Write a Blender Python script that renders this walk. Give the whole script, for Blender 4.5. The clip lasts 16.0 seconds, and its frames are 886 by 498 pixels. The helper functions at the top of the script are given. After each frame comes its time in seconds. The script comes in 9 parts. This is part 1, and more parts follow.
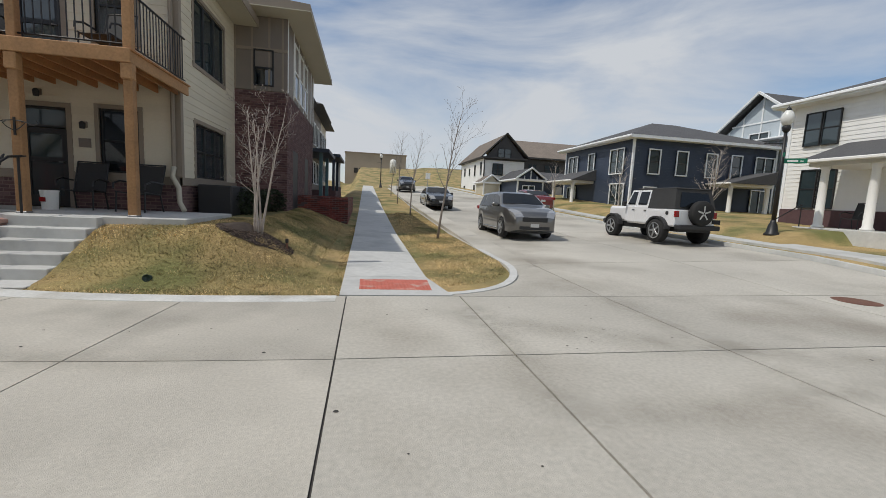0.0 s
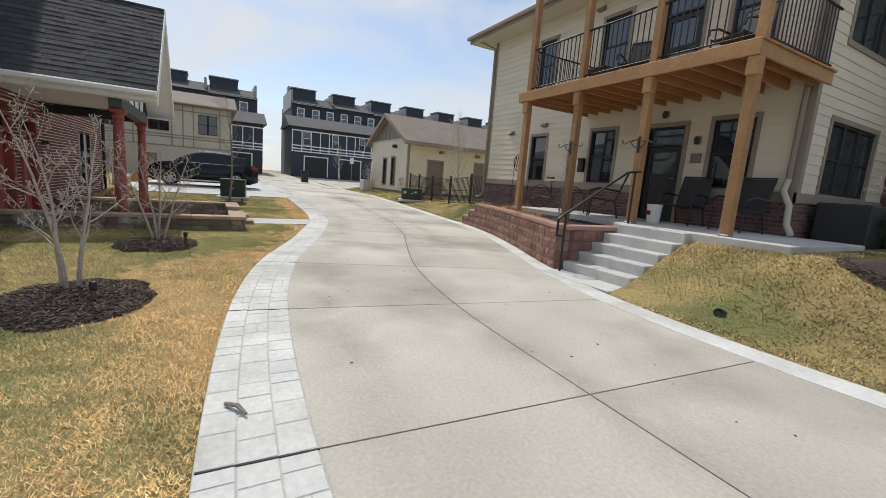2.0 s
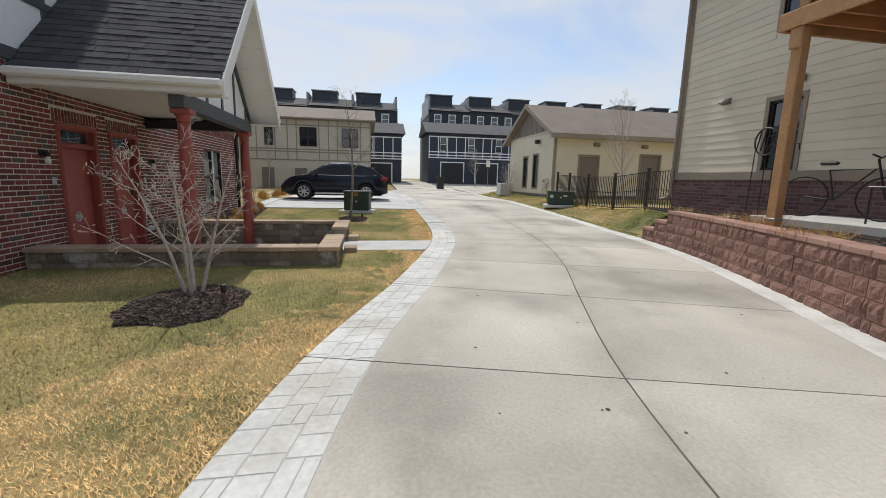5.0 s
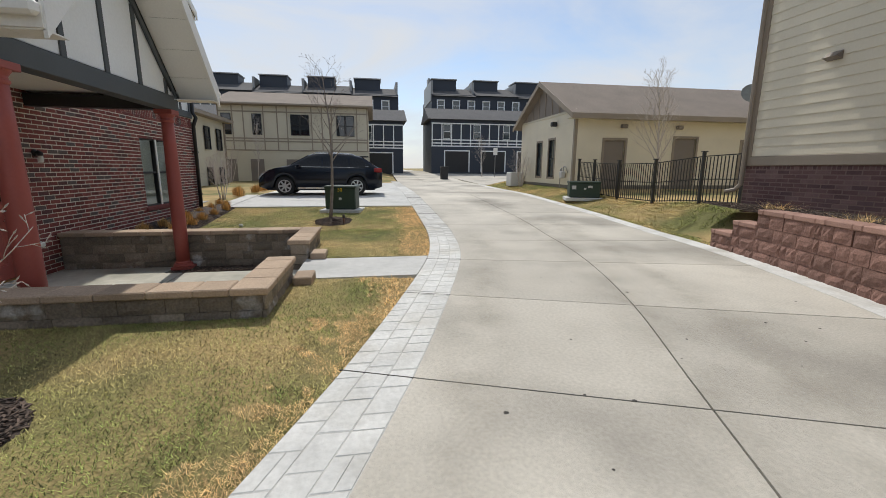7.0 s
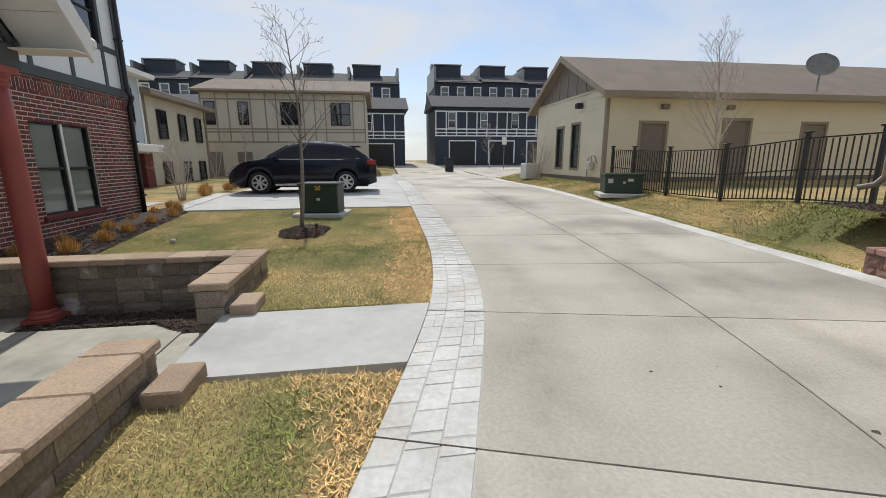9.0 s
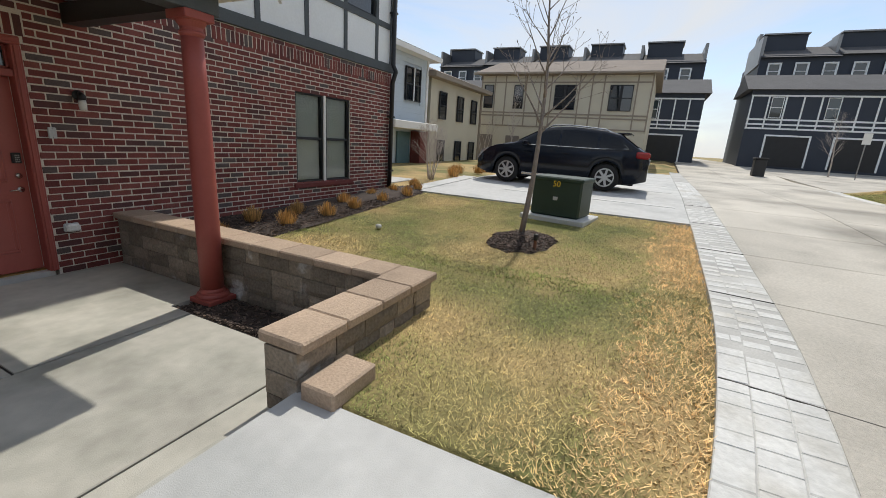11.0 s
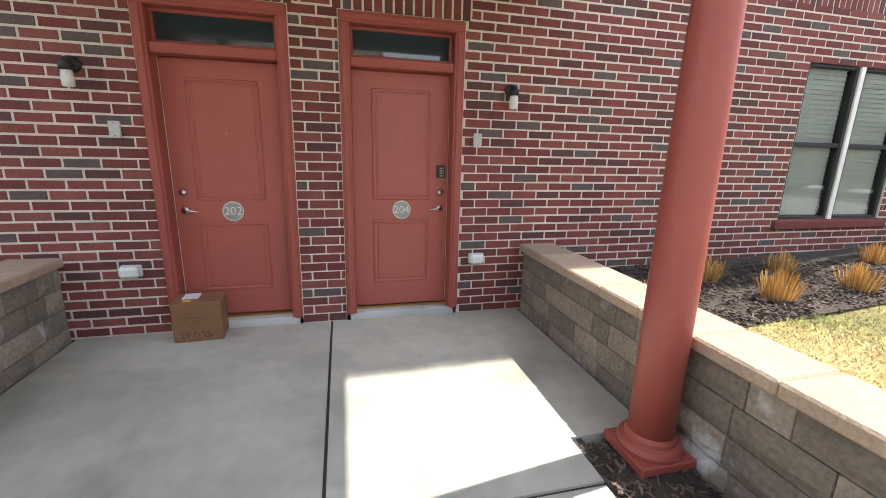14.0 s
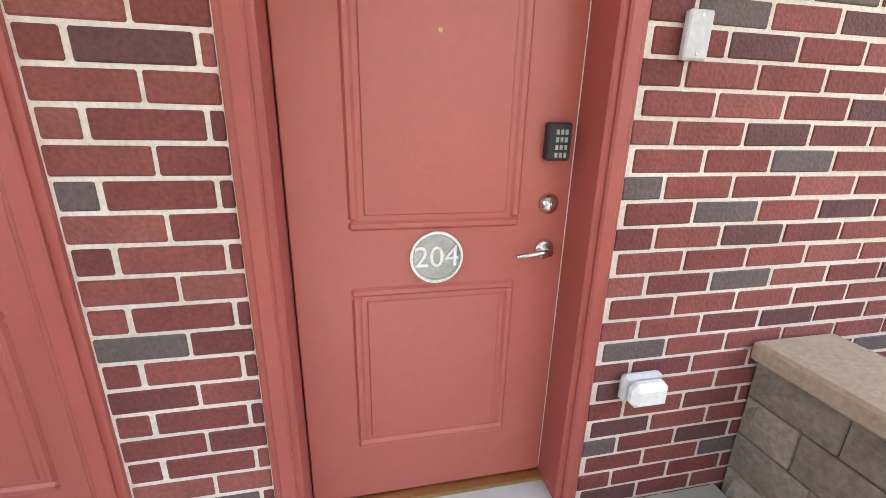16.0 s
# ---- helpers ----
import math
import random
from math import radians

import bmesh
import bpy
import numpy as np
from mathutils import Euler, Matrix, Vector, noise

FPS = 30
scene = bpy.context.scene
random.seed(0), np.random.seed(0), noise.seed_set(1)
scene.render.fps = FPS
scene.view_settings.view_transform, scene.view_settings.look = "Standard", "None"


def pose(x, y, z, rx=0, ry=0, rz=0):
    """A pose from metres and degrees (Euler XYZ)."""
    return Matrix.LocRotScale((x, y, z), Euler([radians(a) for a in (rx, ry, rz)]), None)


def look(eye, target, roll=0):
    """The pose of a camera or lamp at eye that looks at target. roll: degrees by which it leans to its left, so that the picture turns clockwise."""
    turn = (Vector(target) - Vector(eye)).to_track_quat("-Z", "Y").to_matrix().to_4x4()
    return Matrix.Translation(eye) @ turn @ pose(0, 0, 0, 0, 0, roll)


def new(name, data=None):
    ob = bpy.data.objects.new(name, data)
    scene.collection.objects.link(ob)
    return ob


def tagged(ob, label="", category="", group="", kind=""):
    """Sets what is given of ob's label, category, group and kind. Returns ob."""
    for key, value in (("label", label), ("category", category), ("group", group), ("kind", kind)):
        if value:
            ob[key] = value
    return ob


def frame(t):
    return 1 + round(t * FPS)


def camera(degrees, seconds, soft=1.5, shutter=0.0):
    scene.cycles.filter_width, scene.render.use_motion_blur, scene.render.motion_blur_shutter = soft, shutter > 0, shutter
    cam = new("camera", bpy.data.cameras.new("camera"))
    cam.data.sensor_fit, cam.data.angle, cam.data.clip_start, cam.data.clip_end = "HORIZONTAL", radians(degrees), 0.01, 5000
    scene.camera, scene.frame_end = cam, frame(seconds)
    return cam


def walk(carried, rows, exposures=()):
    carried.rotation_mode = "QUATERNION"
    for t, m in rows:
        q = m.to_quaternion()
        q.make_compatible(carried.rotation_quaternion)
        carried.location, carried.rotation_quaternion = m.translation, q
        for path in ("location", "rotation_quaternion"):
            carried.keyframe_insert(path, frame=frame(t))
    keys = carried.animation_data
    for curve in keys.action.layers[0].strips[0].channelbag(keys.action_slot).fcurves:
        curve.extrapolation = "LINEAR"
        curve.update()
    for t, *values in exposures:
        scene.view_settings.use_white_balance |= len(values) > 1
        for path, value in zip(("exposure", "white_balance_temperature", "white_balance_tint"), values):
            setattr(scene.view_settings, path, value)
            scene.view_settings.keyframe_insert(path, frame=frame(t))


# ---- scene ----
cam = camera(93.7, 16.0, soft=0.6)
ROWS = [
    (0, (0.068, 0.026, 1.447), (0.444, 1.976, 1.216), 2.8),
    (0.5, (0.126, 0.43, 1.406), (-0.077, 2.407, 1.178), 3.9),
    (1, (0.097, 0.838, 1.392), (-0.755, 2.627, 1.127), 4.5),
    (1.5, (-0.119, 1.214, 1.367), (-1.501, 2.629, 1.076), 4.8),
    (2, (-0.51, 1.51, 1.35), (-2.234, 2.476, 1.041), 4.5),
    (2.5, (-0.993, 1.748, 1.359), (-2.862, 2.39, 1.049), 3.2),
    (3, (-1.554, 1.914, 1.392), (-3.472, 2.388, 1.078), 2.2),
    (3.5, (-2.161, 2.12, 1.362), (-4.093, 2.523, 1.034), 1.9),
    (3.7, (-2.406, 2.186, 1.359), (-4.339, 2.582, 1.029), 1.9),
    (5.8, (-4.971, 2.821, 1.384), (-6.915, 3.146, 1.044), 0.9),
    (6, (-5.222, 2.884, 1.392), (-7.166, 3.203, 1.046), 0.8),
    (6.5, (-5.895, 3.037, 1.39), (-7.835, 3.353, 1.025), 0.6),
    (7, (-6.547, 3.133, 1.401), (-8.483, 3.457, 1.021), 0.4),
    (7.5, (-7.253, 3.238, 1.393), (-9.185, 3.575, 1.004), 0.0),
    (8, (-7.923, 3.267, 1.401), (-9.851, 3.621, 1.004), -0.2),
    (8.2, (-8.192, 3.312, 1.39), (-10.119, 3.667, 0.988), -0.4),
    (10.3, (-10.906, 3.738, 1.373), (-12.838, 3.506, 0.909), 2.2),
    (10.5, (-11.149, 3.743, 1.367), (-13.052, 3.351, 0.89), 2.7),
    (11, (-11.655, 3.615, 1.376), (-13.399, 2.777, 0.872), 3.7),
    (11.5, (-12.061, 3.325, 1.346), (-13.501, 2.037, 0.827), 3.8),
    (12, (-12.327, 2.925, 1.341), (-13.403, 1.324, 0.813), 3.1),
    (12.5, (-12.524, 2.53, 1.285), (-13.307, 0.759, 0.785), 2.0),
    (13, (-12.625, 2.154, 1.264), (-13.213, 0.307, 0.771), 1.9),
    (13.5, (-12.68, 1.787, 1.242), (-13.166, -0.093, 0.761), 2.0),
    (14, (-12.747, 1.351, 1.108), (-13.213, -0.539, 0.648), 1.4),
    (14.5, (-12.89, 0.757, 1.037), (-13.285, -1.133, 0.52), 0.9),
    (15, (-12.95, 0.117, 1.028), (-13.301, -1.78, 0.503), 0.8),
    (15.5, (-12.99, -0.475, 1.045), (-13.332, -2.37, 0.502), 0.3),
    (16, (-13.02, -1.075, 0.995), (-13.425, -2.936, 0.387), 1.3),
]
walk(cam, [(t, look(eye, target, roll)) for t, eye, target, roll in ROWS],
     [(0.0, -0.42), (0.5, -0.4), (1.0, -0.3), (1.5, -0.2), (2.0, -0.1), (3.5, -0.1), (8.2, -0.15), (10.5, -0.1), (11.2, 0.05), (11.8, 0.6), (12.5, 1.08), (13.5, 1.42), (14.2, 1.66), (15.0, 2.1), (16.0, 2.5)])

# ---- world, sun ----
AZ, EL = 7.5, 56.5     # the sun stands west, a little south: shadows run along +x
SUN = Vector((-math.cos(radians(AZ)) * math.cos(radians(EL)), -math.sin(radians(AZ)) * math.cos(radians(EL)), math.sin(radians(EL))))
world = bpy.data.worlds.new("sky_world")
scene.world = world
world.use_nodes = True
wn, wl = world.node_tree.nodes, world.node_tree.links
wn.clear()
sky = wn.new("ShaderNodeTexSky")
sky.sky_type, sky.sun_disc = "NISHITA", False
sky.sun_elevation = radians(EL)
sky.sun_rotation = math.atan2(SUN.x, SUN.y)
sky.dust_density, sky.ozone_density = 0.6, 1.5
wco = wn.new("ShaderNodeTexCoord")
wmap = wn.new("ShaderNodeMapping")
wmap.inputs["Scale"].default_value = (1.0, 1.0, 3.2)
wnoise = wn.new("ShaderNodeTexNoise")
wnoise.inputs["Scale"].default_value, wnoise.inputs["Detail"].default_value, wnoise.inputs["Roughness"].default_value = 1.7, 7.0, 0.55
wnoise.inputs["Distortion"].default_value = 0.6
wramp = wn.new("ShaderNodeValToRGB")
wramp.color_ramp.elements[0].position, wramp.color_ramp.elements[1].position = 0.35, 0.63
wmix = wn.new("ShaderNodeMixRGB")
wmix.inputs["Color2"].default_value = (5.2, 5.45, 5.8, 1)
wbg = wn.new("ShaderNodeBackground")
wbg.inputs["Strength"].default_value = 0.15
wout = wn.new("ShaderNodeOutputWorld")
wl.new(wco.outputs["Generated"], wmap.inputs["Vector"])
wl.new(wmap.outputs["Vector"], wnoise.inputs["Vector"])
wl.new(wnoise.outputs["Fac"], wramp.inputs["Fac"])
wl.new(wramp.outputs["Color"], wmix.inputs["Fac"])
wl.new(sky.outputs["Color"], wmix.inputs["Color1"])
wl.new(wmix.outputs["Color"], wbg.inputs["Color"])
wl.new(wbg.outputs["Background"], wout.inputs["Surface"])
sun = new("sun", bpy.data.lights.new("sun", "SUN"))
sun.data.energy, sun.data.angle, sun.data.color = 3.3, radians(0.6), (1.0, 0.95, 0.87)
sun.matrix_world = look(SUN * 50, (0, 0, 0))


# ---- materials ----
def material(name, base, rough=0.7, vary=0.12, scale=3.0, fine=60.0, fine_vary=0.1, bump=0.15, bump_scale=120.0,
             metal=0.0, island=0.0, objvary=0.0, other=None, other_scale=1.0, other_at=(0.45, 0.6), coat=0.0):
    """A surface of one base colour with broad stains, fine grain, relief and piece-to-piece variation."""
    m = bpy.data.materials.new(name)
    m.use_nodes = True
    n, l = m.node_tree.nodes, m.node_tree.links
    b = n["Principled BSDF"]
    b.inputs["Roughness"].default_value, b.inputs["Metallic"].default_value = rough, metal
    b.inputs["Coat Weight"].default_value = coat
    geo = n.new("ShaderNodeNewGeometry")
    pos = geo.outputs["Position"]
    col = n.new("ShaderNodeRGB")
    col.outputs[0].default_value = (*base, 1)
    src = col.outputs[0]

    def noise_tex(s, detail=4.0):
        t = n.new("ShaderNodeTexNoise")
        t.inputs["Scale"].default_value, t.inputs["Detail"].default_value = s, detail
        l.new(pos, t.inputs["Vector"])
        return t.outputs["Fac"]

    def times(color, fac, amount):
        mr = n.new("ShaderNodeMapRange")
        mr.inputs["From Min"].default_value, mr.inputs["From Max"].default_value = 0.25, 0.75
        mr.inputs["To Min"].default_value, mr.inputs["To Max"].default_value = 1 - amount, 1 + amount
        l.new(fac, mr.inputs["Value"])
        mx = n.new("ShaderNodeVectorMath")
        mx.operation = "SCALE"
        l.new(color, mx.inputs[0])
        l.new(mr.outputs["Result"], mx.inputs["Scale"])
        return mx.outputs["Vector"]

    if other:
        rp = n.new("ShaderNodeValToRGB")
        rp.color_ramp.elements[0].position, rp.color_ramp.elements[1].position = other_at
        l.new(noise_tex(other_scale, 5.0), rp.inputs["Fac"])
        mx = n.new("ShaderNodeMixRGB")
        l.new(rp.outputs["Color"], mx.inputs["Fac"])
        l.new(src, mx.inputs["Color1"])
        mx.inputs["Color2"].default_value = (*other, 1)
        src = mx.outputs["Color"]
    if vary:
        src = times(src, noise_tex(scale), vary)
    if fine_vary:
        src = times(src, noise_tex(fine, 2.0), fine_vary)
    if island:
        src = times(src, geo.outputs["Random Per Island"], island)
    if objvary:
        oi = n.new("ShaderNodeObjectInfo")
        src = times(src, oi.outputs["Random"], objvary)
    l.new(src, b.inputs["Base Color"])
    if bump:
        bp = n.new("ShaderNodeBump")
        bp.inputs["Strength"].default_value, bp.inputs["Distance"].default_value = bump, 0.01
        l.new(noise_tex(bump_scale, 3.0), bp.inputs["Height"])
        l.new(bp.outputs["Normal"], b.inputs["Normal"])
    return m


def brick_material(name, tones, objects):
    """Fired brick whose pieces take one of several tones."""
    m = material(name, (0.2, 0.05, 0.04), 0.85, vary=0.14, scale=9, fine=90, fine_vary=0.22, bump=0.5, bump_scale=90)
    n, l = m.node_tree.nodes, m.node_tree.links
    rp = n.new("ShaderNodeValToRGB")
    rp.color_ramp.interpolation = "CONSTANT"
    while len(rp.color_ramp.elements) < len(tones):
        rp.color_ramp.elements.new(0.5)
    for e, (p, c) in zip(rp.color_ramp.elements, tones):
        e.position, e.color = p, (*c, 1)
    if objects:
        src = n.new("ShaderNodeObjectInfo").outputs["Random"]
    else:
        src = n.new("ShaderNodeNewGeometry").outputs["Random Per Island"]
    l.new(src, rp.inputs["Fac"])
    rgb = next(x for x in n if x.type == "RGB")
    for k in list(rgb.outputs[0].links):
        l.new(rp.outputs["Color"], k.to_socket)
    return m


def glass_material(name, tint=(0.012, 0.016, 0.02), rough=0.03):
    m = bpy.data.materials.new(name)
    m.use_nodes = True
    b = m.node_tree.nodes["Principled BSDF"]
    b.inputs["Base Color"].default_value = (*tint, 1)
    b.inputs["Roughness"].default_value = rough
    b.inputs["IOR"].default_value = 1.6
    b.inputs["Specular IOR Level"].default_value = 0.8
    return m


def clear_glass(name):
    """A thin clear pane: mostly see-through, with a sharp sheen."""
    m = bpy.data.materials.new(name)
    m.use_nodes = True
    n, l = m.node_tree.nodes, m.node_tree.links
    n.remove(n["Principled BSDF"])
    tr, gl, fr, mx = n.new("ShaderNodeBsdfTransparent"), n.new("ShaderNodeBsdfGlossy"), n.new("ShaderNodeFresnel"), n.new("ShaderNodeMixShader")
    tr.inputs["Color"].default_value = (0.95, 0.97, 0.965, 1)
    gl.inputs["Roughness"].default_value = 0.02
    fr.inputs["IOR"].default_value = 1.6
    l.new(fr.outputs["Fac"], mx.inputs["Fac"])
    l.new(tr.outputs["BSDF"], mx.inputs[1])
    l.new(gl.outputs["BSDF"], mx.inputs[2])
    l.new(mx.outputs["Shader"], n["Material Output"].inputs["Surface"])
    return m


CONC = material("driveway_concrete", (0.485, 0.455, 0.395), 0.85, vary=0.2, scale=0.55, fine=38, fine_vary=0.11, bump=0.4, bump_scale=170,
                objvary=0.06, other=(0.31, 0.29, 0.25), other_scale=0.5, other_at=(0.5, 0.7))
STREET = material("street_concrete", (0.465, 0.44, 0.385), 0.85, vary=0.2, scale=0.3, fine=25, fine_vary=0.11, bump=0.35, bump_scale=150, objvary=0.05,
                  other=(0.31, 0.285, 0.24), other_scale=0.33, other_at=(0.5, 0.68))
STAMP = material("stamped_concrete", (0.60, 0.60, 0.575), 0.82, vary=0.16, scale=2.2, fine=24, fine_vary=0.1, bump=0.7, bump_scale=22, objvary=0.02, island=0.02,
                 other=(0.50, 0.485, 0.44), other_scale=1.6, other_at=(0.48, 0.66))
STAMPJ = material("stamped_joint", (0.44, 0.435, 0.41), 0.9, vary=0.25, scale=1.5)
WALK = material("walk_concrete", (0.55, 0.55, 0.53), 0.85, vary=0.10, scale=1.1, fine=9, fine_vary=0.06, bump=0.25, bump_scale=180, objvary=0.05,
                other=(0.41, 0.415, 0.40), other_scale=1.1, other_at=(0.48, 0.68))
JOINT = material("joint_dirt", (0.06, 0.055, 0.05), 0.95, vary=0.2)
TACTILE = material("tactile_red", (0.50, 0.14, 0.10), 0.8, vary=0.12, scale=5, other=(0.50, 0.36, 0.30), other_scale=3, other_at=(0.56, 0.7))
GRASS = material("lawn", (0.38, 0.275, 0.12), 0.95, vary=0.2, scale=1.2, fine=35, fine_vary=0.35, bump=0.8, bump_scale=45,
                 other=(0.15, 0.15, 0.05), other_scale=0.55, other_at=(0.42, 0.62))
BLADE = material("grass_blades", (0.80, 0.565, 0.27), 0.9, vary=0.3, scale=3.5, fine=20, fine_vary=0.3, bump=0, island=0.45,
                 other=(0.36, 0.32, 0.11), other_scale=0.55, other_at=(0.56, 0.74))
BLADE_G = material("green_grass_blades", (0.62, 0.48, 0.215), 0.9, vary=0.3, scale=3.5, fine=20, fine_vary=0.3, bump=0, island=0.7,
                   other=(0.25, 0.285, 0.08), other_scale=0.8, other_at=(0.36, 0.58))
BLADE_M = material("brown_grass_blades", (0.56, 0.41, 0.20), 0.9, vary=0.3, scale=2.0, fine=20, fine_vary=0.25, bump=0, island=0.55,
                   other=(0.19, 0.175, 0.065), other_scale=0.9, other_at=(0.42, 0.62))
PATIO = material("patio_concrete", (0.45, 0.435, 0.375), 0.85, vary=0.2, scale=1.3, fine=9, fine_vary=0.08, bump=0.25, bump_scale=180, objvary=0.05,
                 other=(0.33, 0.325, 0.275), other_scale=1.6, other_at=(0.47, 0.68))
STRAW = material("ornamental_straw", (0.56, 0.345, 0.125), 0.9, vary=0.1, island=0.35, bump=0)
MULCH = material("mulch_soil", (0.055, 0.04, 0.032), 0.95, vary=0.3, scale=6, fine=60, fine_vary=0.4, bump=1.0, bump_scale=45)
CHIP = material("mulch_chips", (0.10, 0.072, 0.056), 0.95, vary=0.2, island=0.6, bump=0)
BARK = material("bark", (0.46, 0.405, 0.36), 0.9, vary=0.2, scale=12, fine=70, fine_vary=0.25, bump=0.6, bump_scale=60)
BARK2 = material("grey_bark", (0.24, 0.205, 0.18), 0.9, vary=0.2, scale=12, fine=70, fine_vary=0.25, bump=0.6, bump_scale=60)
RED_TONES = [(0.0, (0.170, 0.043, 0.037)), (0.22, (0.208, 0.056, 0.047)), (0.45, (0.144, 0.039, 0.035)), (0.62, (0.23, 0.071, 0.058)),
             (0.78, (0.105, 0.042, 0.040)), (0.91, (0.11, 0.082, 0.076))]
BRICK_O = brick_material("red_brick", RED_TONES, True)
BRICK_J = brick_material("red_brick_wall", RED_TONES, False)
MORTAR = material("mortar", (0.66, 0.605, 0.52), 0.95, vary=0.12, scale=4, fine=90, fine_vary=0.12, bump=0.4, bump_scale=150)
PURP_TONES = [(0.0, (0.125, 0.066, 0.066)), (0.3, (0.15, 0.082, 0.08)), (0.55, (0.10, 0.055, 0.058)), (0.8, (0.175, 0.105, 0.10))]
BRICK_P = brick_material("plum_brick", PURP_TONES, False)
MORTAR_P = material("plum_mortar", (0.22, 0.15, 0.13), 0.95)
BLOCK = material("tan_block", (0.25, 0.205, 0.155), 0.92, vary=0.2, scale=2.5, fine=45, fine_vary=0.25, bump=0.9, bump_scale=28, objvary=0.22,
                 other=(0.46, 0.44, 0.41), other_scale=2.6, other_at=(0.585, 0.68))
CAP = material("tan_cap", (0.40, 0.30, 0.215), 0.9, vary=0.12, scale=3, fine=60, fine_vary=0.15, bump=0.6, bump_scale=70, objvary=0.12)
RBLOCK = material("red_block", (0.225, 0.125, 0.098), 0.92, vary=0.15, scale=3, fine=45, fine_vary=0.25, bump=0.9, bump_scale=26, objvary=0.14)
RCAP = material("red_cap", (0.36, 0.215, 0.17), 0.9, vary=0.1, scale=3, fine=60, fine_vary=0.12, bump=0.5, bump_scale=70, objvary=0.08)
RED = material("red_door_paint", (0.39, 0.103, 0.082), 0.4, vary=0.06, scale=2.5, fine=35, fine_vary=0.03, bump=0.06, bump_scale=60)
REDTRIM = material("red_trim_paint", (0.335, 0.077, 0.060), 0.5, vary=0.08, scale=3, fine=35, fine_vary=0.04, bump=0.1, bump_scale=50)
WHITE = material("white_paint", (0.80, 0.79, 0.75), 0.6, vary=0.04, scale=1.5, fine=40, fine_vary=0.03, bump=0.05)
STUCCO = material("white_panel", (0.83, 0.85, 0.85), 0.7, vary=0.04, scale=1.0, fine=30, fine_vary=0.03, bump=0.1)
SLATE = material("slate_trim", (0.075, 0.085, 0.09), 0.6, vary=0.08, scale=2, bump=0.05)
SHINGLE = material("dark_shingle", (0.050, 0.051, 0.056), 0.9, vary=0.15, scale=3, fine=110, fine_vary=0.4, bump=0.6, bump_scale=130, island=0.25, objvary=0.22)
SHINGLE_T = material("tan_shingle", (0.20, 0.165, 0.135), 0.9, vary=0.12, scale=1.0, fine=40, fine_vary=0.3, bump=0.5, bump_scale=90, island=0.2)
SHINGLE_G = material("grey_shingle", (0.085, 0.085, 0.088), 0.9, vary=0.12, scale=1.0, fine=40, fine_vary=0.3, bump=0.5, bump_scale=90, island=0.2)
CREAM = material("cream_siding", (0.66, 0.605, 0.475), 0.6, vary=0.04, scale=1.3, fine=30, fine_vary=0.03, bump=0.1, bump_scale=40, objvary=0.03)
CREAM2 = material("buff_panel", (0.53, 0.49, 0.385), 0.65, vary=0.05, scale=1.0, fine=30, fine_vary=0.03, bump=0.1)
TAUPE = material("taupe_trim", (0.27, 0.225, 0.175), 0.6, vary=0.06, scale=2, bump=0.05)
TAUPE2 = material("taupe_panel", (0.20, 0.17, 0.145), 0.6, vary=0.06, scale=2, bump=0.05)
NAVY = material("navy_siding", (0.026, 0.035, 0.054), 0.55, vary=0.08, scale=1.0, bump=0.1)
CHARCOAL = material("charcoal_siding", (0.055, 0.052, 0.05), 0.6, vary=0.08, scale=1.0, bump=0.1)
NAVY2 = material("slate_blue_siding", (0.036, 0.05, 0.08), 0.55, vary=0.08, scale=1.0, bump=0.1)
PALEBLUE = material("pale_blue_siding", (0.50, 0.56, 0.60), 0.6, vary=0.05, scale=1.0, bump=0.1)
TEAL = material("teal_door_paint", (0.07, 0.14, 0.16), 0.5)
CEDAR = material("cedar_timber", (0.36, 0.20, 0.09), 0.75, vary=0.14, scale=3, fine=25, fine_vary=0.15, bump=0.3, bump_scale=40, objvary=0.1)
CEDAR2 = material("cedar_joist", (0.40, 0.19, 0.075), 0.75, vary=0.12, scale=3, fine=25, fine_vary=0.12, bump=0.3, bump_scale=40, objvary=0.1)
BLACK = material("black_metal", (0.014, 0.014, 0.015), 0.45, vary=0.1, bump=0.05)
DARK = material("dark_plastic", (0.022, 0.022, 0.023), 0.6, vary=0.1, bump=0.1)
FABRIC = material("black_sling", (0.035, 0.035, 0.035), 0.8, vary=0.1, fine=200, fine_vary=0.3)
RUBBER = material("tyre_rubber", (0.018, 0.018, 0.018), 0.85, vary=0.1, bump=0.2)
CHROME = material("brushed_steel", (0.62, 0.61, 0.58), 0.25, vary=0.05, metal=1.0, bump=0)
PEWTER = material("pewter", (0.36, 0.365, 0.35), 0.45, vary=0.25, scale=25, metal=0.5, bump=0.2)
PALEMETAL = material("pale_worn_metal", (0.72, 0.72, 0.69), 0.45, vary=0.1, scale=30, metal=0.3, bump=0.05)
BRASS = material("aged_brass", (0.45, 0.32, 0.13), 0.4, metal=0.9, bump=0)
ALLOY = material("alloy_rim", (0.55, 0.56, 0.57), 0.3, metal=0.85, bump=0)
WINBLACK = material("black_window_frame", (0.016, 0.017, 0.018), 0.5, bump=0.03)
GLASS = glass_material("dark_window_glass")
CARGLASS = glass_material("tinted_car_glass", (0.008, 0.01, 0.012))
CARGLASS.node_tree.nodes["Principled BSDF"].inputs["Specular IOR Level"].default_value = 0.3
GLASSB = glass_material("blue_window_glass", (0.03, 0.045, 0.05))
CLEAR = clear_glass("clear_pane")
BLIND = material("white_blind", (0.62, 0.66, 0.63), 0.6, vary=0.03, bump=0)
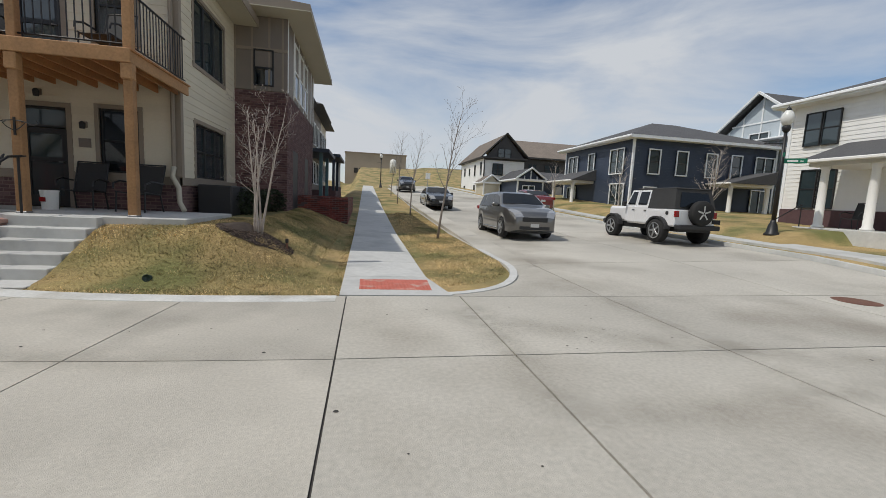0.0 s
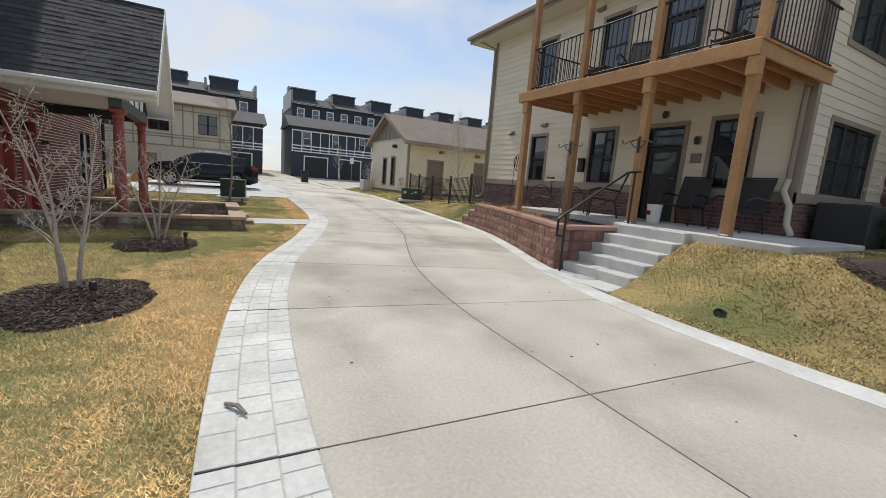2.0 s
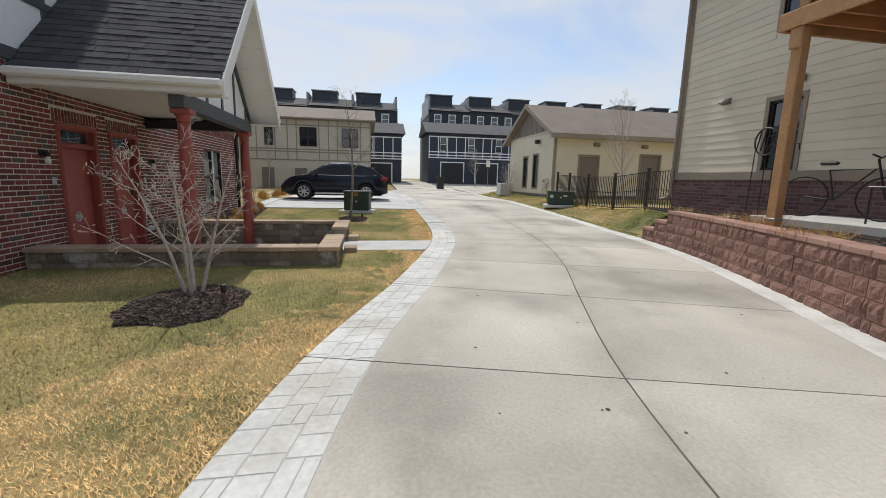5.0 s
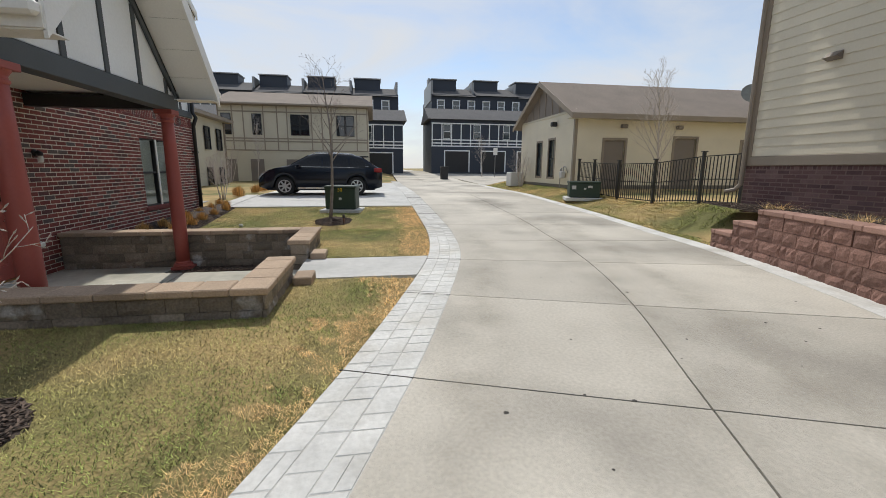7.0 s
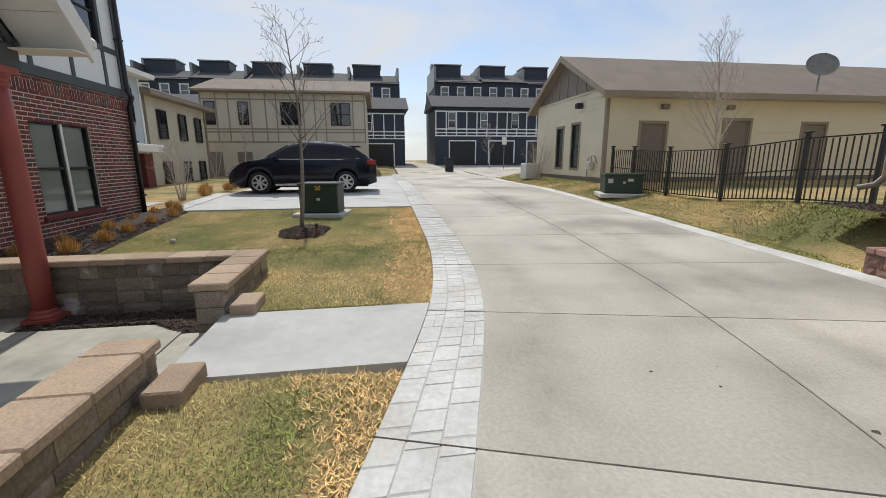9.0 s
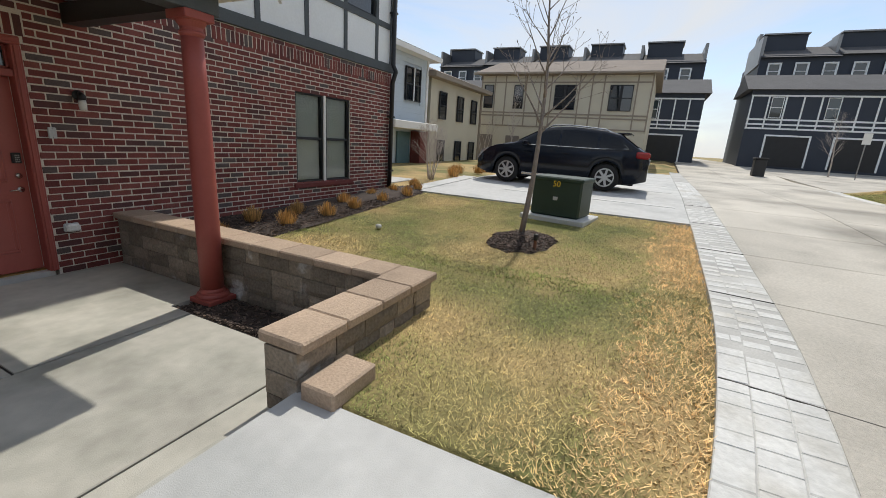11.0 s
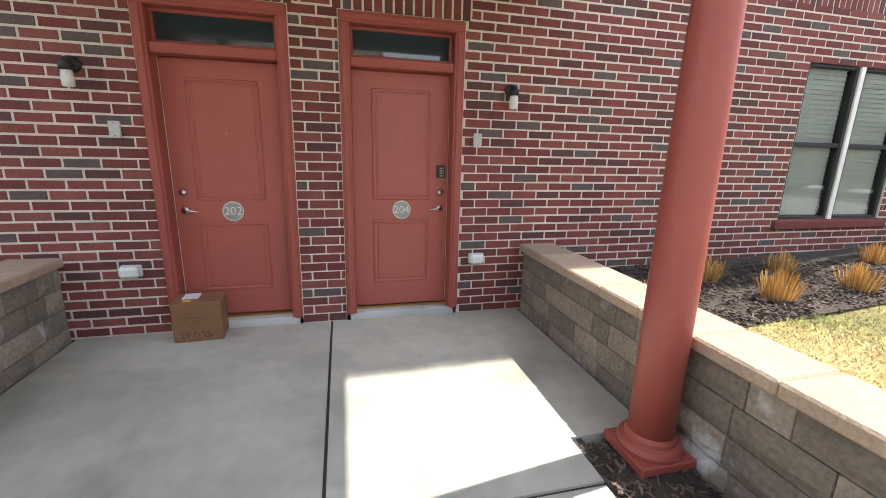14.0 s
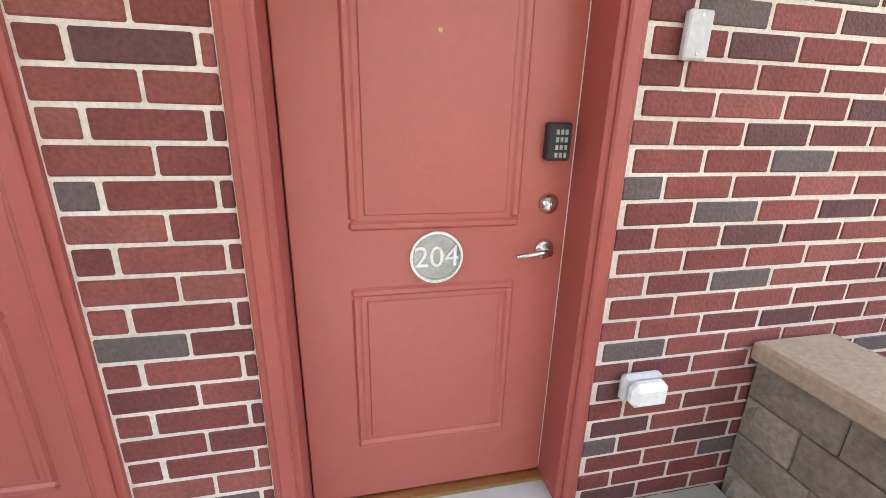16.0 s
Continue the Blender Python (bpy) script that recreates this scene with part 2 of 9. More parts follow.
PLATE = material("grey_plastic", (0.50, 0.50, 0.49), 0.5, vary=0.05, bump=0.05)
DISHGREY = material("weathered_dish", (0.17, 0.175, 0.155), 0.6, vary=0.25, scale=5, bump=0.1)
FROST = material("frosted_glass", (0.72, 0.72, 0.68), 0.25, vary=0.05, bump=0.05)
GREENBOX = material("transformer_green", (0.018, 0.040, 0.027), 0.5, vary=0.12, scale=4, bump=0.05)
YELLOW = material("yellow_paint", (0.75, 0.50, 0.03), 0.6)
SIGNGREEN = material("sign_green", (0.0, 0.16, 0.09), 0.5)
CARD = material("cardboard", (0.215, 0.105, 0.05), 0.8, vary=0.1, scale=8, fine=60, fine_vary=0.06, bump=0.1)
PAPER = material("label_paper", (0.72, 0.72, 0.78), 0.6, vary=0.03, bump=0)
FADED = material("faded_print", (0.12, 0.062, 0.035), 0.8, bump=0, other=(0.24, 0.12, 0.058), other_scale=40)
INK = material("dark_ink", (0.05, 0.03, 0.025), 0.7, bump=0)
PAINT_NAVY = material("navy_car_paint", (0.006, 0.009, 0.016), 0.16, vary=0.03, bump=0, coat=0.0)
PAINT_NAVY.node_tree.nodes["Principled BSDF"].inputs["Specular IOR Level"].default_value = 0.35
PAINT_GREY = material("grey_car_paint", (0.17, 0.166, 0.16), 0.28, vary=0.03, bump=0, coat=1.0, metal=0.7)
HEADLAMP = material("headlamp_lens", (0.42, 0.42, 0.42), 0.12, vary=0.1, bump=0, coat=1.0, metal=0.5)
PAINT_WHITE = material("white_car_paint", (0.78, 0.78, 0.78), 0.3, vary=0.02, bump=0, coat=1.0)
PAINT_BLACK = material("black_car_paint", (0.010, 0.011, 0.014), 0.25, vary=0.03, bump=0, coat=1.0)
PAINT_RED = material("red_car_paint", (0.16, 0.012, 0.015), 0.25, vary=0.03, bump=0, coat=1.0)
LAMPRED = material("tail_lamp", (0.25, 0.01, 0.01), 0.2, bump=0)
SHRUB = material("evergreen", (0.022, 0.032, 0.014), 0.9, vary=0.2, island=0.5, bump=0)
WINLINE = material("white_line_paint", (0.62, 0.62, 0.60), 0.8, vary=0.15, scale=5)
STEEL = material("grey_steel", (0.28, 0.28, 0.28), 0.45, metal=0.6, bump=0.05)
RUST = material("rusty_iron", (0.16, 0.075, 0.05), 0.85, vary=0.2, bump=0.3)
TANWALL = material("tan_cladding", (0.36, 0.31, 0.25), 0.8, vary=0.05, scale=0.4, bump=0)
CONCW = material("foundation", (0.16, 0.145, 0.125), 0.9, vary=0.1)


def dirt_material(name, base):
    """Ingrained dirt: patchy, thinning out towards the strip's edges by its 'cover' attribute."""
    m = material(name, base, 0.9, vary=0.2, scale=2, fine=40, fine_vary=0.15, bump=0)
    n, l = m.node_tree.nodes, m.node_tree.links
    at, mp, tx, geo = n.new("ShaderNodeAttribute"), n.new("ShaderNodeMapRange"), n.new("ShaderNodeTexNoise"), n.new("ShaderNodeNewGeometry")
    at.attribute_name = "cover"
    tx.inputs["Scale"].default_value, tx.inputs["Detail"].default_value, tx.inputs["Roughness"].default_value = 1.7, 8.0, 0.65
    mp.inputs["From Min"].default_value, mp.inputs["From Max"].default_value = 0.36, 0.72
    mp.inputs["To Max"].default_value = 0.3
    mul, tr, mx = n.new("ShaderNodeMath"), n.new("ShaderNodeBsdfTransparent"), n.new("ShaderNodeMixShader")
    mul.operation = "MULTIPLY"
    l.new(geo.outputs["Position"], tx.inputs["Vector"])
    l.new(tx.outputs["Fac"], mp.inputs["Value"])
    l.new(mp.outputs["Result"], mul.inputs[0])
    l.new(at.outputs["Fac"], mul.inputs[1])
    l.new(mul.outputs["Value"], mx.inputs["Fac"])
    l.new(tr.outputs["BSDF"], mx.inputs[1])
    l.new(n["Principled BSDF"].outputs["BSDF"], mx.inputs[2])
    l.new(mx.outputs["Shader"], n["Material Output"].inputs["Surface"])
    return m


DIRT = dirt_material("road_dirt", (0.27, 0.245, 0.195))


# ---- mesh builder ----
class Mesh:
    """Collects vertices and faces of one mesh."""

    def __init__(self):
        self.v, self.f = [], []

    def add(self, verts, faces, m=None):
        k = len(self.v)
        self.v += [tuple(m @ Vector(p)) for p in verts] if m else [tuple(p) for p in verts]
        self.f += [tuple(i + k for i in f) for f in faces]
        return self

    def box(self, x0, x1, y0, y1, z0, z1, m=None):
        x0, x1 = sorted((x0, x1))
        y0, y1 = sorted((y0, y1))
        z0, z1 = sorted((z0, z1))
        return self.add([(x0, y0, z0), (x1, y0, z0), (x1, y1, z0), (x0, y1, z0), (x0, y0, z1), (x1, y0, z1), (x1, y1, z1), (x0, y1, z1)],
                        [(0, 3, 2, 1), (4, 5, 6, 7), (0, 1, 5, 4), (1, 2, 6, 5), (2, 3, 7, 6), (3, 0, 4, 7)], m)

    def bevel_box(self, x0, x1, y0, y1, z0, z1, b=0.01, m=None):
        x0, x1 = sorted((x0, x1))
        y0, y1 = sorted((y0, y1))
        z0, z1 = sorted((z0, z1))
        b = min(b, (x1 - x0) * 0.45, (y1 - y0) * 0.45, (z1 - z0) * 0.45)
        vs, fs = [], []
        for z, i in ((z0, b), (z0 + b, 0), (z1 - b, 0), (z1, b)):
            a = b - i
            vs += [(x0 + i + a, y0 + i, z), (x1 - i - a, y0 + i, z), (x1 - i, y0 + i + a, z), (x1 - i, y1 - i - a, z),
                   (x1 - i - a, y1 - i, z), (x0 + i + a, y1 - i, z), (x0 + i, y1 - i - a, z), (x0 + i, y0 + i + a, z)]
        fs.append(tuple(range(7, -1, -1)))
        for r in range(3):
            for k in range(8):
                fs.append((r * 8 + k, r * 8 + (k + 1) % 8, r * 8 + 8 + (k + 1) % 8, r * 8 + 8 + k))
        fs.append(tuple(range(24, 32)))
        return self.add(vs, fs, m)

    def prism(self, outline, z0, z1, m=None):
        """outline: counter-clockwise (x, y) points, raised from z0 to z1."""
        n = len(outline)
        return self.add([(x, y, z0) for x, y in outline] + [(x, y, z1) for x, y in outline],
                        [tuple(range(n - 1, -1, -1)), tuple(range(n, 2 * n))] + [(k, (k + 1) % n, n + (k + 1) % n, n + k) for k in range(n)], m)

    def tube(self, pts, radii, sides=8, cap=True):
        pts = [Vector(p) for p in pts]
        if not hasattr(radii, "__len__"):
            radii = [radii] * len(pts)
        k0 = len(self.v)
        u = None
        for i, p in enumerate(pts):
            d = (pts[min(i + 1, len(pts) - 1)] - pts[max(i - 1, 0)]).normalized()
            if u is None:
                u = d.orthogonal().normalized()
            u = (u - d * u.dot(d)).normalized()
            w = d.cross(u)
            for s in range(sides):
                a = 2 * math.pi * s / sides
                self.v.append(tuple(p + (u * math.cos(a) + w * math.sin(a)) * radii[i]))
        for i in range(len(pts) - 1):
            for s in range(sides):
                a, b = k0 + i * sides + s, k0 + i * sides + (s + 1) % sides
                self.f.append((a, b, b + sides, a + sides))
        if cap:
            self.f.append(tuple(k0 + s for s in range(sides - 1, -1, -1)))
            self.f.append(tuple(k0 + (len(pts) - 1) * sides + s for s in range(sides)))
        return self

    def lathe(self, profile, sides=20, m=None):
        """profile: (radius, z) from the bottom up."""
        vs, fs = [], []
        for r, z in profile:
            vs += [(r * math.cos(2 * math.pi * s / sides), r * math.sin(2 * math.pi * s / sides), z) for s in range(sides)]
        for i in range(len(profile) - 1):
            for s in range(sides):
                a, b = i * sides + s, i * sides + (s + 1) % sides
                fs.append((a, b, b + sides, a + sides))
        fs.append(tuple(range(sides - 1, -1, -1)))
        fs.append(tuple((len(profile) - 1) * sides + s for s in range(sides)))
        return self.add(vs, fs, m)

    def quad(self, a, b, c, d, thick=0.0):
        """A four-cornered sheet, with thickness below its normal."""
        a, b, c, d = (Vector(p) for p in (a, b, c, d))
        n = (b - a).cross(d - a).normalized() * thick
        if not thick:
            return self.add([a, b, c, d], [(0, 1, 2, 3)])
        return self.add([a - n, b - n, c - n, d - n, a, b, c, d], [(0, 3, 2, 1), (4, 5, 6, 7), (0, 1, 5, 4), (1, 2, 6, 5), (2, 3, 7, 6), (3, 0, 4, 7)])

    def data(self, name, mat, smooth=False):
        me = bpy.data.meshes.new(name)
        me.from_pydata(self.v, [], self.f)
        me.materials.append(mat)
        if smooth:
            me.shade_smooth()
        return me


def part(name, mesh, mat, parent=None, label="", smooth=False, at=None):
    ob = new(name, mesh.data(name, mat, smooth))
    if parent:
        ob.parent = parent
    if at:
        ob.matrix_basis = at
    if label:
        ob["label"] = label
    return ob


def shared(name, data, parent, m):
    ob = new(name, data)
    ob.parent = parent
    ob.matrix_basis = m
    return ob


def thing(name, label, category, at=(0, 0, 0), rz=0.0, group="", kind=""):
    ob = new(name)
    ob.empty_display_size = 0.2
    ob.matrix_basis = pose(*at, 0, 0, rz)
    return tagged(ob, label, category, group, kind)


def solid(name, mesh, mat, label, category, kind="", group="", smooth=False, at=None):
    return tagged(part(name, mesh, mat, None, "", smooth, at), label, category, group, kind)


# ---- the lie of the land ----
XS = [-400, -120, -55, -40, -24, -19, -15, 400]
XZ = [1.2, 1.1, 1.0, 0.4, 0.33, 0.14, 0.0, 0.0]
YS = [-400, 7, 15, 28, 50, 90, 200, 600]
YZ = [0.0, 0.0, 0.16, 0.8, 2.2, 4.6, 6.5, 8]


def curve(xs, ys):
    """A smooth line through the points (xs falling)."""
    xs, ys = np.array(xs[::-1], float), np.array(ys[::-1], float)
    m = np.gradient(ys, xs)

    def f(x):
        x = np.clip(x, xs[0], xs[-1])
        i = np.clip(np.searchsorted(xs, x) - 1, 0, len(xs) - 2)
        h = xs[i + 1] - xs[i]
        t = (x - xs[i]) / h
        return float((2 * t**3 - 3 * t**2 + 1) * ys[i] + (t**3 - 2 * t**2 + t) * h * m[i] + (-2 * t**3 + 3 * t**2) * ys[i + 1] + (t**3 - t**2) * h * m[i + 1])
    return f


edge_left = curve([8, -1, -2.5, -4, -5.2, -7, -9.5, -11.3, -13.2, -15, -18, -22, -40, -130], [1.36, 1.38, 1.42, 1.53, 1.68, 2.06, 2.94, 3.5, 4.0, 4.25, 4.36, 4.4, 4.5, 5.0])
centre = curve([8, -0.3, -2.3, -4.46, -6.5, -8.5, -10.4, -12.4, -16, -20.6, -33, -130], [3.69, 3.69, 3.77, 3.94, 4.38, 5.1, 5.83, 6.4, 6.95, 7.15, 7.1, 7.5])
edge_right = curve([8, -0.27, -2.3, -4.4, -5.9, -8.1, -10, -12.2, -14, -17, -25, -33, -36, -40, -130], [6.1, 6.1, 6.08, 6.34, 6.82, 7.75, 8.5, 9.15, 9.5, 9.75, 9.9, 10.3, 10.8, 10.6, 10.6])


def smooth01(t):
    t = min(max(t, 0.0), 1.0)
    return t * t * (3 - 2 * t)


def level(x, y):
    """Height of the paved ground."""
    z = float(np.interp(x, XS, XZ)) * (1 - smooth01((x + 8) / 6))
    s = smooth01((x + 4) / 3)
    return z + s * (float(np.interp(y, YS, YZ)) + 0.032 * max(0.0, min(x, 18) - 3) * smooth01((y - 4) / 6)) + (1 - s) * 0.006 * max(0, y - 60)


def ground(x, y):
    """Height of the soil and lawns."""
    z = level(x, y) - 0.025
    if y > 6 and x < 0:
        d = y - edge_right(x)
        if x > -6.5:
            w = smooth01((-0.35 - x) / 2.4) * smooth01(d / 2.2) * smooth01((24 - y) / 3)
            z += 0.80 * w
        elif x > -15:
            z += 0.62 * smooth01((d - 0.5) / 1.0)
        elif x > -34:
            z += (0.30 + 0.32 * smooth01((x + 19) / 4)) * smooth01(d / 1.8)
    if -5.87 < x < -4.43 and 6 < y < 8.3:
        z = level(x, y) - 0.03
    if y < edge_left(x) and x > -16:
        z += 0.03 * smooth01((edge_left(x) - y) / 0.6)
    if -14.46 < x < -10.65 and -2.6 < y < 1.98:
        z = -0.45
    if -13.14 < x < -11.86 and 1.97 < y < 4.5:
        z = -0.45 if y < 2.3 else -0.12
    if 1.22 < x < 3.5 and y > 6.2:
        e = ((x - 1) / 2.3) ** 2 + (min(y - 8.95, 0) / 2.6) ** 2
        z += (0.02 + 0.06 * smooth01((y - 6.2) / 3)) * smooth01((x - 1.25) / 0.8) * (1.0 if y > 8.9 else smooth01((1 - e) / 0.25))
    if y > 74:
        z += 4.6 * smooth01((y - 74) / 50) * smooth01((x + 30) / 15)
    if y > 12 and x > 13:
        z += 0.5 * smooth01((x - 14.2) / 2.5)
    return z


# the sunken court and the brick house share one frame of their own: its scale and its place on the site
COURT = Matrix(((0.94, 0, 0, -0.766), (0, 0.94, 0, 0.124), (0, 0, 0.94, 0.023), (0, 0, 0, 1)))


def to_site(obs):
    for ob in obs:
        if not ob.parent:
            ob.matrix_basis = COURT @ ob.matrix_basis


# ---- ground, alley, street ----
def lines(lo, hi, step, extra, far):
    a = list(np.arange(lo, hi + 1e-6, step)) + list(extra) + list(far)
    return sorted(set(round(float(v), 4) for v in a))


gx = lines(-34, 6, 0.4, [-14.47, -14.45, -10.66, -10.64, -13.15, -13.13, -11.87, -11.85, -5.88, -5.86, -4.44, -4.42], [-900, -500, -300, -200, -140, -110, -90, -75, -65, -55, -47, -40, 7, 8, 10, 12, 14, 16, 18, 20, 24, 30, 40, 60, 100, 200, 400, 900])
gy = lines(-4, 14, 0.4, [-2.61, -2.59, 1.97, 1.99, 2.29, 2.31], [-900, -400, -200, -100, -60, -30, -15, -8, 15, 16, 18, 20, 22, 25, 28, 32, 36, 42, 50, 60, 75, 90, 120, 200, 400, 900])
bm = Mesh()
bm.v = [(x, y, ground(x, y) - (0.05 if (x > 3.5 and x < 12.4 and y > 5) or (x > 0 and y < 6.1) else 0.0)
         - (0.08 if edge_left(x) < y < edge_right(x) and x < 4 else 0.0)) for y in gy for x in gx]
nx = len(gx)
bm.f = [(j * nx + i, j * nx + i + 1, (j + 1) * nx + i + 1, (j + 1) * nx + i) for j in range(len(gy) - 1) for i in range(nx - 1)]
ground_sheet = solid("ground", bm, GRASS, "dormant straw-coloured lawn and far prairie ground", "ground", "structure", smooth=True)

road = thing("road", "light grey jointed concrete alley with a stamped border", "alley", kind="structure")


def across(xc, y):
    """The joint lines stand square to the alley's middle line."""
    m = (centre(xc + 0.3) - centre(xc - 0.3)) / 0.6
    return xc - m * (y - centre(xc))


def station(xc, lane):
    """Outer and inner end of a joint in one lane."""
    c = (xc, centre(xc))
    x = xc
    side = (lambda v: edge_left(v) + 0.55) if lane == 0 else edge_right
    for _ in range(8):
        x = across(xc, side(x))
    return ((x, side(x)), c) if lane == 0 else (c, (x, side(x)))


def slab(pts_low, pts_high, thick=0.12, lift=0.0):
    """A paving slab between two edge lines of equal count."""
    s = Mesh()
    n = len(pts_low)
    top = [(x, y, level(x, y) + lift) for x, y in pts_low] + [(x, y, level(x, y) + lift) for x, y in pts_high]
    s.v = top + [(x, y, z - thick) for x, y, z in top]
    for i in range(n - 1):
        s.f.append((i, i + 1, n + i + 1, n + i))
        s.f.append((2 * n + i + 1, 2 * n + i, 3 * n + i, 3 * n + i + 1))
        s.f.append((i + 1, i, 2 * n + i, 2 * n + i + 1))
        s.f.append((n + i, n + i + 1, 3 * n + i + 1, 3 * n + i))
    s.f.append((0, n, 3 * n, 2 * n))
    s.f.append((2 * n - 1, n - 1, 3 * n - 1, 4 * n - 1))
    return s


JX = [-0.18, -2.32, -4.46, -6.47, -8.5, -10.35, -12.35, -14.3, -16.3, -18.4, -20.5, -22.8, -25.2, -28, -31, -35, -40, -46, -54, -64, -80, -100]
GAP = 0.007
for a, b in zip(JX[:-1], JX[1:]):
    for lane in (0, 1):
        lo, hi = [], []
        for k in range(6):
            xc = a - GAP + (b + GAP - a + GAP) * k / 5
            p, q = station(xc, lane)
            d = Vector((q[0] - p[0], q[1] - p[1])).normalized() * GAP
            p = (p[0] + (d.x if lane else 0), p[1] + (d.y if lane else 0))
            q = (q[0] - (0 if lane else d.x), q[1] - (0 if lane else d.y))
            if a > -0.3 and k == 0:
                p, q = (-0.167, p[1]), (-0.167, q[1])
            lo.append(p)
            hi.append(q)
        lo.reverse(), hi.reverse()
        part("slab", slab(lo, hi), CONC, road)
# joint filling under the slabs, as one dark bed
xs = np.linspace(0.0, -100, 120)
part("joint_bed", slab([(x, edge_left(x) + 0.5) for x in xs[::-1]], [(x, edge_right(x) - 0.02) for x in xs[::-1]], 0.05, -0.012), JOINT, road)

# stamped border along the lawn
border = part("stamped_border_bed", slab([(x, edge_left(x)) for x in np.linspace(-40, -0.25, 140)], [(x, edge_left(x) + 0.554) for x in np.linspace(-40, -0.25, 140)], 0.12, -0.004), STAMPJ, road)
rng = random.Random(4)
border_rest = Mesh()
made = 0
cells = []
BROWS = [(0.0, 0.175), (0.175, 0.36), (0.36, 0.545)]
for c0, c1 in BROWS:
    mid = (c0 + c1) / 2
    stops = [-0.3] + [across(j, edge_left(j) + mid) for j in JX[1:]]
    for s0, s1 in zip(stops[:-1], stops[1:]):
        if s1 < -33:
            break
        x = s0 - 0.006
        while x > s1 + 0.05:
            w = min(rng.choice((0.15, 0.19, 0.23, 0.29)) * rng.uniform(0.9, 1.1), x - s1 - 0.006)
            if x - w - s1 < 0.08:
                w = x - s1 - 0.006
            if rng.random() < 0.18 and w > 0.2:
                cells.append((x, w, c0, mid + 0.01))
                cells.append((x, w, mid + 0.01, c1))
            else:
                cells.append((x, w, c0, c1))
            x -= w
for x, w, c0, c1 in cells:
    x0, x1 = x - w + 0.002 + rng.uniform(0, 0.003), x - 0.002
    q = [(x0, edge_left(x0) + c0 + 0.0025), (x1, edge_left(x1) + c0 + 0.0025), (x1, edge_left(x1) + c1 - 0.0025), (x0, edge_left(x0) + c1 - 0.0025)]
    z = level(x, 3) + rng.uniform(-0.0008, 0.0008)
    cx, cy = sum(p[0] for p in q) / 4, sum(p[1] for p in q) / 4
    inner = [(p[0] + (cx - p[0]) * 0.05, p[1] + (cy - p[1]) * 0.05) for p in q]
    one = ([(px, py, z - 0.0045) for px, py in q] + [(px, py, z) for px, py in inner], [(4, 5, 6, 7), (0, 1, 5, 4), (1, 2, 6, 5), (2, 3, 7, 6), (3, 0, 4, 7)])
    if -14.2 < x < -1.2 and made < 300:
        part("paver", Mesh().add(*one), STAMP, road)
        made += 1
    else:
        border_rest.add(*one)
for j in JX[1:12]:
    p, q = station(j, 0)
    d = Vector((p[0] - q[0], p[1] - q[1])).normalized()
    n = Vector((-d.y, d.x)) * 0.006
    ends = [(p[0] + d.x * e, p[1] + d.y * e) for e in (0.0, 0.54)]
    part("cross_joint", slab([(ends[0][0] + n.x, ends[0][1] + n.y), (ends[0][0] - n.x, ends[0][1] - n.y)], [(ends[1][0] + n.x, ends[1][1] + n.y), (ends[1][0] - n.x, ends[1][1] - n.y)], 0.006, 0.0012), JOINT, road)
tagged(part("pavers_far", border_rest, STAMP, road), kind="stuff")
# narrow stamped border on the far side
bm = slab([(x, edge_right(x) - 0.34) for x in np.linspace(-38, -0.3, 120)], [(x, edge_right(x) + 0.02) for x in np.linspace(-38, -0.3, 120)], 0.1, 0.004)
part("stamped_border", bm, STAMP, road, "whitish stamped concrete edge strip")

entry = thing("entry_walk", "pale concrete entry walk from the alley to the steps", "walk", kind="structure")
lo = [(-13.13 + 1.20 * k / 6, 2.08) for k in range(7)]
hi = [(-13.14 + 1.20 * k / 6, edge_left(-13.14 + 1.20 * k / 6) - 0.004) for k in range(7)]
part("slab", slab(lo, hi, 0.2, 0.004), WALK, entry)

street = thing("street", "light grey concrete street with tooled joints", "street", kind="structure")
SX = [-0.16, 1.54, 3.95, 7.9, 12.0]
SY = [-40, -30, -20, -12, -6.4, -3.2, -0.2, 1.4, 3.69, 6.12, 9.2, 12.6, 16, 20, 24, 29, 35, 42, 50, 60, 72]
for i in range(4):
    for j in range(len(SY) - 1):
        if i < 2 and SY[j] > 6 or (i == 0 and SY[j + 1] < 1.5):
            continue
        x0, x1, y0, y1 = SX[i] + 0.01, SX[i + 1] - 0.01, SY[j] + 0.01, SY[j + 1] - 0.01
        steps_y = max(1, round((y1 - y0) / 2.2))
        m = Mesh()
        for q in range(steps_y):
            ya, yb = y0 + (y1 - y0) * q / steps_y, y0 + (y1 - y0) * (q + 1) / steps_y
            s1 = slab([(x0 + (x1 - x0) * k / 3, ya) for k in range(4)], [(x0 + (x1 - x0) * k / 3, yb) for k in range(4)])
            m.add(s1.v, s1.f)
        part("slab", m, STREET, street)
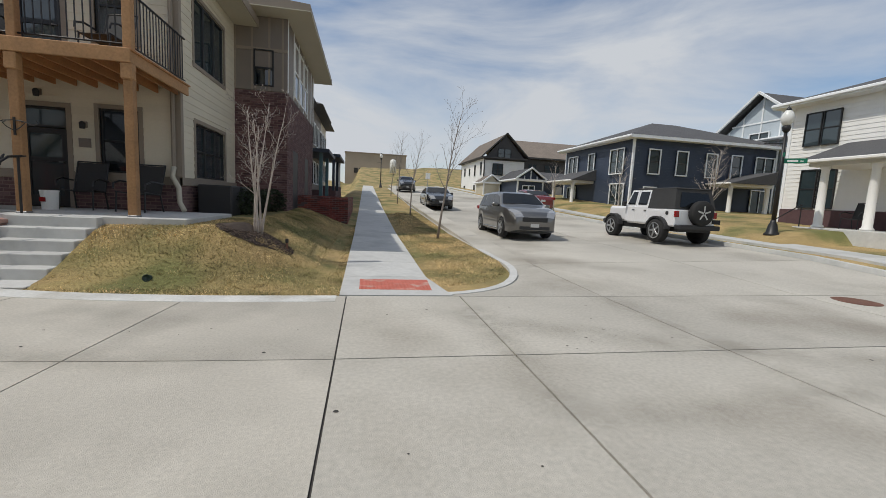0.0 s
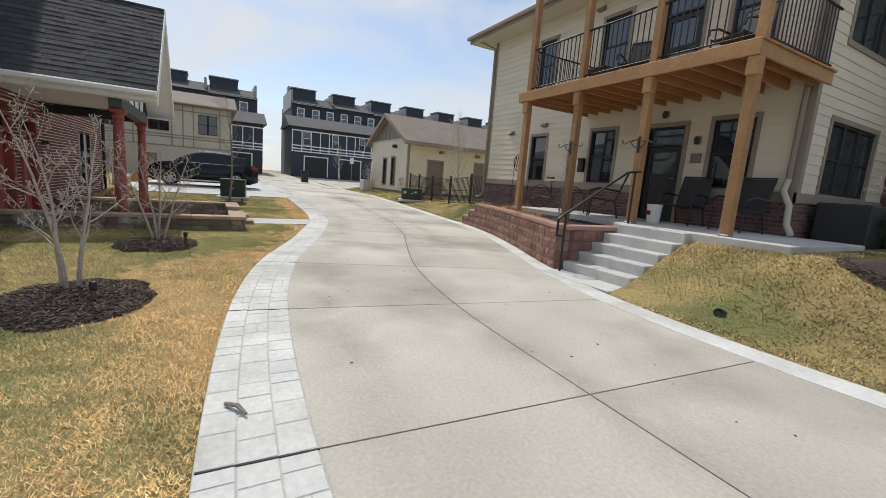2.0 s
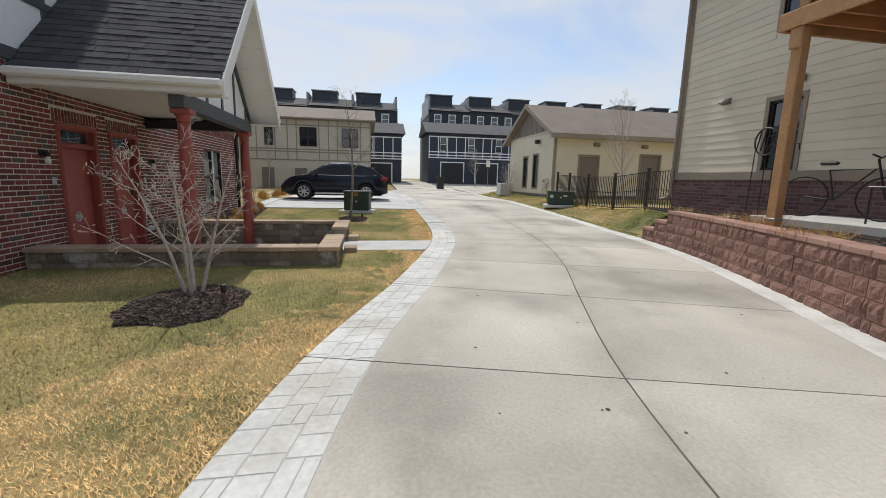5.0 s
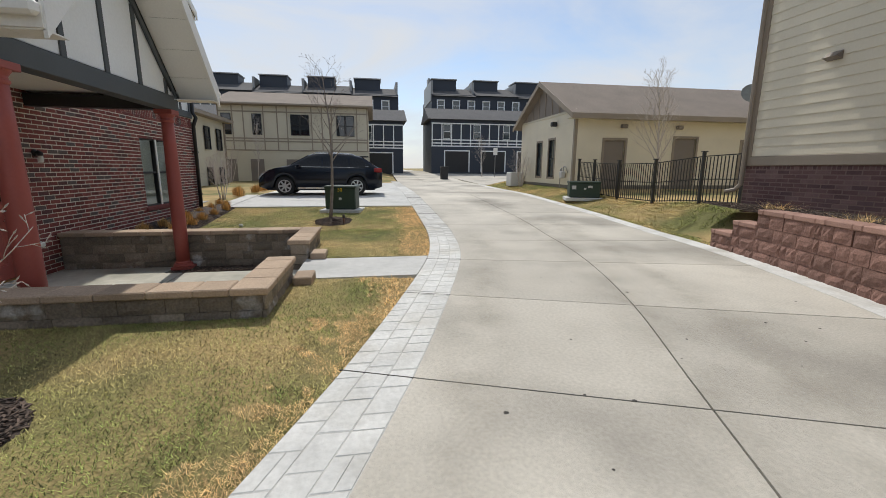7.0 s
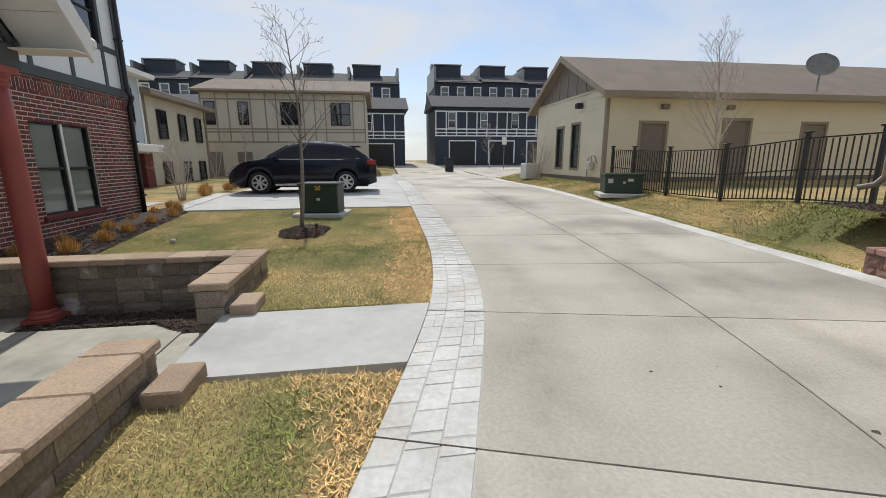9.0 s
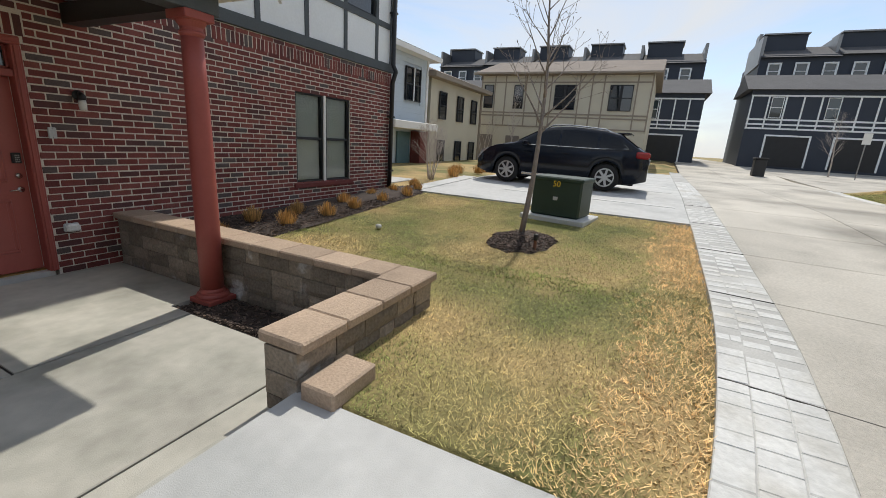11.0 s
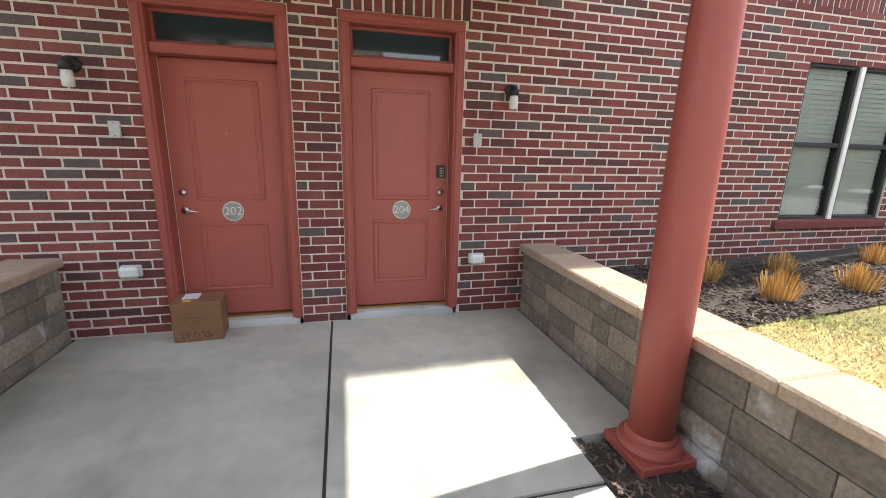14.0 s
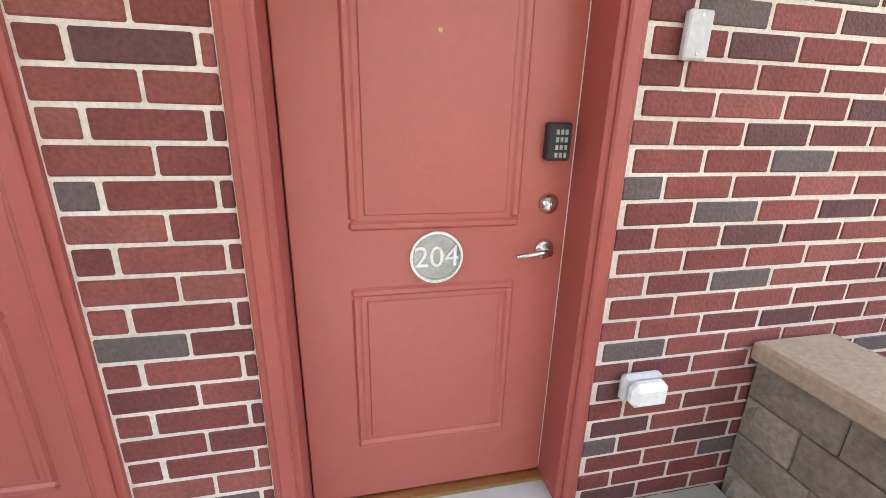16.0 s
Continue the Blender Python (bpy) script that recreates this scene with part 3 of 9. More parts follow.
# the wedge of street inside the kerb return
arc = [(1.0 + 2.32 * math.sin(a), 8.95 - 2.78 * math.cos(a)) for a in np.linspace(0, math.pi / 2, 12)]
part("slab", slab([(x, 6.127) for x, _ in arc] + [(3.943, 6.127)], [(x, max(y, 6.135)) for x, y in arc] + [(3.943, 9.2)]), STREET, street)
part("slab", slab([(3.2, 9.0), (3.943, 9.0)], [(3.2, 60), (3.943, 60)]), STREET, street)
for i in range(4):
    ys = [v for v in np.arange(-40, 71, 2.0) if i > 1 or -40 <= v <= 4.1]
    x0, x1 = SX[i] - 0.03, SX[i + 1] + 0.03
    for a in ys:
        b = min(a + 2.0, 6.12) if i < 2 else a + 2.0
        part("joint_bed", slab([(x0 + (x1 - x0) * k / 3, a) for k in range(4)], [(x0 + (x1 - x0) * k / 3, b) for k in range(4)], 0.03, -0.02), JOINT, street)
kerb = Mesh()
ring = arc + [(3.32, y) for y in (10, 12, 16, 20, 25, 30, 40, 60)]
for (ax, ay), (bx, by) in zip(ring[:-1], ring[1:]):
    t = Vector((by - ay, ax - bx)).normalized() * 0.15
    za, zb = level(ax, ay), level(bx, by)
    ha, hb = 0.01 + 0.06 * smooth01((ay - 6.2) / 3), 0.01 + 0.06 * smooth01((by - 6.2) / 3)
    kerb.add([(ax, ay, za - 0.1), (bx, by, zb - 0.1), (bx - t.x, by - t.y, zb - 0.1), (ax - t.x, ay - t.y, za - 0.1),
              (ax, ay, za + ha), (bx, by, zb + hb), (bx - t.x, by - t.y, zb + hb), (ax - t.x, ay - t.y, za + ha)],
             [(0, 3, 2, 1), (4, 5, 6, 7), (0, 1, 5, 4), (2, 3, 7, 6), (1, 2, 6, 5), (3, 0, 4, 7)])
solid("kerb", kerb, WALK, "pale concrete kerb round the verge", "kerb", "structure")
kerb2 = Mesh()
for a, b in zip(SY[7:-1], SY[8:]):
    za, zb = level(12.0, a), level(12.0, b)
    kerb2.add([(12.01, a, za - 0.1), (12.01, b, zb - 0.1), (12.2, b, zb - 0.1), (12.2, a, za - 0.1), (12.01, a, za + 0.13), (12.01, b, zb + 0.13), (12.2, b, zb + 0.13), (12.2, a, za + 0.13)],
              [(4, 7, 6, 5), (0, 4, 5, 1), (3, 2, 6, 7), (0, 3, 7, 4), (1, 5, 6, 2)])
solid("kerb", kerb2, WALK, "pale concrete kerb along the street", "kerb", "structure")

pavement = thing("pavement", "pale concrete sidewalk leading up the street", "sidewalk", kind="structure")
wy = [6.12, 7.55, 9.1, 10.7, 12.3, 13.9, 15.5, 17.1, 18.7, 20.3, 22, 24, 26, 28, 31, 34, 38, 42, 48, 56, 66]
for a, b in zip(wy[:-1], wy[1:]):
    part("slab", slab([(-0.26, a + 0.006), (1.22 + 0.22 * (a < 6.2), a + 0.006)], [(-0.26, b - 0.006), (1.22, b - 0.006)], 0.1, 0.012), WALK, pavement)
tac = part("tactile_pad", slab([(0.02, 6.5), (1.16, 6.46)], [(0.02, 7.28), (1.2, 7.28)], 0.02, 0.018), TACTILE, pavement, "worn brick-red tactile paving pad")
dome = Mesh().lathe([(0.018, 0), (0.012, 0.006)], 6)
dd = dome.data("tactile_dome", TACTILE)
for i in range(18):
    for j in range(12):
        shared("tactile_dome", dd, pavement, pose(0.06 + i * 0.062, 6.54 + j * 0.062, level(0.5, 6.9) + 0.018))
for x0, x1 in ((13.6, 15.0),):
    for a, b in zip(SY[9:-1], SY[10:]):
        part("slab", slab([(x0, a), (x1, a)], [(x0, b - 0.01), (x1, b - 0.01)], 0.1, 0.05), WALK, pavement)

# ---- sunken patio, steps and entry walk ----
earlier = set(bpy.data.objects)
patio = thing("patio", "pale concrete patio sunk below the lawn", "patio", at=(0, 0, 0), kind="structure")


def pave(x0, x1, y0, y1, z, parent, name="slab", thick=0.14, mat=PATIO):
    return part(name, Mesh().bevel_box(x0 + 0.004, x1 - 0.004, y0 + 0.004, y1 - 0.004, z - thick, z, 0.006), mat, parent)


ZP = -0.37
pave(-12.62, -10.66, -2.34, -0.14, ZP, patio)
part("slab", Mesh().prism([(-12.634, -2.336), (-12.634, -0.144), (-13.93, -0.144), (-13.93, -0.46), (-14.42, -0.46), (-14.42, -2.336)], ZP - 0.14, ZP), PATIO, patio)
pave(-13.93, -11.35, -0.13, 1.45, ZP, patio)
pave(-13.6, -11.6, 1.46, 1.87, ZP, patio)
part("joint_bed", Mesh().box(-14.0, -10.7, -2.3, 1.8, ZP - 0.2, ZP - 0.014), JOINT, patio)
steps_p = thing("patio_steps", "two pale concrete steps down to the patio", "steps", kind="structure")
pave(-13.12, -11.88, 1.86, 2.14, -0.185, steps_p, "step", 0.25)

# retaining walls of tan block with caps
def block_data(w, h, d, seed, mat, name="block"):
    """A split-faced wall block: rough on both long faces."""
    r = random.Random(seed)
    m = Mesh()
    nx_, nz = 4, 3
    for side in (0, 1):
        k = len(m.v)
        for j in range(nz + 1):
            for i in range(nx_ + 1):
                rim = i in (0, nx_) or j in (0, nz)
                b = -0.006 if rim else r.uniform(0.004, 0.022)
                m.v.append((-w / 2 + w * i / nx_ + (0 if rim else r.uniform(-0.01, 0.01)), (d / 2 + b) * (1 if side else -1), h * j / nz))
        for j in range(nz):
            for i in range(nx_):
                a = k + j * (nx_ + 1) + i
                f = (a, a + 1, a + nx_ + 2, a + nx_ + 1)
                m.f.append(f if not side else f[::-1])
    m.box(-w / 2 + 0.002, w / 2 - 0.002, -d / 2 + 0.002, d / 2 - 0.002, 0.002, h - 0.002)
    return m.data(name, mat)


def block_wall(name, label, runs, mat, capmat, h=0.1, cap=0.075, d=0.26, capd=0.36, seed=1, batter=0.0):
    """runs: (start, end, z0, z1, cap from, cap to) lines of blocks; the cap's slabs lie on top."""
    top = thing(name, label, "retaining wall", kind="structure")
    r = random.Random(seed)
    kinds = {}
    for (ax, ay), (bx, by), z0, z1, c0, c1 in runs:
        v = Vector((bx - ax, by - ay))
        L, rz = v.length, math.degrees(math.atan2(v.y, v.x))
        u = v.normalized()
        rows = max(1, round((z1 - cap - z0) / h))
        hh = (z1 - cap - z0) / rows
        for j in range(rows):
            s = -r.uniform(0, 0.18) if j % 2 else 0.0
            while s < L - 0.01:
                w = r.choice((0.2, 0.3, 0.42))
                e = min(s + w, L)
                b = max(s, 0.0)
                if e - b > 0.03:
                    key = (round(e - b, 2), round(hh, 3), r.randrange(4))
                    if key not in kinds:
                        kinds[key] = block_data(key[0] - 0.004, hh - 0.004, d, len(kinds), mat)
                    c = (b + e) / 2
                    shared("block", kinds[key], top, pose(ax + u.x * c, ay + u.y * c, z0 + j * hh, 0, 0, rz + (180 if r.random() < 0.5 else 0)))
                s += w
        s = c0
        while s < L + c1 - 0.01:
            e = min(s + r.uniform(0.38, 0.46), L + c1)
            if L + c1 - e < 0.12:
                e = L + c1
            part("cap_slab", Mesh().bevel_box(s + 0.002, e - 0.002, -capd / 2, capd / 2, 0, cap, 0.012), capmat, top,
                 at=pose(ax, ay, z1 - cap, 0, 0, rz))
            s = e
    return top


ZC = 0.30
block_wall("garden_wall", "tan split-face block wall with smooth caps beside the patio", [
    ((-14.58, -2.33), (-14.58, 2.12), ZP - 0.06, ZC, 0.0, -0.334),
    ((-14.45, 1.97), (-13.13, 1.97), ZP - 0.06, ZC, -0.31, 0.0)], BLOCK, CAP, h=0.15, seed=3)
block_wall("garden_wall", "tan split-face block wall with smooth caps round the planting strip", [
    ((-10.5, -2.33), (-10.5, 2.12), ZP - 0.06, ZC, 0.0, -0.334),
    ((-10.63, 1.97), (-11.87, 1.97), ZP - 0.06, ZC, -0.31, 0.0)], BLOCK, CAP, h=0.15, seed=5)
for x, y in ((-13.30, 2.27), (-11.72, 2.27)):
    solid("edging_block", Mesh().bevel_box(x - 0.2, x + 0.2, y - 0.12, y + 0.12, -0.1, 0.085, 0.012), CAP, "tan concrete cap block beside the entry walk", "block", group="edging blocks")


# ---- brick walls ----
def brick_wall(parent, at, width, z0, z1, holes, near, mats, length=0.243, course=0.0785, joint=0.012, proud=0.005, soldiers=(), skip=0.0, seed=2, limit=300):
    """Bricks in running bond on a mortar face, in the plane's own x (along) and z; holes: (x0, x1, z0, z1); near: (x0, x1, z0, z1), whose
    bricks are pieces of their own; soldiers: (x0, x1, z0, z1) bands of upright bricks."""
    r = random.Random(seed)
    rest, kinds, count = Mesh(), {}, 0
    blocked = list(holes) + list(soldiers)

    def lay(x0, x1, za, zb):
        nonlocal count
        w, h = x1 - x0 - joint, zb - za - joint
        if w < 0.02 or h < 0.02:
            return
        p = proud + r.uniform(-0.0015, 0.002)
        cx, cz = (x0 + x1) / 2, (za + zb) / 2
        if near and near[0] < cx < near[1] and near[2] < cz < near[3] and count < limit:
            key = (round(w, 2), round(h, 3))
            if key not in kinds:
                kinds[key] = Mesh().bevel_box(-key[0] / 2, key[0] / 2, -proud, 0.03, -key[1] / 2, key[1] / 2, 0.004).data("brick", mats[0])
            shared("brick", kinds[key], parent, at @ pose(cx, r.uniform(-0.0015, 0.0015), cz, 0, r.uniform(-0.5, 0.5), 0))
            count += 1
        else:
            a, b, c, d = x0 + joint / 2, x1 - joint / 2, za + joint / 2, zb - joint / 2
            e = 0.004
            rest.add([(a, 0.01, c), (b, 0.01, c), (b, 0.01, d), (a, 0.01, d), (a + e, -p, c + e), (b - e, -p, c + e), (b - e, -p, d - e), (a + e, -p, d - e)],
                     [(4, 5, 6, 7), (0, 1, 5, 4), (1, 2, 6, 5), (2, 3, 7, 6), (3, 0, 4, 7)])

    z, row = z0, 0
    while z < z1 - 0.01:
        zt = min(z + course, z1)
        mid = (z + zt) / 2
        spans = [(0.0, width)]
        for h in blocked:
            if h[2] < mid < h[3]:
                spans = [s for a, b in spans for s in ((a, min(b, h[0])), (max(a, h[1]), b)) if s[1] - s[0] > 0.015]
        for a, b in spans:
            k = math.floor((a - (row % 2) * length / 2) / length)
            x = k * length + (row % 2) * length / 2
            while x < b:
                lay(max(x, a), min(x + length, b), z, zt)
                x += length
        z, row = zt, row + 1
    for a, b, c, d in soldiers:
        n = max(1, round((b - a) / course))
        for i in range(n):
            lay(a + (b - a) * i / n, a + (b - a) * (i + 1) / n, c, d)
    tagged(part("bricks_rest", rest, mats[1], parent, at=at), kind="stuff")


def wall_panel(width, z0, z1, thick, holes):
    """A wall sheet with openings right through it: x along, y into the wall."""
    m = Mesh()
    xs = sorted({0.0, width, *[h[0] for h in holes], *[h[1] for h in holes]})
    zs = sorted({z0, z1, *[min(max(h[2], z0), z1) for h in holes], *[min(max(h[3], z0), z1) for h in holes]})
    for a, b in zip(xs[:-1], xs[1:]):
        run = None
        for c, d in zip(zs[:-1], zs[1:]):
            hit = any(h[0] - 1e-6 <= a and b <= h[1] + 1e-6 and h[2] - 1e-6 <= c and d <= h[3] + 1e-6 for h in holes)
            if hit:
                if run:
                    m.box(a, b, 0, thick, *run)
                run = None
            else:
                run = (run[0] if run else c, d)
        if run:
            m.box(a, b, 0, thick, *run)
    return m


def siding(parent, at, width, z0, z1, holes, mat, step=0.18, proud=0.016, name="siding_board", joined=False):
    """Lap boards with their lower edges proud, cut at the openings."""
    every = Mesh()
    z = z0
    while z < z1 - 0.02:
        zt = min(z + step, z1)
        spans = [(0.0, width)]
        for h in holes:
            if h[2] < zt - 0.02 and h[3] > z + 0.02:
                spans = [s for a, b in spans for s in ((a, min(b, h[0])), (max(a, h[1]), b)) if s[1] - s[0] > 0.03]
        for a, b in spans:
            m = every if joined else Mesh()
            m.add([(a, -proud, z), (b, -proud, z), (b, 0.01, z), (a, 0.01, z), (a, -0.003, zt + 0.004), (b, -0.003, zt + 0.004), (b, 0.012, zt + 0.004), (a, 0.012, zt + 0.004)],
                  [(0, 3, 2, 1), (4, 5, 6, 7), (0, 1, 5, 4), (1, 2, 6, 5), (3, 0, 4, 7)])
            if not joined:
                part(name, m, mat, parent, at=at)
        z = zt
    if joined:
        tagged(part("siding_boarding", every, mat, parent, at=at), kind="stuff")


def window(name, at, w, h, label, frame_mat=WINBLACK, trim=None, tw=0.09, bars=1, mull=None, glass=GLASS, depth=0.1, blinds=False, sill=None, parent=None):
    """A sash window in the plane's own x and z, its foot at z = 0: frame, panes and, where there is one, an outer trim."""
    if parent is None:
        top = thing(name, label, "window", kind="structure")
        top.matrix_basis = at
    else:
        top = new(name)
        top.parent, top.matrix_basis = parent, at @ pose(0, -0.085, 0)
        top["label"] = label
    f = 0.045
    cols = [(0.0, w)] if not mull else [(0.0, w / 2 - 0.03), (w / 2 + 0.03, w)]
    if mull:
        part("mullion", Mesh().bevel_box(w / 2 - 0.032, w / 2 + 0.032, 0.0, depth, 0, h, 0.004), mull, top)
    fr = Mesh()
    for a, b in cols:
        for q in ((a, a + f, 0, h), (b - f, b, 0, h), (a + f, b - f, 0, f), (a + f, b - f, h - f, h)):
            fr.bevel_box(q[0], q[1], 0.02, depth, q[2], q[3], 0.005)
        for k in range(1, bars + 1):
            z = h * k / (bars + 1)
            fr.bevel_box(a + f, b - f, 0.03, depth - 0.01, z - 0.025, z + 0.025, 0.005)
    part("window_frame", fr, frame_mat, top)
    for a, b in cols:
        for k in range(bars + 1):
            z0, z1, y = h * k / (bars + 1) + 0.02, h * (k + 1) / (bars + 1) - 0.02, 0.055 + 0.012 * k
            if blinds:
                part("pane", Mesh().quad((a + f, y, z0), (b - f, y, z0), (b - f, y, z1), (a + f, y, z1)), CLEAR, top).visible_shadow = False
            else:
                part("pane", Mesh().box(a + f, b - f, y, y + 0.005, z0, z1), glass, top)
        if blinds:
            n = int(h / 0.05)
            slats = Mesh()
            for i in range(n):
                z = h * i / n
                slats.quad((a + f, 0.10, z), (b - f, 0.10, z), (b - f, 0.115, z + h / n), (a + f, 0.115, z + h / n), 0.002)
            part("blind", slats, BLIND, top, "white slatted blind, lowered")
    if trim:
        for nm, q in (("trim_side", (-tw, 0, -tw, h + tw)), ("trim_side", (w, w + tw, -tw, h + tw)), ("trim_head", (0, w, h, h + tw)), ("trim_sill", (0, w, -tw, 0))):
            part(nm, Mesh().bevel_box(q[0], q[1], -0.03, 0.03, q[2], q[3], 0.004), trim, top)
    if sill:
        part("window_sill", Mesh().bevel_box(-0.06, w + 0.06, -0.06, 0.06, -0.075, 0, 0.008), sill, top)
    return top


def facing(x, y, rz):
    """A wall plane with x along it: its outer face looks along its own -y."""
    return pose(x, y, 0, 0, 0, rz)


# ---- the brick house with the two red doors ----
HX0, HX1, HY = -20.68, -3.0, -2.345
house_a = thing("house_wall_brick", "dark red brick house wall with white half-timbered panels above", "house wall", kind="structure")
FA = facing(HX1, HY, 180)        # along it, u = HX1 - x; its outer face looks to +y


def ua(x):
    return HX1 - x


D1, D2 = (ua(-11.34), ua(-12.38)), (ua(-12.76), ua(-13.79))
WN = (ua(-17.55), ua(-19.11), 0.47, 2.165)
WE = (ua(-8.93), ua(-9.85), 0.90, 2.165)
holes_a = [(D1[0], D1[1], -0.5, 2.2), (D2[0], D2[1], -0.5, 2.2), WN, WE]
part("wall_core", wall_panel(ua(HX0), -0.5, 2.93, 0.25, holes_a), MORTAR, house_a, "pale mortar", at=FA)
sold = [(0.0, ua(HX0), 2.66, 2.86), (D1[0] - 0.05, D1[1] + 0.05, 2.2, 2.42), (D2[0] - 0.05, D2[1] + 0.05, 2.2, 2.42)]
brick_wall(house_a, FA, ua(HX0), -0.45, 2.93, holes_a, (ua(-11.2), ua(-14.45), -0.45, 1.7), (BRICK_O, BRICK_J), soldiers=sold)
part("window_sill", Mesh().bevel_box(WN[0] - 0.08, WN[1] + 0.08, -0.05, 0.08, 0.38, 0.465, 0.006), BRICK_O, house_a, "brick rowlock sill", at=FA)
part("band_board", Mesh().bevel_box(-0.02, ua(HX0) + 0.02, -0.045, 0.2, 2.935, 3.12, 0.006), SLATE, house_a, "slate grey band board", at=FA)
part("panel_wall", wall_panel(ua(HX0), 3.12, 6.3, 0.2, [(ua(-19.0), ua(-20.0), 3.95, 5.3), (ua(-17.0), ua(-18.0), 3.95, 5.3)]), STUCCO, house_a, "white flat panels", at=FA)
for x in [HX0 + 0.06] + [-20.03 + 1.08 * k for k in range(16)]:
    part("timber", Mesh().bevel_box(ua(x) - 0.05, ua(x) + 0.05, -0.022, 0.02, 3.121, 6.3, 0.004), SLATE, house_a, at=FA)
for z in (3.92, 5.3):
    part("timber", Mesh().bevel_box(0, ua(HX0), -0.026, 0.02, z - 0.06, z + 0.06, 0.004), SLATE, house_a, at=FA)
for x0, x1 in ((-19.0, -20.0), (-17.0, -18.0)):
    window("window_upper", FA @ pose(ua(x0), 0, 3.98), 1.0, 1.3, "dark upper window in the half-timbered wall")
# closing walls and roof
part("wall_west", Mesh().box(HX0, HX0 + 0.25, HY - 9, HY - 0.01, -0.5, 6.3), BRICK_J, house_a, "brick side wall")
part("wall_east", Mesh().box(HX1 - 0.25, HX1, HY - 9, HY - 0.26, -0.5, 6.3), BRICK_J, house_a, "brick side wall")
part("wall_back", Mesh().box(HX0, HX1, HY - 9.2, HY - 9, -0.5, 6.3), BRICK_J, house_a, "brick rear wall")
part("floor_slab", Mesh().box(HX0 + 0.3, HX1 - 0.3, HY - 8.9, HY - 0.3, -0.3, -0.28), CONCW, house_a)
part("window_backing", Mesh().box(HX0 + 0.3, HX1 - 0.3, HY - 1.2, HY - 1.15, -0.28, 6.2), TANWALL, house_a, "inner room wall")
hroof = thing("house_roof", "dark shingled gable roof with a white soffit", "roof", kind="structure")
xm = (HX0 + HX1) / 2
for x0, x1 in ((HX0 - 0.45, xm), (HX1 + 0.45, xm)):
    za, zb = 6.1, 6.1 + abs(xm - x0) * 0.55
    a, b = ((x0, HY - 9.5, za), (x1, HY - 9.5, zb)), ((x0, HY + 0.28, za), (x1, HY + 0.28, zb))
    if x0 < x1:
        part("roof_plane", Mesh().quad(a[0], a[1], b[1], b[0], 0.18), SHINGLE, hroof)
    else:
        part("roof_plane", Mesh().quad(a[1], a[0], b[0], b[1], 0.18), SHINGLE, hroof)
    part("rake_board", Mesh().quad((x0, HY + 0.30, za - 0.2), (x1, HY + 0.30, zb - 0.2), (x1, HY + 0.30, zb + 0.01), (x0, HY + 0.30, za + 0.01), 0.03), WHITE, hroof)
    part("soffit", Mesh().quad((x0, HY + 0.28, za - 0.2), (x0, HY, za - 0.2), (x1, HY, zb - 0.2), (x1, HY + 0.28, zb - 0.2), 0.01), WHITE, hroof)
part("gable_panel", Mesh().add([(HX0, HY, 6.3), (HX1, HY, 6.3), (xm, HY, 6.2 + (xm - HX0) * 0.55), (HX0, HY - 0.15, 6.3), (HX1, HY - 0.15, 6.3), (xm, HY - 0.15, 6.2 + (xm - HX0) * 0.55)],
                               [(0, 2, 1), (3, 4, 5), (0, 1, 4, 3), (1, 2, 5, 4), (2, 0, 3, 5)]), STUCCO, hroof)

window("window_1", FA @ pose(WN[0], 0.0, WN[2]), WN[1] - WN[0], WN[3] - WN[2], "black double sash window with a white mullion and lowered blinds", mull=WHITE, blinds=True, depth=0.12)
window("window_2", FA @ pose(WE[0], 0.0, WE[2]), WE[1] - WE[0], WE[3] - WE[2], "black sash window with lowered blinds in red brick", blinds=True, depth=0.12)
# corner downpipe
pipe = thing("downpipe", "black round downpipe on the brick corner", "downpipe")
part("pipe", Mesh().tube([(HX0 + 0.12, HY + 0.12, 6.1), (HX0 + 0.12, HY + 0.12, 3.1), (HX0 + 0.12, HY + 0.2, 2.95), (HX0 + 0.1, HY + 0.1, 2.7), (HX0 + 0.1, HY + 0.09, 0.1)], 0.055, 10), BLACK, pipe, smooth=True)
for z in (0.6, 1.9, 4.2):
    part("bracket", Mesh().box(HX0 + 0.03, HX0 + 0.17, HY + 0.015, HY + 0.16, z, z + 0.04), BLACK, pipe)


def text_mesh(body, size, extrude):
    cu = bpy.data.curves.new("text", "FONT")
    cu.body, cu.size, cu.extrude, cu.align_x, cu.align_y = body, size, extrude, "CENTER", "CENTER"
    tmp = bpy.data.objects.new("text_tmp", cu)
    scene.collection.objects.link(tmp)
    bpy.context.view_layer.update()
    me = bpy.data.meshes.new_from_object(tmp.evaluated_get(bpy.context.evaluated_depsgraph_get()))
    bpy.data.objects.remove(tmp)
    return me


def lettering(name, body, size, mat, parent, at, extrude=0.003, label=""):
    me = text_mesh(body, size, extrude)
    me.materials.clear()
    me.materials.append(mat)
    ob = new(name, me)
    ob.parent = parent
    ob.matrix_basis = at
    if label:
        ob["label"] = label
    return ob


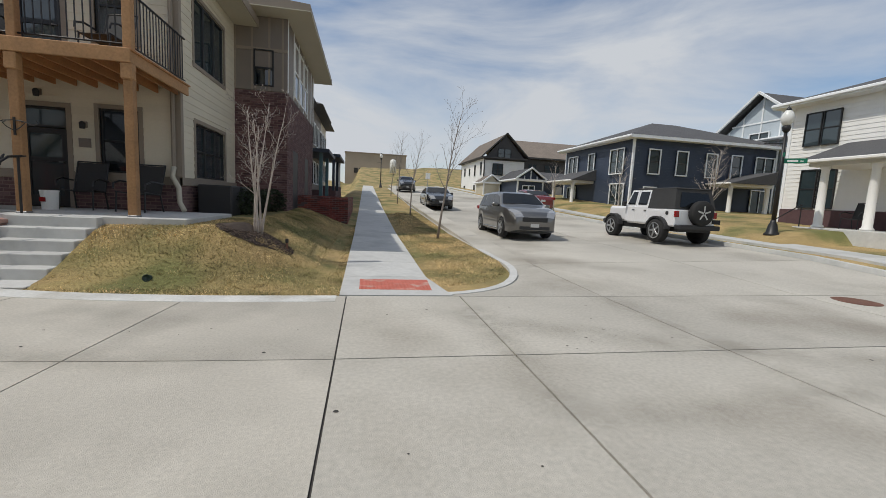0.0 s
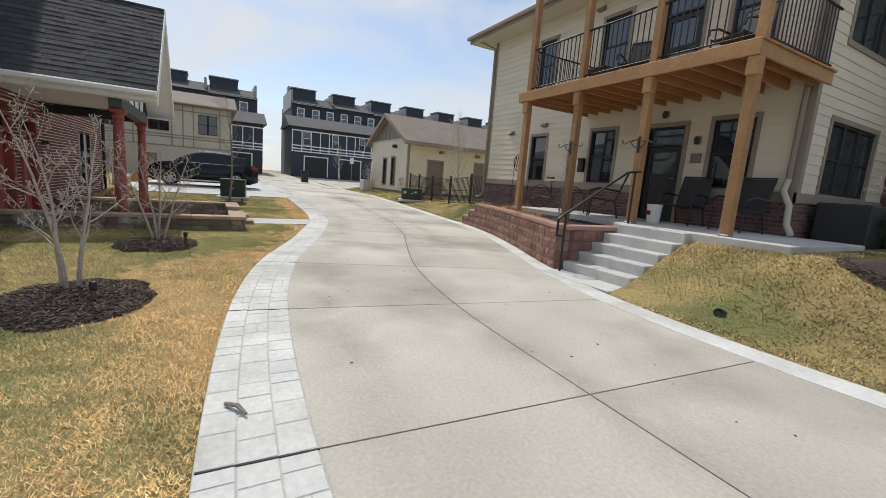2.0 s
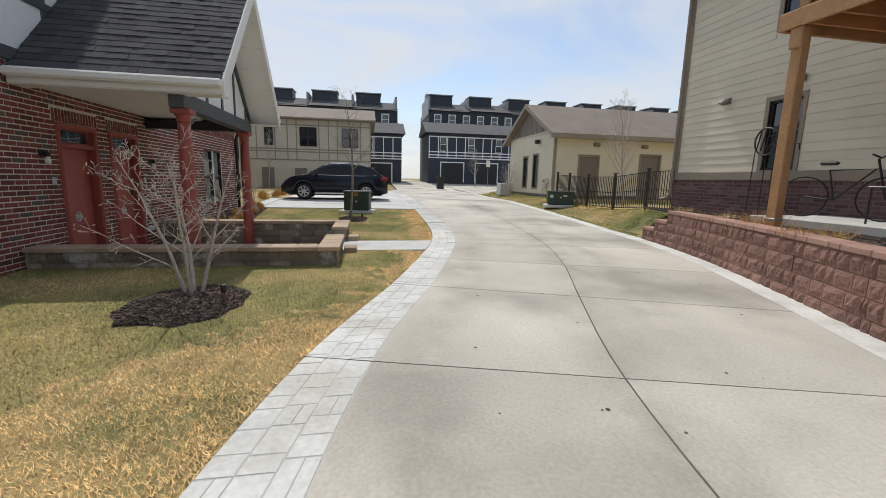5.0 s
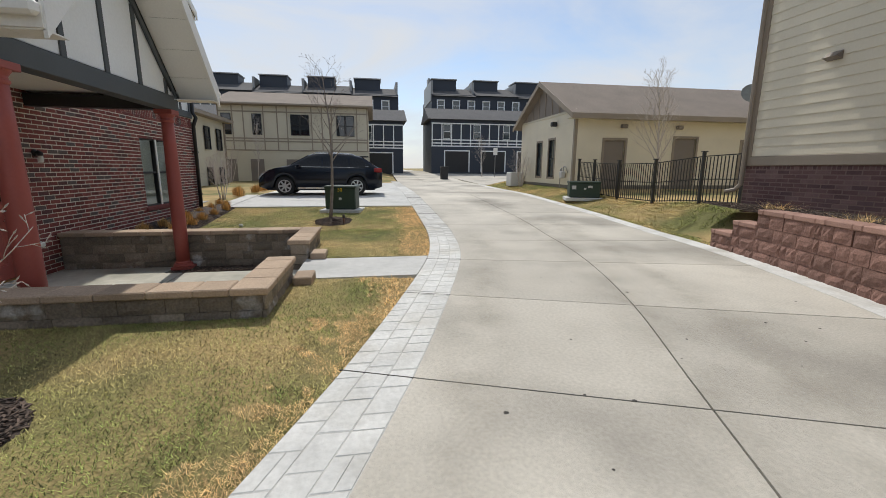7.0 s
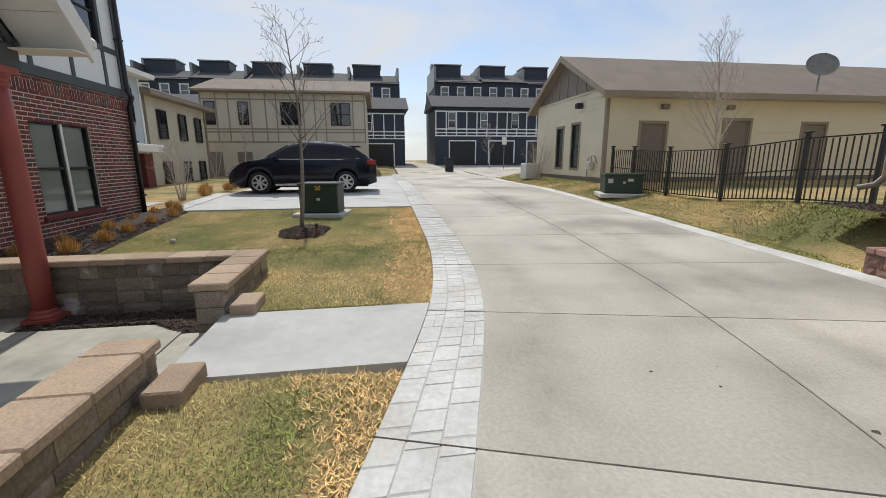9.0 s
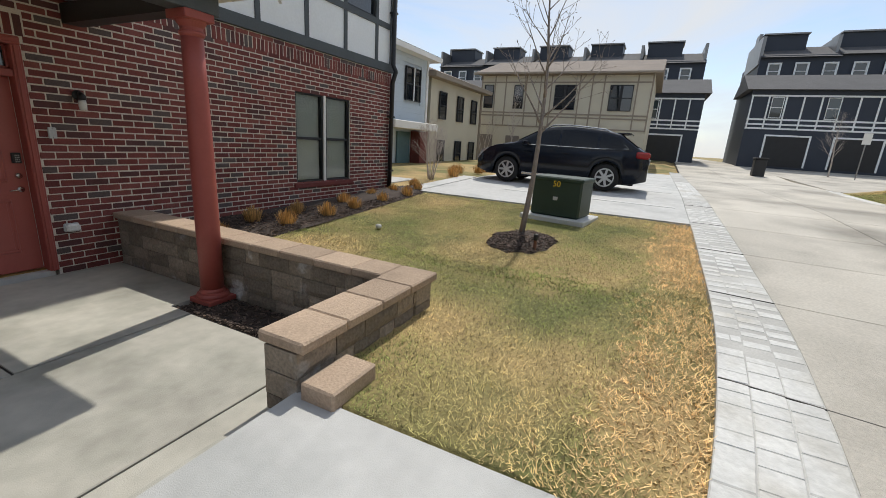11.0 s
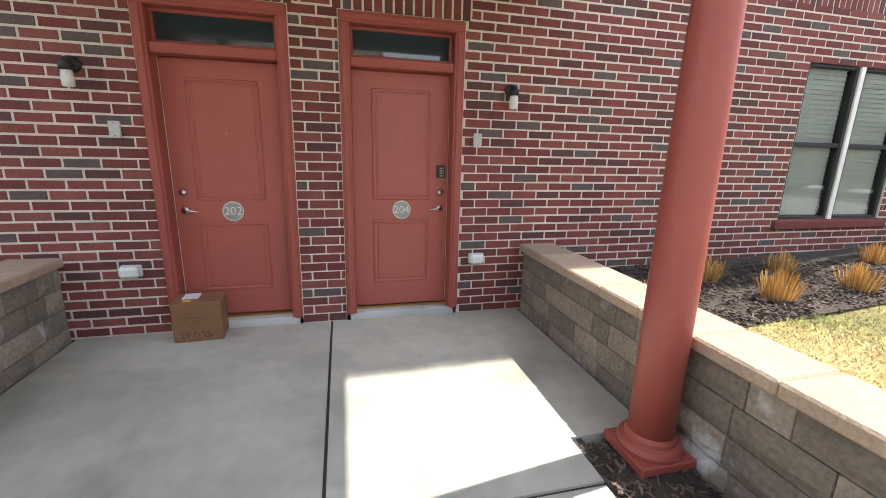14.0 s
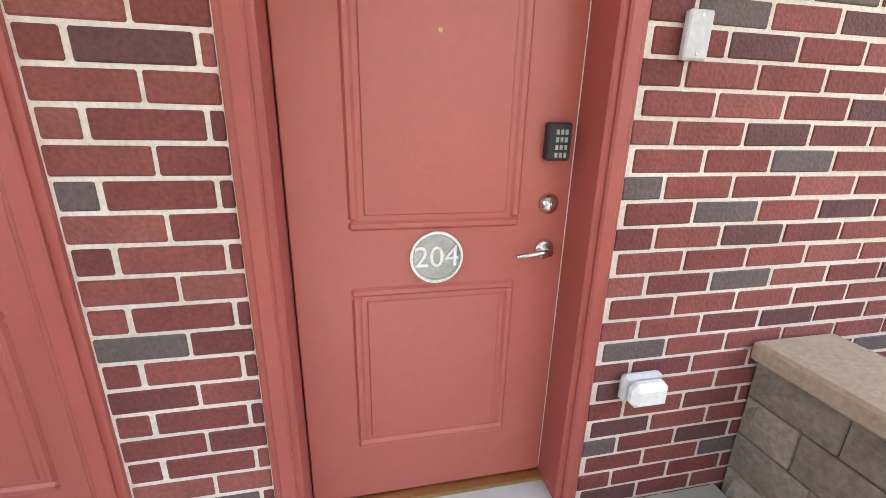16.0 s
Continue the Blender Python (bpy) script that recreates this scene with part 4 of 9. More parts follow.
def red_door(name, u0, u1, number, hinge_left, lockbox):
    """A two-panel door with its transom, brick mould and hardware; along the wall, from u0 to u1."""
    top = thing(name, "closed brick-red two-panel entry door marked " + number + " with a transom light", "door", kind="structure")
    top.matrix_basis = FA @ pose(u0, 0, 0)
    W, zs, zt, zh = u1 - u0, -0.31, 1.80, 2.2
    j = 0.085
    for a, b in ((0.0, j), (W - j, W)):
        jm = part("jamb", Mesh().bevel_box(a, b, -0.02, 0.2, zs, zh - j, 0.006).bevel_box(a + 0.02, b - 0.02, -0.034, -0.015, zs, zh - j, 0.006), REDTRIM, top)
    part("head", Mesh().bevel_box(0, W, -0.02, 0.2, zh - j, zh, 0.006).bevel_box(0.01, W - 0.01, -0.034, -0.015, zh - j + 0.02, zh - 0.02, 0.006), REDTRIM, top)
    part("transom_rail", Mesh().bevel_box(j, W - j, 0.0, 0.2, zt, zt + 0.075, 0.006), REDTRIM, top)
    part("transom_pane", Mesh().box(j + 0.02, W - j - 0.02, 0.1, 0.108, zt + 0.09, zh - j - 0.015), GLASSB, top)
    for q in ((j, j + 0.025, zt + 0.075, zh - j), (W - j - 0.025, W - j, zt + 0.075, zh - j), (j, W - j, zt + 0.075, zt + 0.1), (j, W - j, zh - j - 0.025, zh - j)):
        part("transom_bead", Mesh().bevel_box(q[0], q[1], 0.07, 0.13, q[2], q[3], 0.004), REDTRIM, top)
    part("threshold", Mesh().bevel_box(0.03, W - 0.03, 0.002, 0.25, ZP - 0.02, zs, 0.01), WALK, top, "pale concrete sill")
    part("threshold_plate", Mesh().box(j, W - j, 0.09, 0.14, zs, zs + 0.018), BRASS, top, "worn bare timber and metal saddle")
    l0, l1, y = j + 0.004, W - j - 0.004, 0.125
    leaf = part("leaf", Mesh().bevel_box(l0, l1, y, y + 0.045, zs + 0.022, zt - 0.004, 0.004), RED, top)
    lw = l1 - l0
    for a, b in ((zs + 0.24, zs + 0.84), (zs + 1.02, zt - 0.14)):
        x0, x1 = l0 + 0.165, l1 - 0.165
        for q in ((x0, x0 + 0.03, a + 0.0305, b - 0.0305), (x1 - 0.03, x1, a + 0.0305, b - 0.0305), (x0, x1, a, a + 0.03), (x0, x1, b - 0.03, b)):
            part("moulding", Mesh().bevel_box(q[0], q[1], y - 0.009, y + 0.01, q[2], q[3], 0.0085), RED, leaf)
        part("panel", Mesh().bevel_box(x0 + 0.045, x1 - 0.045, y - 0.005, y + 0.01, a + 0.045, b - 0.045, 0.004), RED, leaf)
    # the latch edge shows a thin pale gap
    hx = (l1 - 0.07) if hinge_left else (l0 + 0.07)
    s = -1 if hinge_left else 1
    part("weatherstrip", Mesh().box(l1 - 0.001, l1 + 0.006, y + 0.005, y + 0.02, zs + 0.03, zt) if hinge_left else Mesh().box(l0 - 0.006, l0 + 0.001, y + 0.005, y + 0.02, zs + 0.03, zt), WHITE, top)
    ax = pose(hx, y, zs + 0.94, 90)
    handle = part("lever_handle", Mesh().lathe([(0.032, 0), (0.032, 0.008), (0.026, 0.014), (0.011, 0.016), (0.011, 0.05), (0.0, 0.052)], 20, ax)
                  .tube([(hx, y - 0.045, zs + 0.94), (hx + s * 0.03, y - 0.052, zs + 0.943), (hx + s * 0.11, y - 0.048, zs + 0.932)], [0.011, 0.009, 0.007], 8), CHROME, leaf, "satin steel lever handle", True)
    part("deadbolt", Mesh().lathe([(0.032, 0), (0.032, 0.01), (0.022, 0.018), (0.02, 0.022), (0.0, 0.023)], 20, pose(hx, y, zs + 1.09, 90)).box(hx - 0.003, hx + 0.003, y - 0.027, y - 0.02, zs + 1.08, zs + 1.10), CHROME, leaf, "round steel deadbolt", True)
    if lockbox:
        lb = part("lockbox", Mesh().bevel_box(hx - 0.035, hx + 0.04, y - 0.035, y + 0.002, zs + 1.225, zs + 1.335, 0.006), DARK, leaf, "small dark key lock box")
        for r in range(4):
            for c in range(3):
                part("key", Mesh().box(hx - 0.012 + c * 0.014, hx - 0.004 + c * 0.014, y - 0.039, y - 0.034, zs + 1.235 + r * 0.022, zs + 1.249 + r * 0.022), PEWTER, lb)
    part("peephole", Mesh().lathe([(0.009, 0), (0.009, 0.004), (0.005, 0.006), (0.0, 0.006)], 10, pose((l0 + l1) / 2, y, zs + 1.56, 90)), BRASS, leaf)
    cx, cz = (l0 + l1) / 2, zs + 0.93
    plate = part("number_plate", Mesh().lathe([(0.082, 0), (0.082, 0.006), (0.072, 0.009), (0.070, 0.006), (0.0, 0.006)], 32, pose(cx, y, cz, 90)), PEWTER, leaf, "round pewter plate with raised number " + number)
    part("rim", Mesh().lathe([(0.083, 0.004), (0.083, 0.012), (0.076, 0.013), (0.073, 0.003)], 32, pose(cx, y, cz, 90)), PALEMETAL, plate, "pale worn rim")
    lettering("number", number, 0.095, PALEMETAL, plate, pose(cx, y - 0.009, cz, 90))
    return top


red_door("door_1", D1[0], D1[1], "202", False, False)
red_door("door_2", D2[0], D2[1], "204", True, True)


def wall_lamp(x, z):
    t = thing("wall_lamp", "small black wall lamp with a clear ribbed jar shade", "wall lamp", group="lamps by the doors")
    t.matrix_basis = FA @ pose(ua(x), -0.016, z)
    part("backplate", Mesh().lathe([(0.055, 0), (0.055, 0.015), (0.03, 0.03), (0.0, 0.03)], 20, pose(0, 0, 0.06, 90)), BLACK, t, smooth=True)
    part("socket", Mesh().tube([(0, -0.02, 0.06), (0, -0.06, 0.075), (0, -0.085, 0.05), (0, -0.085, 0.01)], [0.02, 0.03, 0.042, 0.042], 12), BLACK, t, smooth=True)
    part("shade", Mesh().lathe([(0.02, -0.1), (0.036, -0.095), (0.04, -0.05), (0.034, 0.01), (0.0, 0.012)], 16, pose(0, -0.085, 0)), FROST, t, "clear ribbed glass jar", True)


def switch_box(x, z):
    t = thing("doorbell_plate", "blank grey metal cover plate on the brick wall", "cover plate", group="plates by the doors")
    t.matrix_basis = FA @ pose(ua(x), -0.016, z)
    part("plate", Mesh().bevel_box(-0.037, 0.037, -0.02, 0.004, -0.06, 0.06, 0.005), PLATE, t)
    for s in (-1, 1):
        part("screw", Mesh().lathe([(0.005, 0), (0.004, 0.002)], 8, pose(0, -0.02, s * 0.045, 90)), CHROME, t)


def outlet(x, z):
    t = thing("outdoor_outlet", "clear bubble cover over an outdoor outlet on brick", "outlet", group="outlets by the doors")
    t.matrix_basis = FA @ pose(ua(x), -0.016, z)
    part("box", Mesh().bevel_box(-0.075, 0.075, -0.03, 0.004, -0.05, 0.05, 0.012), PLATE, t)
    part("cover", Mesh().bevel_box(-0.07, 0.065, -0.085, -0.028, -0.045, 0.045, 0.02), FROST, t, "clouded plastic bubble cover")


for x in (-10.95, -14.22):
    wall_lamp(x, 1.62)
for x in (-11.15, -13.93):
    switch_box(x, 1.25)
for x in (-11.12, -13.96):
    outlet(x, 0.175)


# ---- porch over the red doors ----
porch = thing("porch", "gabled entry porch with dark shingles, white soffits and red columns", "porch", kind="structure")
RX, RZ, EZ, PY0, PY1 = -12.57, 5.0, 2.84, HY + 0.02, 0.47
EXE, EXW = -10.5, -14.64
for name, ex in (("east", EXE), ("west", EXW)):
    a, b, c, d = (ex, PY0, EZ), (RX, PY0, RZ), (RX, PY1, RZ), (ex, PY1, EZ)
    q = (a, d, c, b) if ex > RX else (a, b, c, d)
    part("roof_deck", Mesh().quad(*q, 0.1), SLATE, porch)
    # shingle courses, each with its own tabs
    rows = 19
    u = Vector(b) - Vector(a)
    nrm = Vector((u.z, 0, -u.x)).normalized() if ex > RX else Vector((-u.z, 0, u.x)).normalized()
    if nrm.z < 0:
        nrm = -nrm
    rr = random.Random(7 if ex > RX else 8)
    base = Vector(a)
    for r_ in range(rows):
        y = PY0
        p0, p1 = base + u * (r_ / rows), base + u * min(1.0, (r_ + 1.25) / rows)
        while y < PY1 - 0.01:
            w = min(rr.choice((0.16, 0.22, 0.33, 0.45)), PY1 - y)
            lift = 0.012 + rr.choice((0.0, 0.006))
            s = Mesh()
            lo0, hi0 = p0 + nrm * lift, p1 + nrm * 0.004
            s.add([(lo0.x, y, lo0.z), (lo0.x, y + w - 0.003, lo0.z), (hi0.x, y + w - 0.003, hi0.z), (hi0.x, y, hi0.z), (p0.x, y, p0.z), (p0.x, y + w - 0.003, p0.z)],
                  [(0, 1, 2, 3), (4, 5, 1, 0), (4, 0, 3), (5, 2, 1)])
            part("shingle", s, SHINGLE, porch)
            y += w
    # gutter and fascia at the eave
    sx = 1 if ex > RX else -1
    part("fascia", Mesh().bevel_box(ex - 0.02, ex + 0.02, PY0, PY1, EZ - 0.22, EZ - 0.02, 0.004), WHITE, porch)
    part("gutter", Mesh().bevel_box(ex + sx * 0.02, ex + sx * 0.13, PY0, PY1 + 0.01, EZ - 0.14, EZ - 0.015, 0.03), WHITE, porch, "white metal gutter")
    # sloping rake soffit in front of the gable and its white board
    for nm, y0, y1, mt, dz in (("rake_soffit", -0.16, PY1 - 0.02, WHITE, 0.24), ("rake_board", PY1 - 0.02, PY1 + 0.015, WHITE, 0.24)):
        x_in = RX
        q = [(ex, y0, EZ - dz), (x_in, y0, RZ - dz), (x_in, y1, RZ - dz), (ex, y1, EZ - dz)]
        if nm == "rake_board":
            part(nm, Mesh().add([(ex, y0, EZ - 0.3), (x_in, y0, RZ - 0.28), (x_in, y0, RZ + 0.01), (ex, y0, EZ + 0.01), (ex, y1, EZ - 0.3), (x_in, y1, RZ - 0.28), (x_in, y1, RZ + 0.01), (ex, y1, EZ + 0.01)],
                                [(0, 1, 2, 3), (7, 6, 5, 4), (0, 4, 5, 1), (3, 2, 6, 7), (0, 3, 7, 4)]), mt, porch)
        else:
            for i in range(6):
                t0, t1 = i / 6 + 0.002, (i + 1) / 6
                f = [Vector(q[0]).lerp(Vector(q[1]), t) for t in (t0, t1)]
                g2 = [Vector(q[3]).lerp(Vector(q[2]), t) for t in (t0, t1)]
                part("soffit_panel", Mesh().quad(f[0], f[1], g2[1], g2[0], 0.008), mt, porch)
    # level soffit under the eave, in beaded strips
    for i in range(9):
        y0 = PY0 + (PY1 - PY0) * i / 9
        part("soffit_panel", Mesh().box(ex, ex - sx * 0.3, y0 + 0.003, y0 + (PY1 - PY0) / 9 - 0.003, EZ - 0.235, EZ - 0.222), WHITE, porch)
part("ridge_cap", Mesh().tube([(RX, PY0, RZ + 0.01), (RX, PY1, RZ + 0.01)], 0.035, 6), SHINGLE, porch)
# gable wall over the front beam, white panels with slate strips
gy0 = -0.2
inset = 0.2
part("gable_panel", Mesh().add([(EXE - inset, gy0, 2.62), (EXW + inset, gy0, 2.62), (RX, gy0, RZ - 0.1 - 0.28), (EXE - inset, gy0 - 0.1, 2.62), (EXW + inset, gy0 - 0.1, 2.62), (RX, gy0 - 0.1, RZ - 0.38)],
                              [(0, 2, 1), (3, 4, 5), (0, 1, 4, 3), (1, 2, 5, 4), (2, 0, 3, 5)]), STUCCO, porch)
part("front_beam", Mesh().bevel_box(EXW + 0.16, EXE - 0.16, -0.37, -0.15, 2.42, 2.66, 0.008), SLATE, porch, "slate grey beam on the columns")
for x in (EXW + 0.37,):
    part("side_beam", Mesh().bevel_box(x - 0.1, x + 0.1, PY0, -0.33, 2.42, 2.62, 0.008), BLACK, porch)
part("porch_ceiling", Mesh().box(EXW + 0.2, EXE - 0.2, PY0, -0.2, 2.66, 2.68), WHITE, porch)
for x in np.arange(RX - 1.6, RX + 1.7, 0.8):
    h = RZ - 0.38 - abs(x - RX) * (RZ - 0.38 - 2.62) / (RX - EXW - inset)
    part("timber", Mesh().bevel_box(x - 0.045, x + 0.045, gy0 - 0.02, gy0 + 0.02, 2.62, max(h, 2.66), 0.004), SLATE, porch)
for sx in (-1, 1):
    e = RX + sx * (RX - EXW - inset)
    part("timber", Mesh().quad((e, gy0 + 0.022, 2.62), (RX, gy0 + 0.022, RZ - 0.46), (RX, gy0 + 0.022, RZ - 0.36), (e + sx * 0.02, gy0 + 0.022, 2.70), 0.03) if sx < 0
         else Mesh().quad((RX, gy0 + 0.022, RZ - 0.46), (e, gy0 + 0.022, 2.62), (e, gy0 + 0.022, 2.70), (RX, gy0 + 0.022, RZ - 0.36), 0.03), SLATE, porch)


def red_column(x, y):
    t = thing("porch_column", "round brick-red painted porch column on a square base", "column", at=(x, y, ZP), group="red porch columns")
    part("base", Mesh().bevel_box(-0.16, 0.16, -0.16, 0.16, 0, 0.055, 0.008).lathe([(0.155, 0.05), (0.16, 0.075), (0.15, 0.1), (0.125, 0.11), (0.125, 0.13), (0.115, 0.15)], 28), REDTRIM, t, smooth=False)
    part("shaft", Mesh().lathe([(0.112, 0.13), (0.112, 0.9), (0.107, 1.6), (0.098, 2.2), (0.092, 2.62)], 32), REDTRIM, t, smooth=True)
    part("capital", Mesh().lathe([(0.094, 2.58), (0.108, 2.6), (0.108, 2.62), (0.096, 2.63), (0.096, 2.66), (0.125, 2.70), (0.13, 2.72)], 28).bevel_box(-0.14, 0.14, -0.14, 0.14, 2.715, 2.79, 0.006), REDTRIM, t)


red_column(-14.27, -0.27)
red_column(-10.87, -0.25)


to_site([ob for ob in bpy.data.objects if ob not in earlier])


# ---- the cream two-storey house with the timber balcony ----
BX0, BX1, BY, BT = -14.36, -4.2, 10.95, 6.75
house_b = thing("house_cream", "cream lap-sided two-storey house on a plum brick base", "house", kind="structure")
FS = facing(BX0, BY, 0)          # south face: along it u = x - BX0
FE = facing(BX1, BY, 90)         # east face: along it u = y - BY
ub = lambda x: x - BX0
low = [(-11.78, -11.08), (-9.22, -8.4), (-5.86, -5.06)]
holes_s = [(ub(a), ub(b), 1.72, 3.14) for a, b in low] + [(ub(a), ub(b), 4.62, 6.1) for a, b in low] + [(ub(-7.45), ub(-6.5), 0.87, 3.1), (ub(-7.45), ub(-6.5), 3.8, 6.1)]
part("wall_south", wall_panel(ub(BX1), -0.2, BT, 0.2, holes_s), CREAM, house_b, at=FS)
padded = [(a - 0.09, b + 0.09, c - 0.09, d + 0.09) for a, b, c, d in holes_s]
siding(house_b, FS, ub(BX1) - 0.1, 1.7, BT, padded, CREAM)
part("brick_backing", Mesh().box(0, ub(-7.53), -0.003, 0.0, -0.2, 1.504).box(ub(-6.42), ub(BX1), -0.003, 0.0, -0.2, 1.504), MORTAR_P, house_b, "dark plum mortar", at=FS)
part("brick_backing", Mesh().box(0, 4.15, -0.003, 0.0, -0.2, 1.504), MORTAR_P, house_b, "dark plum mortar", at=FE)
brick_wall(house_b, FS, ub(BX1), 0.2, 1.5, [(ub(-7.53), ub(-6.42), 0.3, 3)], None, (BRICK_P, BRICK_P), course=0.0813, soldiers=((0, ub(-7.53), 1.42, 1.5), (ub(-6.42), ub(BX1), 1.42, 1.5)))
part("water_table", Mesh().bevel_box(-0.04, ub(-7.53), -0.05, 0.02, 1.505, 1.69, 0.006).bevel_box(ub(-6.42), ub(BX1) + 0.04, -0.05, 0.02, 1.505, 1.69, 0.006), TAUPE, house_b, "taupe band board", at=FS)
holes_e = [(0.85, 3.1, 1.72, 3.1), (0.85, 3.1, 4.55, 6.15)]
DEPTH = 13.0
part("wall_east", wall_panel(DEPTH, -0.2, BT, 0.2, holes_e), CREAM, house_b, at=FE)
siding(house_b, FE, 4.15, 1.7, BT, [(a - 0.1, b + 0.1, c - 0.1, d + 0.1) for a, b, c, d in holes_e], CREAM)
brick_wall(house_b, FE, 4.15, 0.2, 1.5, [], None, (BRICK_P, BRICK_P))
part("water_table", Mesh().bevel_box(-0.05, 4.15, -0.05, 0.02, 1.505, 1.69, 0.006), TAUPE, house_b, at=FE)
for z0, z1 in ((1.69, BT),):
    part("corner_board", Mesh().bevel_box(-0.03, 0.11, -0.03, 0.11, z0, z1, 0.005), TAUPE, house_b, at=pose(BX0, BY, 0))
    part("corner_board", Mesh().bevel_box(-0.11, 0.03, -0.03, 0.11, z0, z1, 0.005), TAUPE, house_b, at=pose(BX1, BY, 0))
part("wall_west", Mesh().box(BX0, BX0 + 0.2, BY + 0.2, BY + DEPTH, -0.2, BT), CREAM, house_b)
part("wall_back", Mesh().box(BX0, BX1, BY + DEPTH, BY + DEPTH + 0.2, -0.2, BT), CREAM, house_b)
for i, (a, b) in enumerate(low):
    window("window_3", FS @ pose(ub(a), 0, 1.72), b - a, 1.42, "black sash window with taupe trim in cream siding", trim=TAUPE, parent=None)
    window("window_4", FS @ pose(ub(a), 0, 4.62), b - a, 1.48, "black sash window with taupe trim on the upper floor", trim=TAUPE)
for z, h in ((1.72, 1.38), (4.55, 1.6)):
    for k in range(3):
        window("window_5", FE @ pose(0.85 + 0.75 * k, 0, z), 0.75, h, "tall dark casement of a triple window", trim=None, bars=0 if z > 4 else 1, glass=GLASSB)
    part("trim_frame", wall_panel(2.45, z - 0.1, z + h + 0.1, 0.04, [(0.1, 2.35, z, z + h)]), TAUPE, house_b, at=FE @ pose(0.75, -0.03, 0))


def glazed_door(name, at, w, h, label):
    t = thing(name, label, "door", kind="structure")
    t.matrix_basis = at
    part("door_trim", wall_panel(w + 0.2, 0, h + 0.1, 0.06, [(0.1, w + 0.1, 0, h)]), TAUPE, t, at=pose(-0.1, -0.03, 0))
    part("door_frame", wall_panel(w, 0, h, 0.08, [(0.05, w - 0.05, 0.02, h - 0.45), (0.05, w - 0.05, h - 0.4, h - 0.05)]), WINBLACK, t, at=pose(0, 0.02, 0))
    part("leaf", wall_panel(w - 0.1, 0.02, h - 0.46, 0.045, [(0.11, w - 0.21, 0.25, 1.0), (0.11, w - 0.21, 1.1, h - 0.58)]), BLACK, t, at=pose(0.05, 0.06, 0))
    part("pane", Mesh().box(0.15, w - 0.15, 0.085, 0.09, 0.2, h - 0.5), GLASSB, t)
    part("transom_pane", Mesh().box(0.05, w - 0.05, 0.08, 0.085, h - 0.4, h - 0.05), GLASSB, t)
    part("door_handle", Mesh().tube([(w - 0.11, 0.06, 1.0), (w - 0.11, 0.0, 1.0), (w - 0.2, 0.0, 1.0)], 0.012, 8), STEEL, t)


glazed_door("door_3", FS @ pose(ub(-7.45), 0, 0.89), 0.95, 2.2, "black glazed storm door with a transom")
glazed_door("door_4", FS @ pose(ub(-7.45), 0, 3.83), 0.95, 2.25, "black glazed balcony door with a transom")
# hip roof with wide soffits
rb = thing("house_roof", "taupe-soffited hip roof of dark shingles", "roof", kind="structure")
ov = 0.75
x0, x1, y0, y1 = BX0 - ov, BX1 + ov, BY - ov, BY + DEPTH + ov
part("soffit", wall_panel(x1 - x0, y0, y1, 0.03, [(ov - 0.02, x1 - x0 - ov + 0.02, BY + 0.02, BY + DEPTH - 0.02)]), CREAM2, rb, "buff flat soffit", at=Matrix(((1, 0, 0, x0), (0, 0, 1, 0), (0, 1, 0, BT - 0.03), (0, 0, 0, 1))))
part("fascia", Mesh().box(x0, x1, y0 - 0.02, y0, BT - 0.04, BT + 0.2).box(x1, x1 + 0.02, y0, y1, BT - 0.04, BT + 0.2).box(x0 - 0.02, x0, y0, y1, BT - 0.04, BT + 0.2), TAUPE, rb)
part("gutter", Mesh().bevel_box(x0 - 0.1, x1 + 0.1, y0 - 0.13, y0 - 0.02, BT + 0.06, BT + 0.2, 0.03), TAUPE, rb, "taupe gutter")
hz = BT + 2.2
part("roof_plane", Mesh().add([(x0, y0, BT + 0.2), (x1, y0, BT + 0.2), (x1, y1, BT + 0.2), (x0, y1, BT + 0.2), (x0 + 5.5, (y0 + y1) / 2, hz), (x1 - 5.5, (y0 + y1) / 2, hz)],
                              [(0, 1, 5, 4), (1, 2, 5), (2, 3, 4, 5), (3, 0, 4), (3, 2, 1, 0)]), SHINGLE_T, rb)
pipe = thing("downpipe", "taupe downpipe at the corner of the cream house", "downpipe")
part("pipe", Mesh().tube([(BX0 - 0.5, BY - 0.7, BT + 0.08), (BX0 + 0.02, BY - 0.1, BT - 0.25), (BX0 + 0.02, BY - 0.09, 1.1)], 0.045, 8), TAUPE, pipe)
part("elbow", Mesh().tube([(BX0 + 0.02, BY - 0.09, 1.12), (BX0 - 0.05, BY - 0.15, 1.0), (BX0 - 0.2, BY - 0.25, 0.95)], 0.045, 8), TAUPE, pipe)
pipe = thing("downpipe", "pale bent downpipe at the porch corner", "downpipe")
part("pipe", Mesh().tube([(BX1 - 0.12, BY - 0.09, BT), (BX1 - 0.12, BY - 0.09, 1.9)], 0.05, 8), TAUPE, pipe)
part("elbow", Mesh().tube([(BX1 - 0.12, BY - 0.09, 1.92), (BX1 - 0.12, BY - 0.2, 1.7), (BX1 + 0.02, BY - 0.22, 1.45), (BX1 + 0.05, BY - 0.25, 1.1), (BX1 + 0.2, BY - 0.4, 0.93)], 0.055, 10), CREAM2, pipe, smooth=True)

